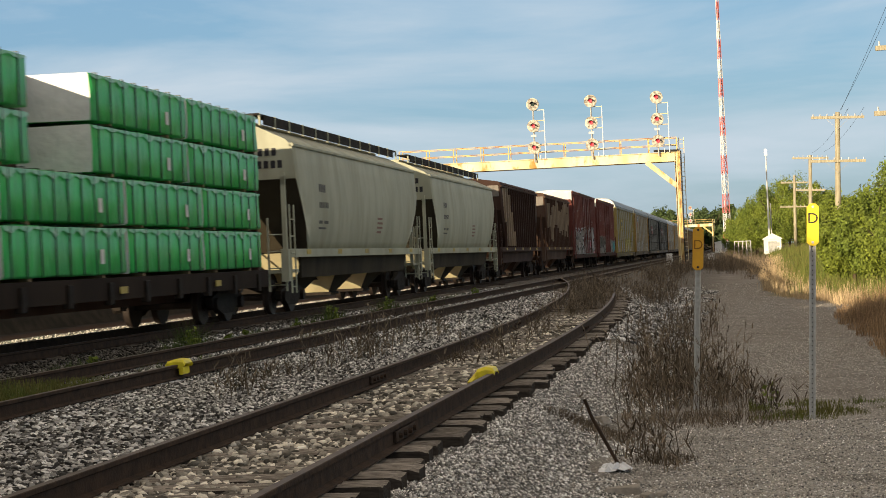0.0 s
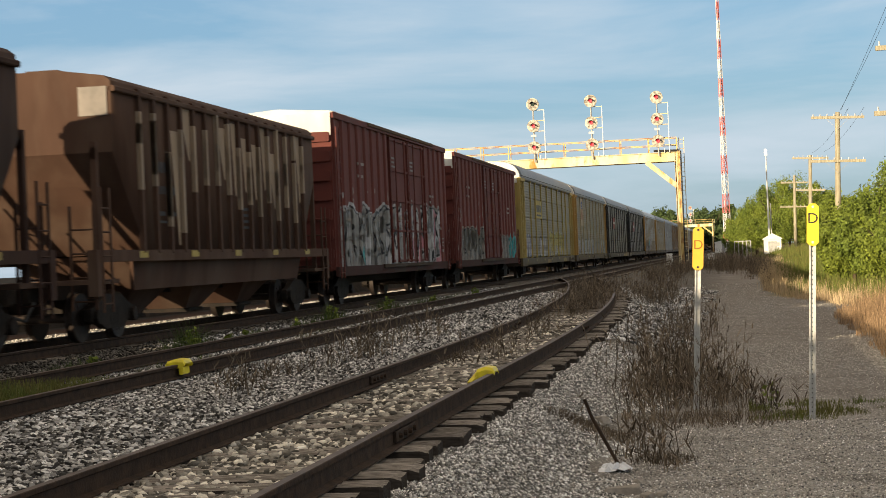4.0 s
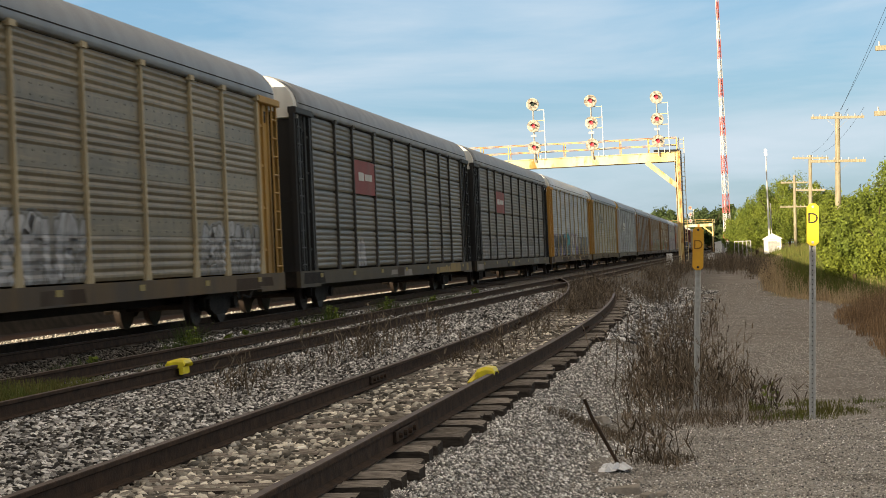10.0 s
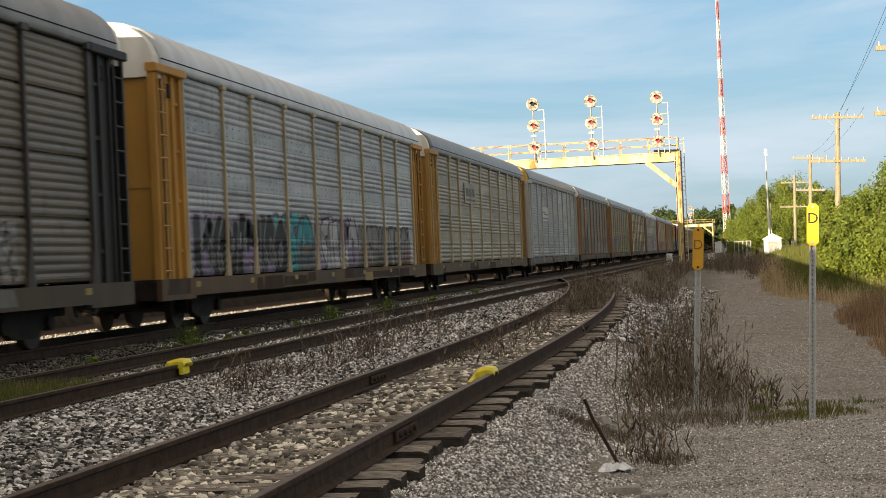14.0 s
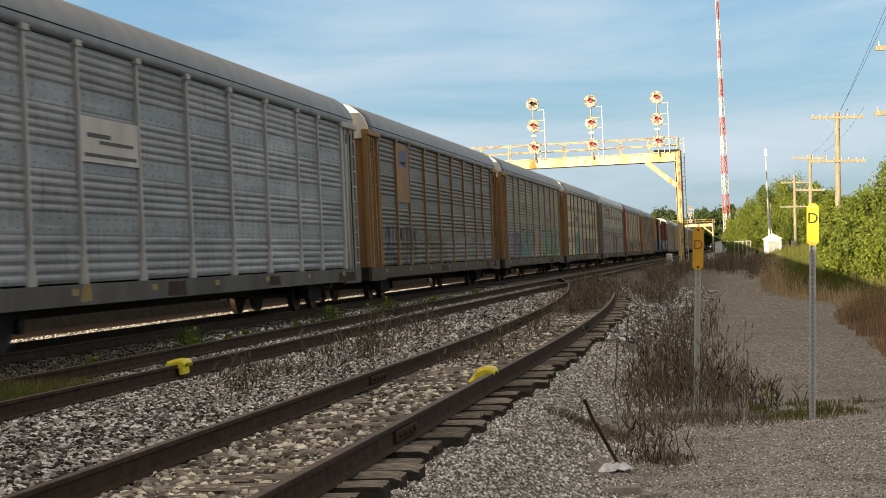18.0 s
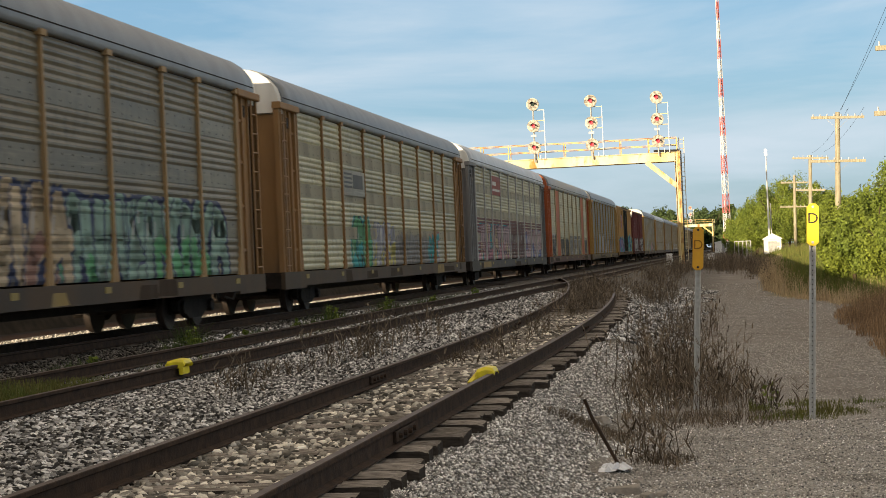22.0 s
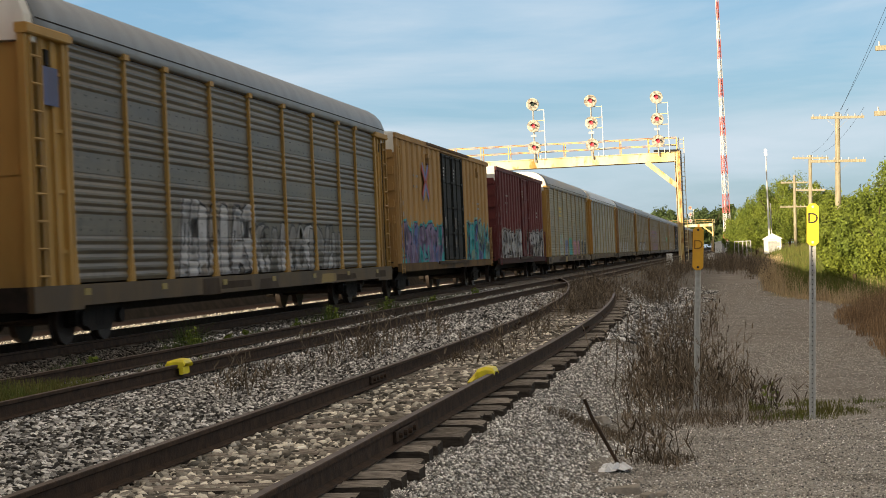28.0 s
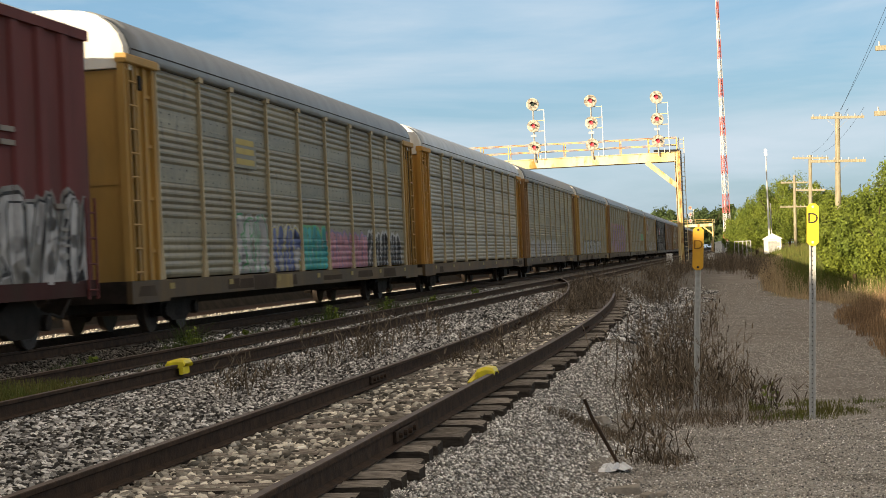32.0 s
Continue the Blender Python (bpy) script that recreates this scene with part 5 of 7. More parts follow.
def autorack(c_end, c_post, c_screen, c_roof, c_cap, label, seams=(), sign=None, tags=(), stripes=None, band=None):
    root = thing("autorack_car", label=label, category="railway car", group="autorack cars of the freight train")
    H = AR_LEN / 2
    key = (c_end.name, c_post.name)
    sill_c = (0.26, 0.19, 0.09) if c_end.name == "rack_black" else RAW[c_end.name]
    sill_m = paint("sill_" + c_end.name, tuple(0.21 * v + 0.79 * u for v, u in zip(sill_c, (0.03, 0.022, 0.016))), dirt=0.85, dc=(0.045, 0.036, 0.028))
    # floor, centre sill and side sills
    part("deck", cached("ardeck", lambda: Shape().box(-1.42, 1.42, -H + 0.1, H - 0.1, 0.86, 0.98).box(-0.25, 0.25, -H + 0.1, H - 0.1, 0.45, 0.86).mesh("deck", m_black)), None, root)
    for sx in (-1, 1):
        def sill():
            s = Shape()
            for a, b, zb in ((-H, -11.8, 0.60), (-11.8, 11.8, 0.66), (11.8, H, 0.60)):
                s.box(sx * 1.40 if sx > 0 else -1.50, 1.50 if sx > 0 else -1.40, a, b, zb, 1.0)
            return s.mesh("side_sill", sill_m)
        part("side_sill", cached(("sill", sx, sill_m.name), sill), None, root)
        y = -H + END_W
        edges = [y]
        for i, w in enumerate(BAYS):
            me = cached(("bay", w, c_screen.name, tuple(seams)), lambda: corrugated(w - 0.10, c_screen, seams))
            part("side_panel", me, None, root, at=pose(sx * 1.42, y + w / 2, 0, 0, 0, 0 if sx > 0 else 180))
            if sx > 0 and not seams:
                if band:
                    for zc in (1.97, 2.99, 4.01):
                        part("pierced_band", cached(("band", w, band.name), lambda: Shape().box(0.0, 0.0155, -w / 2 + 0.05, w / 2 - 0.05, -0.165, 0.165).mesh("pierced_band", band)), None, root, "paler flat band along the side", at=pose(1.42, y + w / 2, zc))
                tagged(part("vent_hole_row", cached(("holes", w), lambda: hole_rows(w - 0.3)), None, root, at=pose(1.42, y + w / 2, 0)), kind="stuff")
            y += w
            edges.append(y)
        for i, e in enumerate(edges):
            def post():
                s = Shape().box(-0.04, 0.075, -0.04, 0.04, 1.0, 4.90, 0.012)
                s.box(-0.02, 0.115, -0.13, 0.13, 4.86, 4.96)
                k = len(s.v)
                s.v += [(x, y, z) for z, w in ((1.0, 0.15), (1.62, 0.05)) for y in (-w, w) for x in (0.0, 0.068)]
                s.f += [(k, k + 1, k + 5, k + 4), (k + 1, k + 3, k + 7, k + 5), (k + 3, k + 2, k + 6, k + 7), (k + 2, k, k + 4, k + 6), (k, k + 2, k + 3, k + 1), (k + 4, k + 5, k + 7, k + 6)]
                return s.mesh("post", c_post)
            part("post", cached(("post", c_post.name), post), None, root, at=pose(sx * 1.42, e, 0, 0, 0, 0 if sx > 0 else 180))
        part("top_chord", cached("chord", lambda: Shape().box(-0.05, 0.0, -H + END_W, H - END_W, 4.88, 4.915).mesh("top_chord", m_black)), None, root, at=pose(sx * 1.42, 0, 0, 0, 0, 0 if sx > 0 else 180))
        part("eave_channel", cached(("eave", c_post.name), lambda: Shape().box(-0.05, 0.045, -H + END_W, H - END_W, 4.918, 4.975).mesh("eave_channel", c_post)), None, root, at=pose(sx * 1.42, 0, 0, 0, 0, 0 if sx > 0 else 180))
        for sy in (-1, 1):
            # the plain end bay with its corner post, canopy and ladder
            def endbay():
                s = Shape().box(-0.10, -0.02, -END_W + 0.62, -0.06, 1.0, 4.84)
                s.box(-0.06, 0.06, -0.20, -0.06, 1.0, 4.84, 0.015)
                s.box(-0.06, 0.04, -0.62, -0.54, 1.0, 4.84, 0.012).box(-0.06, 0.02, -END_W + 0.62, -END_W + 0.72, 1.0, 4.84, 0.012)
                for z in (1.5, 2.45, 3.4, 4.3):
                    s.box(-0.04, 0.015, -0.56, -0.18, z, z + 0.06)
                return s.mesh("end_bay", c_end)
            eb = part("end_bay", cached(("eb", c_end.name), endbay), None, root, at=pose(sx * 1.42, sy * (-H + END_W), 0, 0, 0, 0) if (sx > 0 and sy > 0) else pose(sx * 1.42, sy * (-H + END_W), 0, 0, 0, 180) if (sx < 0 and sy < 0) else None)
            if sx * sy < 0:
                eb.data = cached(("ebm", c_end.name), lambda: mirror_y(cached(("eb", c_end.name), endbay), "end_bay"))
                eb.matrix_basis = pose(sx * 1.42, sy * (-H + END_W), 0, 0, 0, 0 if sx > 0 else 180)
            part("corner_post", cached(("cpost", c_end.name), lambda: Shape().box(-0.06, 0.06, -0.07, 0.07, 0.7, 4.95, 0.015).mesh("corner_post", c_end)), None, root, at=pose(sx * 1.42, sy * (-H + 0.12), 0))
            part("canopy", cached(("can", c_end.name), lambda: Shape().box(-0.08, 0.13, -END_W / 2 + 0.02, END_W / 2 - 0.02, 4.83, 4.99, 0.02).mesh("canopy", c_end)), None, root, at=pose(sx * 1.42, sy * (-H + END_W / 2), 0, 0, 0, 0 if sx > 0 else 180))
            part("ladder", cached(("lad", c_end.name), lambda: ladder(0.42, 1.0, 4.82, 0.42, 0.021).mesh("ladder", c_end)), None, root, at=pose(sx * 1.50, sy * (-H + 0.42), 0, 0, 0, 90))
    for sy in (-1, 1):
        part("end_door", cached(("door", c_end.name), lambda: Shape().box(-1.38, -0.04, -0.04, 0.04, 1.0, 4.72, 0.02).box(0.04, 1.38, -0.04, 0.04, 1.0, 4.72, 0.02).box(-1.3, 1.3, -0.06, 0.06, 2.7, 2.78).mesh("end_door", c_end)), None, root, at=pose(0, sy * (H - 0.22), 0))

        def cap():
            s = Shape()
            p = [(x * 0.97, z - 0.03) for x, z in ROOF] + [(-x * 0.97, z - 0.03) for x, z in ROOF[-2::-1]] + [(-1.45, 4.74), (1.45, 4.74)]
            return s.sweep(p, [-0.42, 0.06]).mesh("roof_end", c_cap) if sy > 0 else s.sweep(p, [-0.06, 0.42]).mesh("roof_end", c_cap)
        part("roof_end", cached(("cap", sy, c_cap.name), cap), None, root, "roof end panel", at=pose(0, sy * (H - 0.16), 0))
        for sx in (-1, 1):
            part("latch_box", cached("latch", lambda: Shape().box(-0.05, 0.05, -0.07, 0.07, 0.0, 0.26, 0.015).mesh("latch_box", m_black)), None, root, "dark latch box", at=pose(sx * 1.40, sy * (-H + 1.02), 4.42))
            part("door_edge", cached("dedge", lambda: Shape().box(-0.03, 0.03, -0.03, 0.03, 1.0, 4.72).mesh("door_edge", m_black)), None, root, "dark door edge seal", at=pose(sx * 1.37, sy * (H - 0.30), 0))
        part("end_sill", cached("esill", lambda: Shape().box(-1.4, 1.4, -0.08, 0.08, 0.62, 1.0).mesh("end_sill", m_black)), None, root, at=pose(0, sy * (H - 0.1), 0))
        bogie(root, sy * 10.0)
        coupler(root, sy * H, sy)

    def roof():
        s = Shape()
        outer = ROOF + [(-x, z) for x, z in ROOF[-2::-1]]
        inner = [(x * 0.97, z - 0.04) for x, z in outer]
        prof = outer + inner[::-1]
        ys = []
        y = -H + 0.42
        while y < H - 0.6:
            ys.append(y)
            y += 0.61
        ys.append(H - 0.42)
        s.sweep(prof, ys)
        me = s.mesh("roof", c_roof, True)
        return me
    part("roof", cached(("roof", c_roof.name), roof), None, root, "smooth rounded grey roof")
    for sx in (-1, 1):
        part("roof_seam", cached("rseam", lambda: Shape().box(1.510, 1.519, -H + 0.42, H - 0.42, 5.09, 5.115).mesh("roof_seam", m_black)), None, root, "dark seam along the roof's lower edge", at=pose(0, 0, 0, 0, 0, 0 if sx > 0 else 180))
    if sign:
        sign(root, H)
    for y0, y1, z0, z1, cols, seed in tags:
        bold = K in cols or cols[0] is S_YEL
        graffiti(root, 1, slat_strips(seams, z0 - 0.1, z1 + 0.1) + ([(0.68, 0.995, 1.502, 1.502)] if bold else []), -H + y0, -H + y1, z0 - (0.3 if bold else 0.05), z1, cols, seed)
    if stripes:
        for lo, hi, xa, xb in panel_facets(seams):
            if xa == xb > 1.4365 and (2.14 < lo < 2.86 or 1.3 < lo < 1.75):
                part("stripe", Shape().box(xa - 0.01, xa + 0.002, -H + END_W, H - END_W, lo - 0.025, hi + 0.025), stripes, root, "maroon painted stripe along a ridge")
    # patched paint, grime and reflectors along the sill
    rr = random.Random(label)
    y = -H + 0.3
    while y < H - 1.2:
        w = rr.uniform(0.4, 2.6)
        if rr.random() < 0.45:
            m_p = ((sill_yellow, m_black, sill_yellow, rust_dark, S_DUST, S_FADED, rust_dark) if c_end is black else (sill_m, rust_dark, sill_m, sill_m, rust_dark, sill_yellow, rust_dark))[rr.randrange(7)]
            a, b = rr.uniform(0.64, 0.74), rr.uniform(0.86, 0.995)
            part("paint_patch", Shape().add([(1.5012, y, a), (1.5012, y + w, a + rr.uniform(-0.02, 0.02)), (1.5012, y + w - rr.uniform(0, 0.15), b), (1.5012, y + rr.uniform(0, 0.15), b)], [(0, 1, 2, 3)]), m_p, root, "patched sill paint")
        y += w
    for k in range(7):
        y = -H + 2.2 + k * (2 * H - 4.4) / 6
        part("reflector", cached("refl", lambda: Shape().box(1.49, 1.508, -0.14, 0.14, 0.82, 0.93).mesh("reflector", sign_yellow)), None, root, "yellow reflector strip", at=pose(0, y, 0))
    return root


def mirror_y(me, name):
    out = me.copy()
    out.transform(Matrix.Diagonal((1, -1, 1, 1)))
    out.flip_normals()
    return out


def board(y0, y1, z0, z1, back, bars):
    """A painted panel on the side with plain shapes on it; bars: (u0, u1, v0, v1, material) as fractions."""
    def put(root, H):
        a, b = -H + y0, -H + y1
        p = part("painted_panel", Shape().box(1.468, 1.480, a, b, z0, z1), back, root, "painted company panel")
        for u0, u1, v0, v1, m in bars:
            part("painted_mark", Shape().box(1.481, 1.484, a + (b - a) * u0, a + (b - a) * u1, z0 + (z1 - z0) * v0, z0 + (z1 - z0) * v1), m, p)
    return put


def both(a, b):
    def put(root, H):
        a(root, H)
        b(root, H)
    return put


P = paint
yellow = P("rack_yellow", (0.43, 0.33, 0.11), dirt=0.5)
gold = P("rack_gold", (0.42, 0.25, 0.07), dirt=0.4)
orange = P("rack_orange_brown", (0.30, 0.17, 0.07), dirt=0.45)
amber = P("rack_amber", (0.46, 0.24, 0.05), dirt=0.35)
tan = P("rack_tan_post", (0.45, 0.365, 0.225), dirt=0.4)
post_ochre = P("rack_ochre_post", (0.37, 0.245, 0.12), dirt=0.4)
black_post = P("rack_dark_post", (0.062, 0.057, 0.05), dirt=0.4)
roof_mid = P("roof_mid", (0.285, 0.30, 0.32), 0.55, dirt=0.15, dc=(0.2, 0.2, 0.19))
sill_yellow = P("sill_yellow", (0.30, 0.22, 0.085), 0.7, dirt=0.6)
rust_dark = P("rust_dark", (0.055, 0.038, 0.026), 0.8, dirt=0.4)
black = P("rack_black", (0.026, 0.025, 0.024), dirt=0.3, dc=(0.07, 0.06, 0.05))
white_p = P("rack_white", (0.46, 0.45, 0.43), dirt=0.4)
red_p = P("rack_red_orange", (0.38, 0.095, 0.03), dirt=0.45)
grey_p = P("rack_grey", (0.20, 0.20, 0.20), dirt=0.4)
cap_white = P("cap_white", (0.82, 0.80, 0.74), dirt=0.1)
cap_yellow = P("cap_yellow", (0.75, 0.45, 0.04), dirt=0.1)
scr_olive = P("screen_olive", (0.205, 0.180, 0.116))
scr_drab = P("screen_drab", (0.197, 0.172, 0.118))
scr_dark = P("screen_dark_olive", (0.128, 0.105, 0.070))
scr_tan = P("screen_tan", (0.224, 0.178, 0.104))
scr_grey = P("screen_grey", (0.311, 0.280, 0.210), dirt=0.5)
scr_blue = P("screen_blue_grey", (0.36, 0.385, 0.405), dirt=0.45)
scr_steel = P("screen_steel_grey", (0.295, 0.315, 0.33), dirt=0.5)
scr_brown = P("screen_brown", (0.108, 0.086, 0.054))
scr_pale = P("screen_pale", (0.46, 0.43, 0.275), dirt=0.5)
roof_grey = P("roof_grey", (0.235, 0.255, 0.278), 0.5, dirt=0.08, dc=(0.16, 0.165, 0.165))
roof_pale = P("roof_pale", (0.58, 0.62, 0.665), 0.5, dirt=0.1, dc=(0.38, 0.38, 0.37))
band_pale = P("band_pale", (0.33, 0.30, 0.21), dirt=0.45)
stripe_red = P("stripe_maroon", (0.13, 0.03, 0.03), dirt=0.5)
sign_red = P("sign_red", (0.24, 0.045, 0.035), dirt=0.25)
sign_white = P("sign_white", (0.60, 0.58, 0.54), dirt=0.2)
sign_pale = P("sign_peach", (0.46, 0.36, 0.24), dirt=0.3)
sign_blue = P("sign_blue", (0.10, 0.12, 0.25), dirt=0.3)
faded_red = P("sign_faded_red", (0.36, 0.14, 0.10), dirt=0.3)
sign_yellow = P("sign_yellow", (0.46, 0.36, 0.10), dirt=0.3)
sign_dark = P("sign_dark", (0.10, 0.10, 0.095), dirt=0.3)

letters3 = lambda m: [(0.12, 0.35, 0.35, 0.75, m), (0.40, 0.62, 0.35, 0.75, m), (0.67, 0.88, 0.35, 0.75, m), (0.1, 0.9, 0.12, 0.22, m)]
shield = [(0.22, 0.80, 0.62, 0.86, sign_blue), (0.34, 0.68, 0.86, 0.90, sign_blue), (0.28, 0.74, 0.66, 0.70, sign_white), (0.30, 0.72, 0.76, 0.80, sign_white)] + [(0.24 + 0.085 * i, 0.275 + 0.085 * i, 0.24 - 0.05 * math.sin(0.52 * i), 0.60, faded_red) for i in range(7)]
SEAM = (2.05, 3.05, 4.06)

TRAIN = []          # (car, front at 9 s, length)


def add_car(ob, front, length):
    TRAIN.append((ob, front, length))



racks = [
    autorack(yellow, yellow, scr_olive, roof_grey, cap_white, "autorack car with yellow posts and grime-dulled grey side panels", SEAM, board(6.67, 9.46, 3.08, 4.03, sign_yellow, letters3(sign_dark)), [(2.2, 4.6, 1.1, 2.1, (W, BL, K), 1), (8.0, 11.0, 1.1, 2.0, (W, K), 2), (13, 21, 1.1, 2.3, (S_YEL, K, W), 3)]),
    autorack(gold, tan, scr_tan, roof_grey, cap_white, "autorack car with tan posts and a shield panel", (), board(4.5, 6.57, 3.0, 4.84, sign_pale, shield), [(2.2, 9.2, 1.1, 2.0, (W, S_FADED, S_PALE, S_PALE), 4), (9.8, 15.0, 1.1, 2.05, (W, S_FADED, S_PALE), 5), (21.5, 25.8, 1.1, 2.0, (W, S_FADED, S_PALE), 6)]),
    autorack(black, black_post, scr_dark, roof_mid, cap_white, "autorack car with black posts and a red company panel", SEAM, board(6.67, 9.46, 3.08, 4.03, sign_red, [(0.2, 0.45, 0.4, 0.65, sign_white), (0.5, 0.85, 0.42, 0.62, sign_white)]), [(6.6, 7.6, 1.0, 1.8, (W,), 7)]),
    autorack(black, black_post, scr_dark, roof_mid, cap_white, "autorack car with black posts, red panel and faded graffiti", SEAM, board(6.67, 9.46, 3.08, 4.03, sign_red, [(0.15, 0.42, 0.4, 0.65, sign_white), (0.48, 0.88, 0.42, 0.62, sign_white)]), [(2.5, 11.8, 1.05, 1.85, (S_PALE, S_FADED, S_DUST), 8), (15.4, 22.5, 1.1, 1.9, (S_PALE, S_FADED, S_DUST), 9)]),
    autorack(amber, tan, scr_blue, roof_pale, cap_white, "autorack car with silvery panels, amber ends and bold graffiti", (), None, [(2.2, 8.6, 1.05, 2.2, (K, S_PALE, K, S_LILAC), 10), (8.4, 12.0, 1.0, 2.3, (T, S_NAVY, S_RUST, S_FADED), 54), (12.0, 17.2, 1.0, 2.3, (W, K, W, S_LILAC), 11), (17.4, 25, 1.05, 2.1, (S_PALE, K, S_RUST, S_FADED), 12)]),
    autorack(gold, tan, scr_grey, roof_grey, cap_white, "autorack car with grey panels and tan posts", (), board(8.0, 11.0, 3.3, 4.1, scr_grey, letters3(sign_dark)), [(17, 19, 3.2, 3.4, (W,), 13)]),
    autorack(white_p, white_p, scr_steel, roof_grey, cap_yellow, "autorack car with white posts and a white company panel", (), board(6.67, 9.46, 3.0, 3.75, sign_white, [(0.1, 0.5, 0.55, 0.65, sign_dark), (0.3, 0.9, 0.42, 0.5, sign_dark), (0.05, 0.95, 0.12, 0.2, sign_dark)]), []),
    autorack(orange, orange, scr_brown, roof_grey, cap_white, "autorack car stained brown with rusty orange posts and shield panel", (), board(4.5, 6.57, 3.0, 4.84, orange, shield[:3]), [(2.3, 7.5, 1.1, 2.2, (S_INK, S_PALE, S_FADED), 14), (8.5, 13, 1.1, 2.0, (S_FADED, S_DUST, S_FADED), 15), (14, 25, 1.1, 1.9, (S_PALE, S_FADED, S_FADED), 16)]),
    autorack(orange, post_ochre, scr_drab, roof_grey, cap_white, "autorack car with orange ends and mint green graffiti", (), None, [(2.3, 6.4, 1.1, 2.2, (S_LILAC, BL, S_FADED), 51), (6.6, 12.6, 1.05, 2.35, (MI, S_NAVY, T, S_NAVY), 17), (12.8, 15.6, 1.05, 2.5, (S_CREAM, S_NAVY, S_RUST, S_NAVY), 18), (15.6, 24.8, 1.05, 2.4, (MI, S_NAVY, MI, GR, S_NAVY), 19)]),
    autorack(orange, orange, scr_pale, roof_grey, cap_white, "autorack car with rusty orange posts and coloured graffiti", (), board(6.67, 9.46, 3.0, 3.7, scr_grey, [(0.05, 0.4, 0.3 + 0.17 * i, 0.38 + 0.17 * i, sign_dark) for i in range(4)] + [(0.45, 0.9, 0.3, 0.85, sign_dark)]), [(7.6, 10.2, 1.1, 2.35, (GR, K, T), 20), (10.5, 13.5, 1.05, 2.2, (W, BL, S_YEL), 21), (13.5, 19.5, 1.05, 1.9, (S_PALE, S_FADED, S_DUST), 22), (19.5, 22, 1.05, 2.0, (T, S_RED, W), 23)], band=band_pale),
    autorack(grey_p, white_p, scr_pale, roof_pale, cap_white, "autorack car with pale panels, red stripes and graffiti", (), board(6.67, 9.46, 3.85, 4.68, sign_red, [(0.1, 0.5, 0.5, 0.7, sign_white), (0.1, 0.9, 0.2, 0.32, sign_white)]), [(2.2, 12.4, 1.05, 2.45, (S_ROSE, S_NAVY, PK, S_CREAM, T), 24), (12.6, 17.2, 1.0, 2.7, (S_UMBER, S_PALE, S_UMBER, S_UMBER), 25), (17.4, 25.4, 1.05, 2.35, (S_ROSE, S_PALE, S_ROSE, BL), 52)], stripe_red, band_pale),
    autorack(red_p, tan, scr_pale, roof_grey, red_p, "autorack car with bright red-orange ends and panels", SEAM, both(board(4.55, 6.52, 1.02, 4.88, red_p, []), board(21.15, 23.1, 1.02, 4.88, red_p, [])), [(2.4, 6.2, 1.05, 2.2, (K, S_PALE, W), 26), (6.4, 12.0, 1.05, 2.0, (K, S_FADED, S_PALE), 53), (12.4, 20.5, 1.05, 2.15, (S_PALE, K, W, S_FADED), 27), (21, 25, 1.05, 2.1, (K, S_PALE, S_FADED), 28)]),
    autorack(gold, gold, scr_brown, roof_grey, cap_white, "autorack car with golden posts, dark panels and white graffiti", (), board(0.75, 1.35, 3.8, 4.4, sign_blue, []), [(7.2, 12.8, 1.0, 2.4, (W, K, W, S_DUST), 29), (12.6, 20.5, 1.0, 2.05, (S_PALE, K, W, S_FADED), 30)]),
]
for i, ob in enumerate(racks):
    add_car(ob, 0.13 + 29.19 * i if i < 8 else 204.46 + 29.43 * (i - 7), AR_LEN)
for i in range(3):
    add_car(copy_thing(racks[(1, 9, 2)[i]], pose(0, 0, 0)), -140.3 - 29.19 * (i + 1), AR_LEN)
tail = [
    autorack(gold, tan, scr_olive, roof_grey, cap_white, "autorack car with golden ends, tan posts and coloured tags", (), board(6.75, 8.5, 3.3, 3.95, scr_olive, [(0.1, 0.9, 0.1, 0.3, sign_yellow), (0.1, 0.9, 0.45, 0.65, sign_yellow), (0.1, 0.9, 0.75, 0.95, sign_yellow)]), [(6.8, 9.5, 1.05, 2.2, (W, GR, W), 31), (9.6, 12.3, 1.05, 2.0, (BL, S_YEL, W), 32), (12.3, 15, 1.05, 2.0, (T, GR), 33), (15, 20, 1.05, 1.9, (PK, S_LILAC), 34), (20, 25, 1.05, 1.9, (K, W), 35)]),
    autorack(amber, tan, scr_grey, roof_pale, cap_white, "autorack car with amber ends and a pale roof", SEAM, None, []),
    autorack(orange, tan, scr_olive, roof_grey, cap_white, "autorack car with orange ends and white tags", (), None, [(2.5, 16, 1.05, 1.9, (W, W), 36)]),
    autorack(gold, tan, scr_tan, roof_grey, cap_white, "autorack car with golden ends and dark seams", SEAM, None, [(4, 20, 1.05, 1.9, (W, K), 37)]),
    autorack(orange, tan, scr_olive, roof_grey, cap_white, "autorack car with orange ends and faded purple graffiti", SEAM, None, [(4, 22, 1.05, 3.4, (S_LILAC, PK), 38)]),
    autorack(tan, tan, scr_olive, roof_grey, cap_white, "autorack car with tan posts and a small green panel", SEAM, board(20, 24.5, 2.2, 2.9, S_GREEN, []), []),
]
for i in range(8):
    tail.append(copy_thing(racks[(1, 3, 7, 9)[i % 4]], pose(0, 0, 0)))
for i, ob in enumerate(tail):
    add_car(ob, 424.7 + 29.19 * i, AR_LEN)


track_rust = P("door_track_rust", (0.13, 0.08, 0.05), 0.8, dirt=0.5)


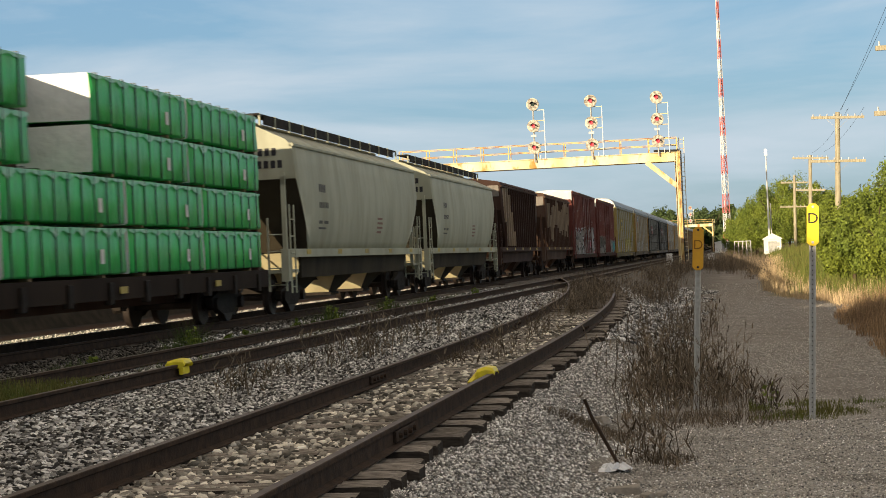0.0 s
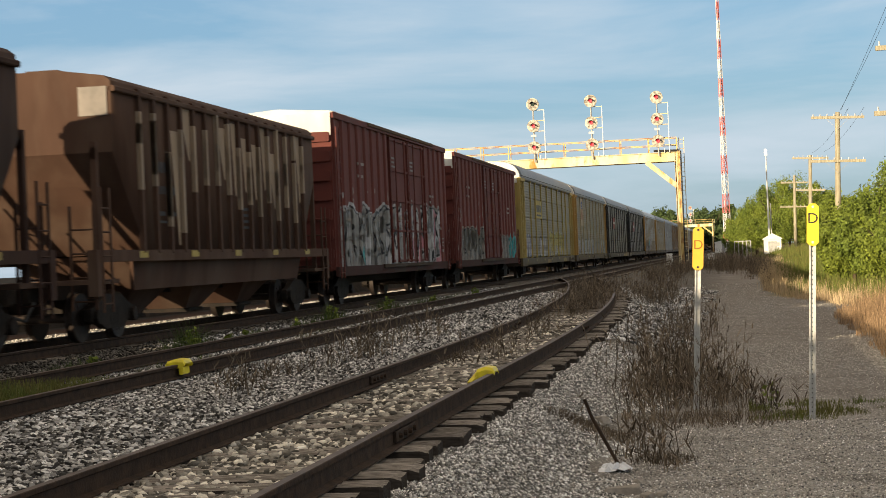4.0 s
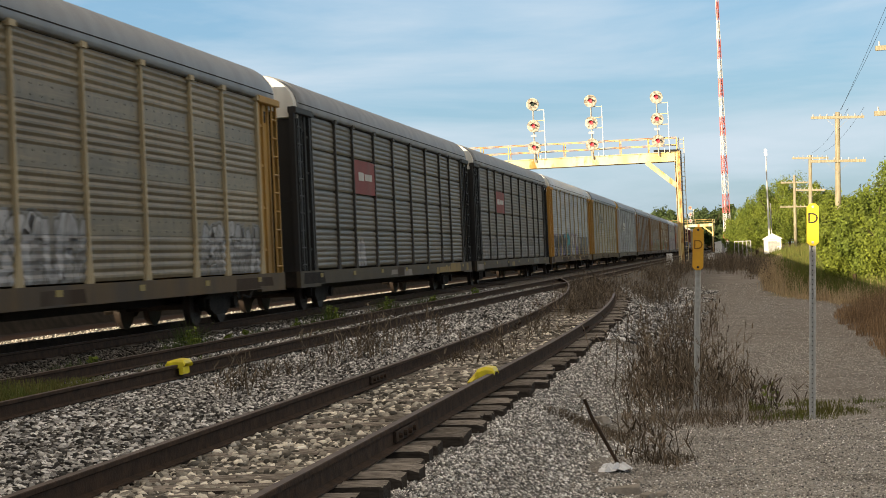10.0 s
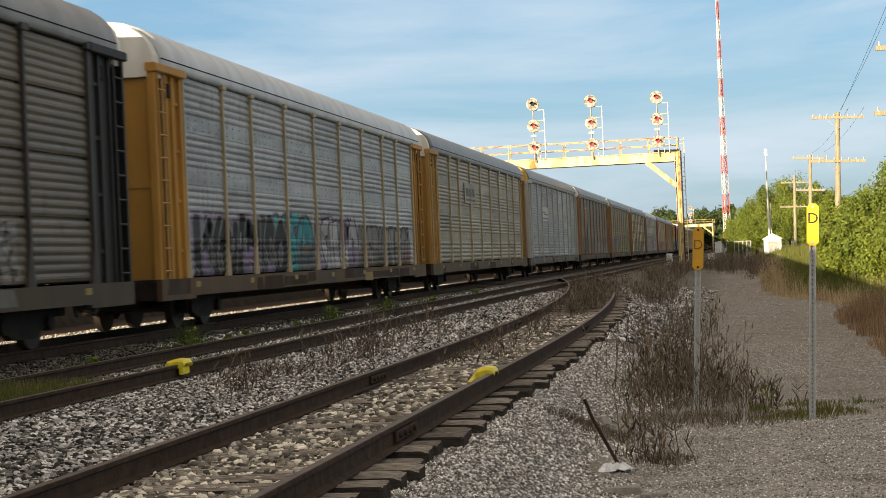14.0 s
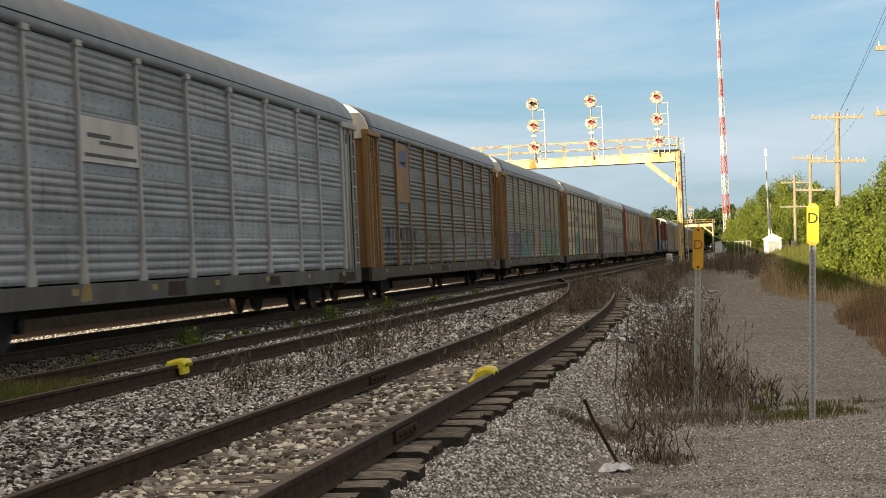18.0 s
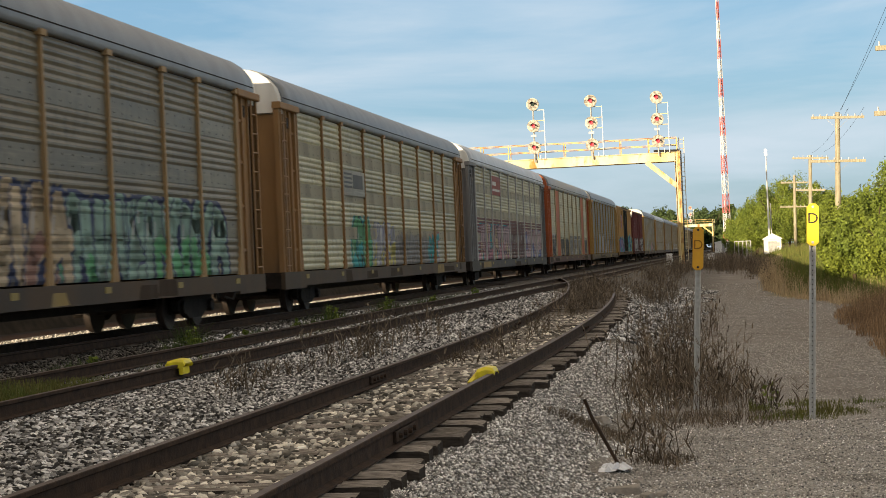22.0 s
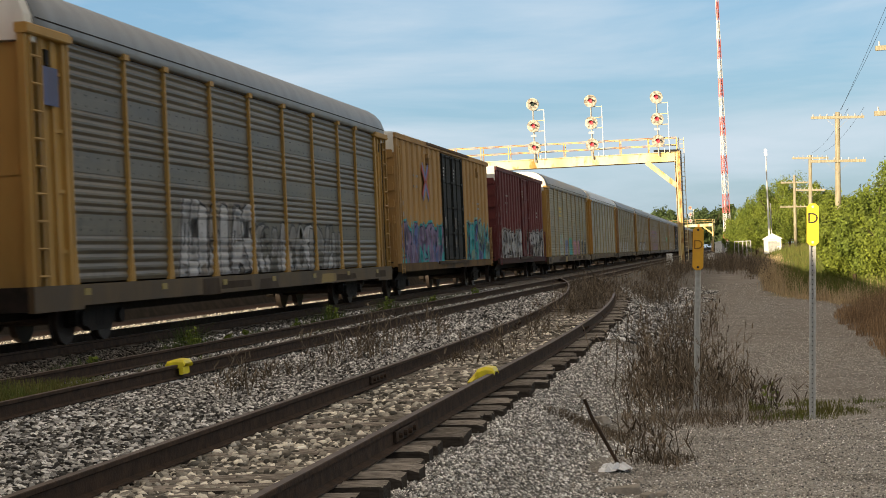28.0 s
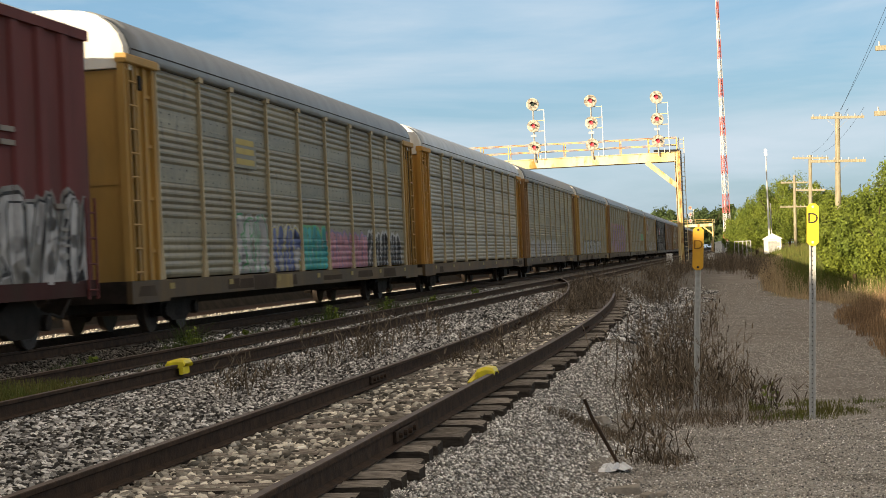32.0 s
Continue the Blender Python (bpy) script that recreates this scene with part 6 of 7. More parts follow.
def boxcar(L, c_side, c_door, c_end, c_top, label, doors, tags, ribs=0.98, door_w=3.0, top=5.0):
    root = thing("boxcar", label=label, category="railway car", group="boxcars of the freight train")
    H = L / 2
    zb = 1.02
    c_sill = paint("sill_" + c_side.name, tuple(0.35 * v + 0.012 for v in RAW[c_side.name]), 0.8, dirt=0.8, dc=(0.04, 0.032, 0.026))
    part("underframe", Shape().box(-0.3, 0.3, -H, H, 0.55, 1.0).box(-1.3, 1.3, -H + 0.05, H - 0.05, 0.9, 1.0), m_black, root)
    part("body", Shape().box(-1.42, 1.42, -H, H, zb - 0.05, top - 0.02), c_side, root)
    for sx in (-1, 1):
        part("side_sill", Shape().box(min(sx * 1.40, sx * 1.49), max(sx * 1.40, sx * 1.49), -H, H, zb - 0.22, zb + 0.04), c_sill, root, "grimy side sill")
        part("top_chord", Shape().box(min(sx * 1.41, sx * 1.50), max(sx * 1.41, sx * 1.50), -H, H, top - 0.16, top), c_side, root)
        y = -H + 0.18
        me = cached(("rib", c_side.name, top), lambda: Shape().sweep([(-0.02, zb), (0.058, zb), (0.058, top - 0.16), (-0.02, top - 0.16)], [-0.20, -0.13, 0.13, 0.20], lambda yy: (0.0 if abs(yy) < 0.16 else -0.05, 0)).mesh("side_rib", c_side))
        spans = sorted((d - door_w / 2, d + door_w / 2) for d in doors)
        part("door_track", Shape().box(min(sx * 1.47, sx * 1.535), max(sx * 1.47, sx * 1.535), spans[0][0] - 3.2, spans[-1][1] + 1.6, top - 0.09, top + 0.01, 0.01), track_rust, root, "rusty overhanging door track")
        part("door_sill", Shape().box(min(sx * 1.47, sx * 1.54), max(sx * 1.47, sx * 1.54), spans[0][0] - 1.6, spans[-1][1] + 0.6, zb - 0.06, zb + 0.05, 0.01), rust_dark, root, "dark lower door track")
        while y < H - 0.3:
            if not any(a - 0.28 < y + 0.1 < b + 0.28 for a, b in spans):
                part("side_rib", me, None, root, at=pose(sx * 1.42, y + 0.1, 0, 0, 0, 0 if sx > 0 else 180))
            y += ribs
        for d in doors:
            dr = part("door", Shape().box(min(sx * 1.40, sx * 1.44), max(sx * 1.40, sx * 1.44), d - door_w / 2, d + door_w / 2, zb + 0.08, top - 0.2), c_door, root, "sliding door with cross ribs")
            for u in (-0.485, 0.485):
                part("door_stile", Shape().box(min(sx * 1.43, sx * 1.50), max(sx * 1.43, sx * 1.50), d + u * door_w - 0.045, d + u * door_w + 0.045, zb + 0.08, top - 0.2, 0.008), c_door, dr)
            for k in range(5):
                z = zb + 0.09 + k * (top - zb - 0.4) / 4.0
                part("door_rib", Shape().box(min(sx * 1.43, sx * 1.485), max(sx * 1.43, sx * 1.485), d - door_w / 2, d + door_w / 2, z, z + 0.08, 0.008), c_door, dr)
            for u in (-0.3, 0.3):
                part("lock_rod", Shape().rod((sx * 1.51, d + u * door_w * 0.8, zb + 0.1), (sx * 1.51, d + u * door_w * 0.8, top - 0.25), 0.022, 6), c_door, dr)
                part("lock_handle", Shape().box(min(sx * 1.5, sx * 1.54), max(sx * 1.5, sx * 1.54), d + u * door_w * 0.8, d + u * door_w * 0.8 + 0.3, 2.35, 2.4), c_door, dr)
                if sx > 0 and u < 0 and c_door is not c_side:
                    for k, zz in enumerate((1.55, 2.25)):
                        part("stencil_bar", Shape().box(1.444, 1.446, d - (0.36 - 0.06 * k) * door_w, d - (0.27 - 0.06 * k) * door_w, zz, zz + 0.42), S_DUST, dr, "pale paper notice")
                    for k in range(4):
                        part("stencil_bar", Shape().box(1.444, 1.446, d + (u - 0.12) * door_w, d + (u - 0.12 + 0.2 - 0.02 * k) * door_w, top - 0.75 - 0.13 * k, top - 0.68 - 0.13 * k), S_WHITE, dr, "white stencilled line")
    for sy in (-1, 1):
        z = zb + 0.25
        while z < top - 0.5:
            part("end_rib", Shape().box(-1.38, 1.38, -0.05, 0.05, z, z + 0.26, 0.03), c_end, root, at=pose(0, sy * (H + 0.03), 0))
            z += 0.52
        part("end_top", Shape().box(-1.42, 1.42, -0.02, 0.02, top - 0.62, top - 0.02), c_top, root, "pale end panel under the roof", at=pose(0, sy * (H + 0.02), 0))
        for sx in (-1, 1):
            part("ladder", ladder(0.4, 0.75, top - 0.4 if sy * sx < 0 else 2.4, 0.42, 0.016), c_side, root, at=pose(sx * 1.53, sy * (H - 0.3), 0, 0, 0, 90))
            part("end_ladder", ladder(0.4, 0.95, 2.6, 0.42, 0.016), c_side, root, at=pose(sx * 1.1, sy * (H + 0.14), 0))
        part("crossover_step", Shape().box(-1.3, 1.3, -0.12, 0.12, 1.08, 1.12), m_black, root, at=pose(0, sy * (H + 0.18), 0))
        bogie(root, sy * (H - 2.2))
        coupler(root, sy * H, sy)
    rp = [(1.50, top - 0.02), (1.48, top + 0.02), (0.0, top + 0.13), (-1.48, top + 0.02), (-1.50, top - 0.02)]
    part("roof", Shape().sweep(rp, [-H, H]), c_top, root, "low ridged roof")
    for k in range(int(L / 1.25)):
        yy = -H + 0.5 + k * 1.25
        part("roof_rib", cached(("rrib", c_side.name, top), lambda: Shape().sweep([(x * 0.99, z + 0.014) for x, z in rp], [-0.05, 0.05]).mesh("roof_rib", c_side)), None, root, at=pose(0, yy, 0))
    r = random.Random(label)
    for yy, zz, w in ((-H + 3.0, 3.9, 1.5), (-H + 3.0, 3.55, 1.2), (H - 3.6, 3.3, 1.4), (H - 3.6, 3.1, 1.0), (H - 1.6, 2.2, 0.8), (-H + 1.4, 2.3, 0.7)):
        part("stencil_bar", Shape().box(1.452, 1.470, yy, yy + w * 0.55, zz, zz + 0.08), S_DUST, root, "faded pale stencilled line")
    for d in doors:
        if c_door is c_side:
            for k, (u, w) in enumerate(((-0.34, 0.5), (-0.34, 0.42), (-0.34, 0.62), (-0.34, 0.36))):
                part("stencil_bar", Shape().box(1.444, 1.447, d + u * door_w, d + u * door_w + w, top - 0.86 - 0.13 * k, top - 0.80 - 0.13 * k), S_PALE, root, "pale stencilled line")
    for yy, zz, w, hh in ((-H + 0.62, 2.9, 0.5, 0.16), (-H + 0.62, 2.55, 0.62, 0.16), (H - 1.45, 1.85, 0.5, 0.05), (H - 1.45, 1.72, 0.44, 0.05), (H - 1.45, 1.6, 0.5, 0.05), (H - 1.45, 1.4, 0.4, 0.1)):
        part("stencil_bar", Shape().box(1.486, 1.489, yy, yy + w * 0.6, zz, zz + hh), S_PALE, root, "pale stencilled line")
    # scraped and spattered pale paint
    for _ in range(22):
        yy, zz, hh = r.uniform(-H + 0.5, H - 0.5), r.uniform(1.3, 3.3), r.uniform(0.06, 0.35)
        rib = round((yy + H - 0.28) / 0.98) * 0.98 - H + 0.28
        if any(a - 0.3 < rib < b + 0.3 for a, b in ((d - door_w / 2, d + door_w / 2) for d in doors)):
            continue
        part("paint_scrape", Shape().add([(1.4792, rib - 0.1, zz), (1.4792, rib - 0.1 + r.uniform(0.05, 0.16), zz + 0.02), (1.4792, rib - 0.02, zz + hh), (1.4792, rib - 0.09, zz + 0.8 * hh)], [(0, 1, 2, 3)]), S_DUST, root, "pale scrape on a rib")
    for y0, y1, z0, z1, cols, seed in tags:
        graffiti(root, 0, rib_strips(H, -H + y0 - 0.3, -H + y1 + 0.3), -H + y0, -H + y1, z0 + 0.12, z1, cols, seed)
    return root


maroon = P("box_maroon", (0.135, 0.035, 0.027), 0.7, dirt=0.45, dc=(0.09, 0.032, 0.026))
maroon2 = P("box_dark_maroon", (0.13, 0.031, 0.030), 0.7, dirt=0.3, dc=(0.06, 0.03, 0.025))
door_black = P("door_black", (0.013, 0.013, 0.012), 0.7, dirt=0.2, dc=(0.035, 0.033, 0.03))
ochre = P("box_ochre", (0.40, 0.235, 0.085), 0.7, dirt=0.45, dc=(0.2, 0.12, 0.06))
b1 = boxcar(18.2, maroon, maroon, maroon, cap_white, "maroon ribbed boxcar with white and teal graffiti", (0.0, 3.1), [(0.5, 8.5, 0.95, 2.6, (S_PALE, K, T, W), 41), (9, 16.4, 0.85, 2.75, (W, K, PK, W, S_PALE), 42)], top=5.18)
b2 = boxcar(18.8, maroon, maroon, maroon, cap_white, "maroon ribbed boxcar with pale graffiti along its base", (-0.4, 2.0), [(1.2, 7.2, 0.95, 2.2, (S_FADED, K, S_PALE, S_DUST), 43), (12.8, 15.2, 1.0, 2.0, (S_PALE, S_FADED, S_DUST), 44), (15.2, 17.8, 1.0, 2.1, (T, T), 45)], top=5.18, door_w=2.4)
b3 = boxcar(20.8, ochre, door_black, ochre, cap_white, "ochre ribbed boxcar with black doors and blue graffiti", (-0.45, 1.87), [(0.6, 8.4, 0.8, 2.25, (S_LILAC, S_NAVY, BL, T), 46), (14.0, 20.2, 0.8, 2.5, (T, S_NAVY, BL, T, MI), 47)], top=5.18, door_w=2.3)
# a sprayed cross: blue chevrons above and below, red ones at the sides
for su in (-1, 1):
    for sv in (-1, 1):
        for m_x, du, dv in ((S_BLUE, 0.0, 0.10), (S_RED_V, 0.10, 0.0)):
            part("painted_cross", Shape().beam((1.486, -5.22 + su * du, 3.80 + sv * dv), (1.486, -5.22 + su * (du + 0.56), 3.80 + sv * (dv + 0.50)), 0.012, 0.19), m_x, b3, "sprayed crossing stroke")
for y_p in (-4.72, 6.88):
    part("door_stop", Shape().box(1.42, 1.56, y_p - 0.22, y_p + 0.22, 4.62, 4.78, 0.02).box(1.42, 1.54, y_p + 0.02, y_p + 0.2, 4.4, 4.64, 0.02), ochre, b3)
b4 = boxcar(18.9, maroon2, maroon2, maroon2, cap_white, "dark maroon ribbed boxcar with white outlined graffiti", (1.05,), [(1.0, 8.6, 0.8, 2.3, (W, K, S_PALE, S_DUST), 48), (10.9, 18.2, 0.8, 2.3, (W, K, S_UMBER, S_PALE), 49)], top=5.15)
add_car(b1, -40.4, 18.2), add_car(b2, -20.2, 18.8), add_car(b3, 380.8, 20.8), add_car(b4, 404.15, 18.9)


def hopper(L, c, c_bay, label, ribbed, curved, top=4.67):
    root = thing("covered_hopper", label=label, category="railway car", group="covered hoppers of the freight train")
    H = L / 2
    zb = 1.49
    bl = H - 0.9 if curved else H - 1.2
    if curved:
        half = [(1.36, zb), (1.43, zb + 0.25), (1.49, zb + 0.55), (1.53, zb + 0.95), (1.545, zb + 1.35), (1.535, zb + 1.75), (1.50, zb + 2.1), (1.46, top - 0.64), (1.30, top - 0.47), (0.6, top - 0.13), (0.35, top - 0.06)]
    else:
        half = [(1.42, zb), (1.42, top - 0.25), (1.30, top - 0.16), (0.5, top - 0.04)]
    prof = half + [(-x, z) for x, z in half[::-1]]

    def side_at(z):
        for (xa, za), (xb, zb_) in zip(half, half[1:]):
            if za <= z <= zb_:
                return xa + (xb - xa) * (z - za) / (zb_ - za)
        return half[0][0]
    # the body narrows to slope sheets below the ends
    s = Shape()
    k = len(prof)
    rings = [(-bl, 1.75), (-bl + 0.45, 1.2), (-bl + 0.95, 0.65), (-bl + 1.6, 0.0), (bl - 1.6, 0.0), (bl - 0.95, 0.65), (bl - 0.45, 1.2), (bl, 1.75)]
    for y, cut in rings:
        s.v += [(x if z >= zb + cut else math.copysign(side_at(zb + cut), x), y, max(z, zb + cut)) for x, z in prof]
    for i in range(len(rings) - 1):
        s.f += [(i * k + j, i * k + (j + 1) % k, (i + 1) * k + (j + 1) % k, (i + 1) * k + j) for j in range(k)]
    s.f += [tuple(range(k)), tuple(range((len(rings) - 1) * k, len(rings) * k))]
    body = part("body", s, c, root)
    # undersides of the body take the dark bay colour as painted shade
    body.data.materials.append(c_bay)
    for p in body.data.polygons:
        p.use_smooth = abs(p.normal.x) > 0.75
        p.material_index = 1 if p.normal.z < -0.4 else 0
    for sx in (-1, 1):
        part("side_sill", Shape().box(min(sx * 1.30, sx * 1.48), max(sx * 1.30, sx * 1.48), -H + 0.3, H - 0.3, zb - 0.14, zb + 0.06), c, root)
        part("roof_edge", Shape().box(min(sx * 1.40, sx * 1.50), max(sx * 1.40, sx * 1.50), -bl, bl, top - (0.66 if curved else 0.44), top - (0.57 if curved else 0.34), 0.02), c, root)
        if ribbed:
            me = cached(("hrib", c.name), lambda: Shape().box(-0.02, 0.075, -0.06, 0.06, zb, top - 0.3, 0.015).mesh("side_rib", c))
            n = int((2 * bl - 2.6) / 0.78)
            for i in range(n + 1):
                part("side_rib", me, None, root, at=pose(sx * 1.42, -bl + 1.3 + i * (2 * bl - 2.6) / n, 0, 0, 0, 0 if sx > 0 else 180))
        for sy in (-1, 1):
            part("end_sill_drop", Shape().box(min(sx * 1.30, sx * 1.48), max(sx * 1.30, sx * 1.48), min(sy * (H - 0.3), sy * (H - 0.1)), max(sy * (H - 0.3), sy * (H - 0.1)), 0.78, zb + 0.06), c, root)
            part("end_post", Shape().box(-0.05, 0.05, -0.06, 0.06, 0.95, zb + 1.8).box(-0.05, 0.05, -0.06, 0.06, zb + 1.6, zb + 1.9), c, root, at=pose(sx * 1.25, sy * (H - 0.75), 0))
            part("end_ladder", ladder(0.42, 0.55, 2.3, 0.40, 0.016), c, root, at=pose(sx * 1.15, sy * (H - 0.32), 0))
            part("side_ladder", ladder(0.42, 0.5, 2.6, 0.40, 0.016), c, root, at=pose(sx * 1.48, sy * (H - 0.55), 0, 0, 0, 90))
    # running boards on brackets
    for sx in (-1, 1):
        if not curved:
            continue
        part("running_board", Shape().box(min(sx * 0.45, sx * 0.8), max(sx * 0.45, sx * 0.8), -H + 0.4, H - 0.4, top + 0.10, top + 0.14), m_black, root, "dark roof running board")
        n = 12
        for i in range(n + 1):
            y = -H + 0.5 + i * (L - 1.0) / n
            part("bracket", cached(("hbr", c.name), lambda: Shape().box(-0.02, 0.03, -0.025, 0.025, -0.27, 0.03).mesh("bracket", c)), None, root, at=pose(sx * 0.8, y, top + 0.12))
        if curved:
            part("roof_coaming", Shape().box(min(sx * 0.78, sx * 0.80), max(sx * 0.78, sx * 0.80), -bl, bl, top - 0.10, top + 0.10), m_black, root)
    if not curved:
        part("number_panel", Shape().box(0.85, 1.36, -bl - 0.03, -bl - 0.01, top - 0.85, top - 0.35), S_DUST, root, "pale panel on the end")
    part("hatch_cover", Shape().box(-0.32, 0.32, -bl + 0.5, bl - 0.5, top - 0.06, top + 0.04, 0.03), c, root)
    # discharge bays
    nb = 3
    span = 2 * (bl - 1.6)
    for i in range(nb):
        yc = -span / 2 + span * (i + 0.5) / nb
        w = span / nb / 2
        h = Shape()
        h.v += [(x * 1.26, yc + y * w * 0.97, zb - 0.02) for x, y in ((-1, -1), (1, -1), (1, 1), (-1, 1))]
        h.v += [(x * 0.42, yc + y * 0.45, 0.36) for x, y in ((-1, -1), (1, -1), (1, 1), (-1, 1))]
        h.f += [(0, 1, 5, 4), (1, 2, 6, 5), (2, 3, 7, 6), (3, 0, 4, 7), (4, 5, 6, 7), (3, 2, 1, 0)]
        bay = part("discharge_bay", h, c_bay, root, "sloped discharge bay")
        # end faces of the bays carry sunlight in their colour
        bay.data.materials.append(hop_sunlit_bay if curved else c)
        # side faces keep the dark colour that holds grime and shade
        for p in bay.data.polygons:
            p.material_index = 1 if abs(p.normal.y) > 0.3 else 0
        part("outlet_gate", Shape().box(-0.5, 0.5, yc - 0.5, yc + 0.5, 0.28, 0.358, 0.02), m_black, bay)
    belly = Shape()
    for y in (-span / 2 - 0.5, span / 2 + 0.5):
        belly.v += [(1.24, y, zb - 0.02), (1.31, y, zb - 0.02), (1.23, y * 0.96, 0.84), (1.16, y * 0.96, 0.84)]
    belly.f += [(0, 1, 2, 3), (7, 6, 5, 4), (0, 4, 5, 1), (1, 5, 6, 2), (2, 6, 7, 3), (3, 7, 4, 0)]
    # near side only; its dark colour is grime with shade painted in
    part("side_skirt", belly, c_bay, root, "grimy sloped skirt above the outlets, shade in its colour")
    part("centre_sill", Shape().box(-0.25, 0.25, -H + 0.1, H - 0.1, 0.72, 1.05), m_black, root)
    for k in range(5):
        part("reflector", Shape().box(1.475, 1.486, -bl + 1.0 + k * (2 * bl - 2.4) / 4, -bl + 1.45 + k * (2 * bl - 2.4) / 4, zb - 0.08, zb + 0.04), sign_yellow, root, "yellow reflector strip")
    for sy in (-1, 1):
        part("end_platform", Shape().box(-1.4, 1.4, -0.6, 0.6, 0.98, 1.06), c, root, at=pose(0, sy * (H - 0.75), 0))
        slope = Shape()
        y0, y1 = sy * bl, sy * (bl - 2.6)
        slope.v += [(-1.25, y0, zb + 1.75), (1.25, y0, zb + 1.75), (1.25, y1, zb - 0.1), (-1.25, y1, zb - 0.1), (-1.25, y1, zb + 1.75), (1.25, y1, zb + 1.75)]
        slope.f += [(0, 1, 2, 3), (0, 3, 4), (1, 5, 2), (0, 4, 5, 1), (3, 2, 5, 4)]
        # dark colour here paints the shade in the end recess
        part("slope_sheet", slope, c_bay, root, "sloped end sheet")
        for row, (n_b, x_b) in enumerate(((3, 0.62), (6, 0.25))):
            for j in range(n_b if curved else 0):
                part("end_stencil", Shape().box(x_b + 0.17 * j, x_b + 0.17 * j + 0.11, -0.004, 0.004, top - 0.86 - 0.3 * row, top - 0.68 - 0.3 * row), S_BLACK, root, "dark stencilled line", at=pose(0, sy * (bl + 0.008), 0))
        bogie(root, sy * (H - 1.9))
        coupler(root, sy * (H - 0.1), sy)
    for k, (yy, zz, w, hh) in enumerate(((-bl + 2.3, 2.98, 0.75, 0.2), (-bl + 2.3, 2.58, 1.05, 0.15), (-bl + 2.3, 2.18, 0.4, 0.08), (-bl + 2.85, 2.18, 0.5, 0.08), (-bl + 2.3, 2.04, 0.8, 0.05), (bl - 6.6, 2.38, 0.7, 0.06), (bl - 6.6, 2.25, 0.8, 0.06), (bl - 6.6, 2.12, 0.8, 0.06), (bl - 6.6, 1.99, 0.6, 0.06))):
        m_ink_bar = (S_RUST if yy > 0 else S_INK) if curved else S_BLACK
        n_bar = max(1, round(w / 0.17)) if hh > 0.1 else 1
        for i in range(n_bar):
            a, b = yy + i * w / n_bar, yy + (i + 1) * w / n_bar - (0.045 if n_bar > 1 else 0)
            part("stencil_bar", Shape().add([(side_at(zz) + 0.004, a, zz), (side_at(zz) + 0.004, b, zz), (side_at(zz + hh) + 0.004, b, zz + hh), (side_at(zz + hh) + 0.004, a, zz + hh)], [(0, 1, 2, 3)]), m_ink_bar, root, "faded stencilled line")
    return root


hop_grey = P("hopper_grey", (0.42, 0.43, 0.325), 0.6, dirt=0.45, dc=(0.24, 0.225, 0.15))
# cream paint brightened to hold the sunlight on the bay ends
hop_sunlit_bay = P("hopper_bay_end_sunlit", (0.88, 0.78, 0.48), 0.6, dirt=0.1)
# grime and the shade below the body, mixed into one dark colour
hop_grime_shade = P("hopper_bay_grime_shade", (0.060, 0.050, 0.034), 0.85, dirt=0.6, dc=(0.02, 0.018, 0.016))
hop_pale = P("hopper_pale", (0.34, 0.26, 0.185), 0.7, dirt=0.4)
hop_brown = P("hopper_brown", (0.055, 0.031, 0.024), 0.8, dirt=0.3, dc=(0.11, 0.075, 0.055))
hop_streak = P("hopper_streaked", (0.085, 0.048, 0.034), 0.8, dirt=0.5, dc=(0.14, 0.10, 0.075))
add_car(hopper(18.0, hop_grey, hop_grime_shade, "cream-grey curved covered hopper with stained sides", False, True), -114.5, 18.0)
add_car(hopper(17.6, hop_grey, hop_grime_shade, "cream-grey covered hopper with dark stencils", False, True), -95.3, 17.6)
brown_car = hopper(16.9, hop_brown, hop_brown, "dark rust-brown ribbed covered hopper with a pale patch", True, False, 4.72)
patch_shape = Shape()
patch_shape.add([(1.424, -6.6, 4.3), (1.424, -4.6, 4.3), (1.424, -4.1, 3.6), (1.424, -3.75, 3.45), (1.424, -3.1, 2.6), (1.424, -2.1, 1.62), (1.424, -5.55, 1.62)], [(0, 1, 2, 3, 4, 5, 6)])
for y_p, z_a, z_t in ((-5.95, 2.7, 4.3), (-5.157, 1.62, 4.3), (-4.363, 1.62, 4.0), (-3.57, 1.62, 3.2), (-2.777, 1.62, 2.3)):
    part("pale_patch", Shape().box(1.42, 1.499, y_p - 0.064, y_p + 0.064, z_a, z_t), hop_pale, brown_car, "bare pale paint on a rib")
part("pale_patch", patch_shape, hop_pale, brown_car, "bare pale paint patch on the side")
add_car(brown_car, -76.8, 16.9)
streak_car = hopper(16.9, hop_streak, hop_streak, "brown ribbed covered hopper streaked with pale dust", True, False, 4.72)
r_streak = random.Random(12)
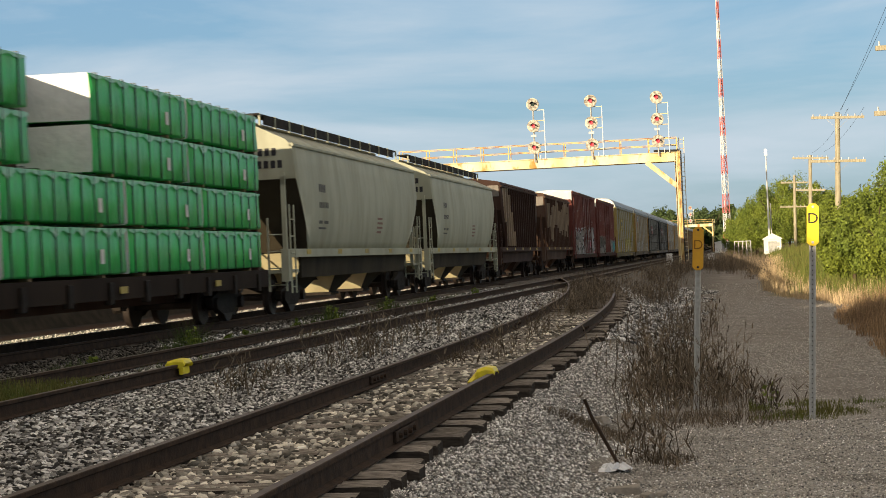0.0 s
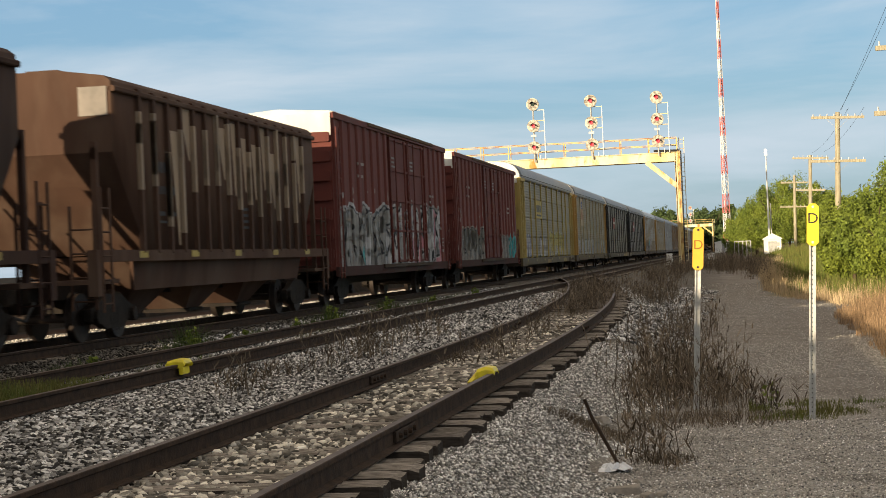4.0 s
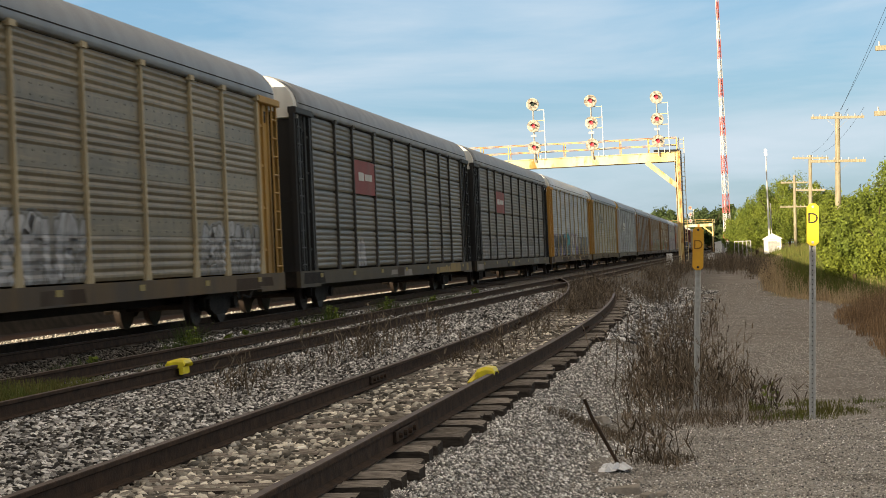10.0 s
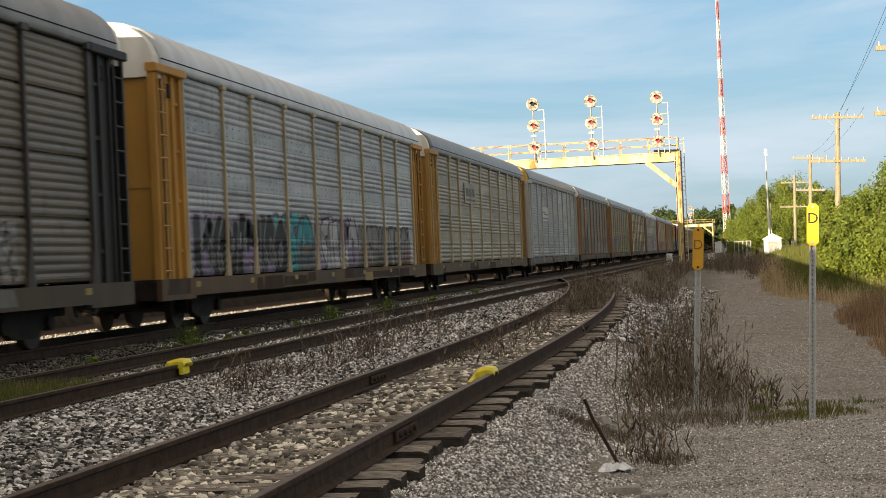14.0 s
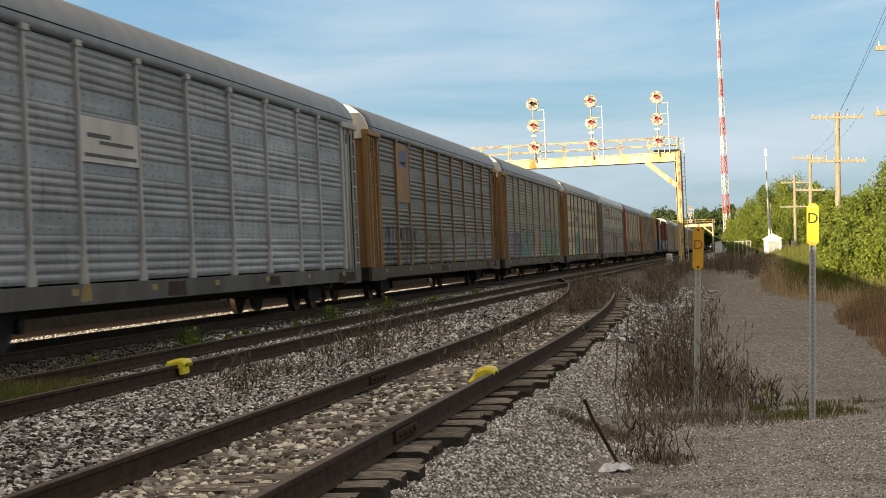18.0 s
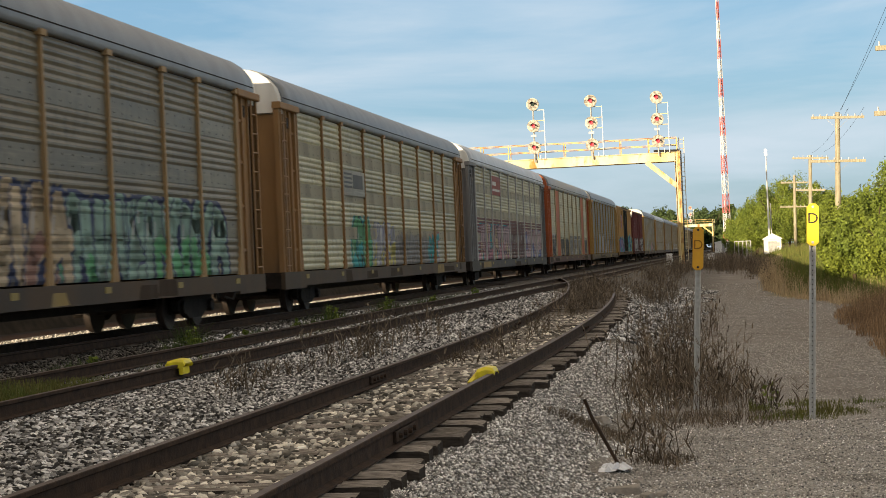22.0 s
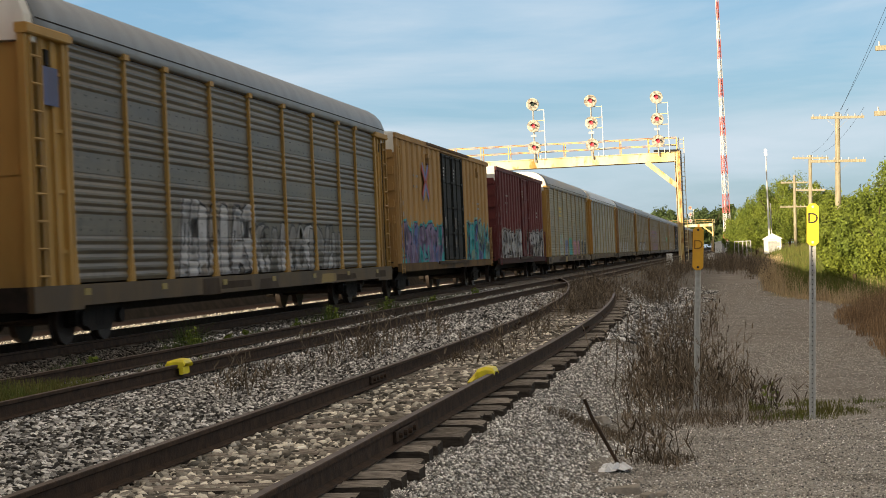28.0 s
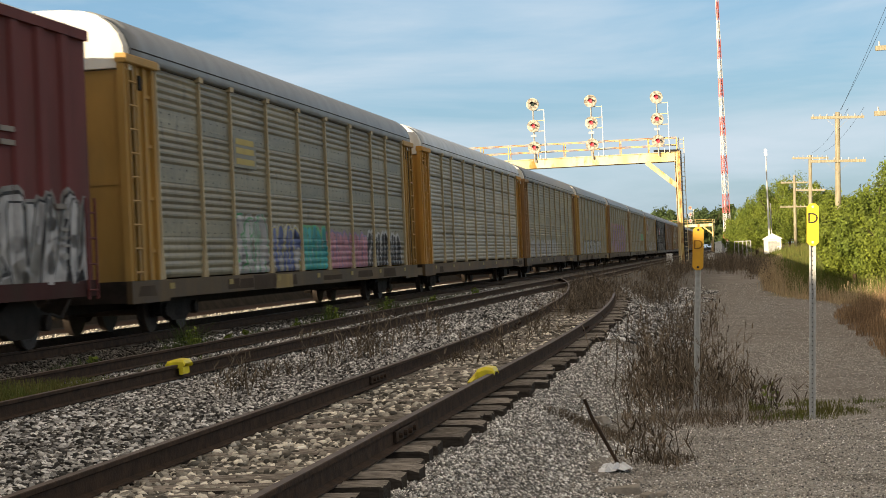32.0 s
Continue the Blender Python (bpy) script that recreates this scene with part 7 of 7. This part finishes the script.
for i in range(16):
    y_p = -5.95 + i * 11.9 / 15
    for k in range(2):
        z_p = r_streak.uniform(3.3, 4.38)
        part("pale_streak", Shape().box(1.42, 1.499, y_p - 0.064, y_p + 0.064, z_p - r_streak.uniform(0.4, 1.6), z_p), hop_pale, streak_car, "pale dust on a rib")
    y_q, w_q, z_q, d_q = y_p + 0.07, r_streak.uniform(0.35, 0.65), r_streak.uniform(3.4, 4.4), r_streak.uniform(0.9, 2.4)
    if i < 15 and r_streak.random() < 0.75:
        part("pale_streak", Shape().add([(1.4235, y_q + 0.65 - w_q, z_q), (1.4235, y_q + 0.65, z_q), (1.4235, y_q + 0.6, z_q - d_q), (1.4235, y_q + 0.5, z_q - d_q)], [(0, 1, 2, 3)]), hop_pale, streak_car, "pale run of dust down the side")
add_car(streak_car, -58.3, 16.9)


def lumber_car(label):
    root = thing("centrebeam_flatcar", label=label, category="railway car", group="lumber cars of the freight train")
    H = 12.05
    frame_m = P("flatcar_brown", (0.10, 0.05, 0.035), 0.8, dirt=0.5)
    sill_m = P("flatcar_sill", (0.026, 0.018, 0.014), 0.85, dirt=0.4, dc=(0.05, 0.035, 0.025))
    part("deck", Shape().box(-1.40, 1.40, -H, H, 0.95, 1.08).box(-0.3, 0.3, -H, H, 0.5, 0.95), frame_m, root)
    for sx in (-1, 1):
        s = Shape().box(min(sx * 1.38, sx * 1.46), max(sx * 1.38, sx * 1.46), -H, H, 0.70, 1.08)
        part("side_sill", s, sill_m, root, "soot-black side sill")
        for i in range(13):
            y = -H + 0.9 + i * (2 * H - 1.8) / 12
            part("stake_pocket", cached("stake", lambda: Shape().box(-0.05, 0.06, -0.1, 0.1, 0.62, 1.0, 0.01).mesh("stake_pocket", m_black)), None, root, at=pose(sx * 1.45, y, 0))
            if i % 3 == 1:
                part("reflector", Shape().box(sx * 1.5 - 0.065 * (sx < 0), sx * 1.5 + 0.065 * (sx > 0) - 0.05 * (sx > 0), y + 0.4, y + 0.75, 0.80, 0.92), sign_yellow, root, "yellow reflector strip")
    part("centre_beam", Shape().box(-0.05, 0.05, -H + 0.3, H - 0.3, 1.08, 4.45).box(-0.3, 0.3, -H + 0.3, H - 0.3, 4.4, 4.52), frame_m, root)
    for sy in (-1, 1):
        part("end_bulkhead", Shape().box(-1.3, 1.3, -0.06, 0.06, 1.08, 4.3), frame_m, root, at=pose(0, sy * (H - 0.2), 0))
        bogie(root, sy * (H - 2.0))
        coupler(root, sy * H, sy)
    return root


m_wrap = mat("green_wrap", (0.026, 0.52, 0.105), (0.015, 0.33, 0.06), 0.4, 0, 2.2, 5, 0.9, stretch=(1, 2.2, 0.7), dirt=(0.17, 0.60, 0.30), dirt_amt=0.45, dirt_scale=2.0)
m_wrap_pale = mat("pale_green_wrap", (0.36, 0.60, 0.44), (0.10, 0.48, 0.22), 0.4, 0, 5, 20, 0.4)
m_wrap_white = mat("white_wrap", (0.80, 0.81, 0.80), (0.66, 0.68, 0.67), 0.4, 0, 2.5, 10, 0.7)
m_strap = mat("strap_dark", (0.02, 0.05, 0.03), None, 0.5, 0, 4, 40, 0.0)
m_block = mat("lumber_spacer", (0.30, 0.22, 0.13), None, 0.85, 0, 4, 40, 0.2)


def bundle_mesh(L, h, seed):
    r = random.Random(seed)
    s = Shape()
    n = max(4, int(L / 0.45))
    prof = [(0.0, 0.02), (0.04, 0.0), (1.31, 0.0), (1.33, 0.03), (1.33, h * 0.5), (1.325, h - 0.03), (1.29, h), (0.04, h), (0.0, h - 0.02)]
    k = len(prof)
    for i in range(n + 1):
        y = -L / 2 + L * i / n
        s.v += [(x + (0.016 * r.uniform(-1, 1) if x > 1.2 else 0), y, z + 0.014 * r.uniform(-1, 1)) for x, z in prof]
    for i in range(n):
        s.f += [(i * k + j, i * k + (j + 1) % k, (i + 1) * k + (j + 1) % k, (i + 1) * k + j) for j in range(k)]
    s.f += [tuple(range(k)), tuple(range(n * k, (n + 1) * k))]
    me = s.mesh("bundle", m_wrap, True)
    me.materials.append(m_wrap_white)
    for p in me.polygons:
        if abs(p.normal.y) > 0.8:
            p.material_index = 1
            p.use_smooth = False
    return me


def frayed_strip(L, h, nb, seed):
    """Pale torn edge of the wrap, sagging between the straps."""
    r = random.Random(seed * 7 + 3)
    s = Shape()
    for i in range(nb):
        a, b = -L / 2 + i * L / nb, -L / 2 + (i + 1) * L / nb
        k = len(s.v)
        n = 7
        deep = r.uniform(0.04, 0.15)
        for j in range(n + 1):
            y = a + 0.02 + (b - a - 0.04) * j / n
            s.v += [(1.349, y, h - 0.012), (1.352, y, h - 0.025 - deep * (0.35 + 0.65 * math.sin(math.pi * j / n)) * r.uniform(0.6, 1.15))]
        s.f += [(k + 2 * j, k + 2 * j + 1, k + 2 * j + 3, k + 2 * j + 2) for j in range(n)]
    return s.mesh("pale_top_strip", m_wrap_pale)


def lumber_bundle(car, y, z, L, h, side, seed):
    """One wrapped stack lying on the car; it is pushed with the car, so it hangs under it."""
    me = cached(("bundle", L, h, seed % 3), lambda: bundle_mesh(L, h, seed % 3))
    b = part("lumber_pack", me, None, car, "green plastic-wrapped lumber bundle", at=pose(side * 0.08, y, z, 0, 0, 0 if side > 0 else 180))
    nb = int(L / 0.58)
    for i in range(nb):
        yy = -L / 2 + (i + 0.5) * L / nb
        part("wrap_band", cached(("band", h), lambda: Shape().box(1.338, 1.354, -0.014, 0.014, 0.0, h + 0.022).box(0.1, 1.354, -0.014, 0.014, h + 0.012, h + 0.024).mesh("wrap_band", m_strap)), None, b, at=pose(0, yy, 0))
    tagged(part("pale_top_strip", cached(("pts", L, h, seed % 3), lambda: frayed_strip(L, h, nb, seed)), None, b, "frayed pale strip along the top edge"), kind="stuff")
    part("label_tag", cached("ltag", lambda: Shape().box(1.346, 1.353, -0.09, 0.09, 0.08, 0.32).mesh("label_tag", m_white)), None, b, at=pose(0, L * 0.27, 0.1))
    for u in (-0.3, 0.3):
        part("spacer_block", cached("spb", lambda: Shape().box(0.05, 1.3, -0.05, 0.05, -0.06, 0.0).mesh("spacer_block", m_block)), None, b, at=pose(0, u * L, 0))
    return b


def loaded(label, front):
    car = lumber_car(label)
    seed = 0
    for side in (1, -1):
        for tier in range(4):
            z = 1.14 + tier * 0.86
            starts = [(-9.5, 4.4), (-4.9, 4.5), (0.25, 5.25), (5.2, 4.4), (9.6, 4.25)]
            if tier >= 2:
                starts = [(-9.0, 5.15), (-3.8, 5.15), (4.0, 5.15), (9.2, 5.05)]
            for y, L in starts:
                lumber_bundle(car, y, z, L, 0.79, side, seed)
                seed += 1
    add_car(car, front, 24.1)
    return car


loaded("centrebeam flatcar stacked with green-wrapped lumber bundles", -140.3)


def motions():
    """The train rolls past at a steady pace; its wheels turn."""
    for ob, front, length in TRAIN:
        rows = []
        for i in range(33):
            t = float(i)
            y = front + length / 2 - SPEED * (t - 9.0)
            rows.append((t, pose(main_x(y), y, 0.0, 0, 0, -math.degrees(SKEW))))
        walk(ob, rows)
    # a wheel turns 76 degrees each thirtieth of a second
    step = math.degrees(SPEED / 0.42 / FPS)
    for w, yy in WHEELS:
        walk(w, [(i / FPS, pose(0, yy, 0.42, -(i * step) % 360.0, 0, 0)) for i in range(32 * FPS + 1)])


motions()
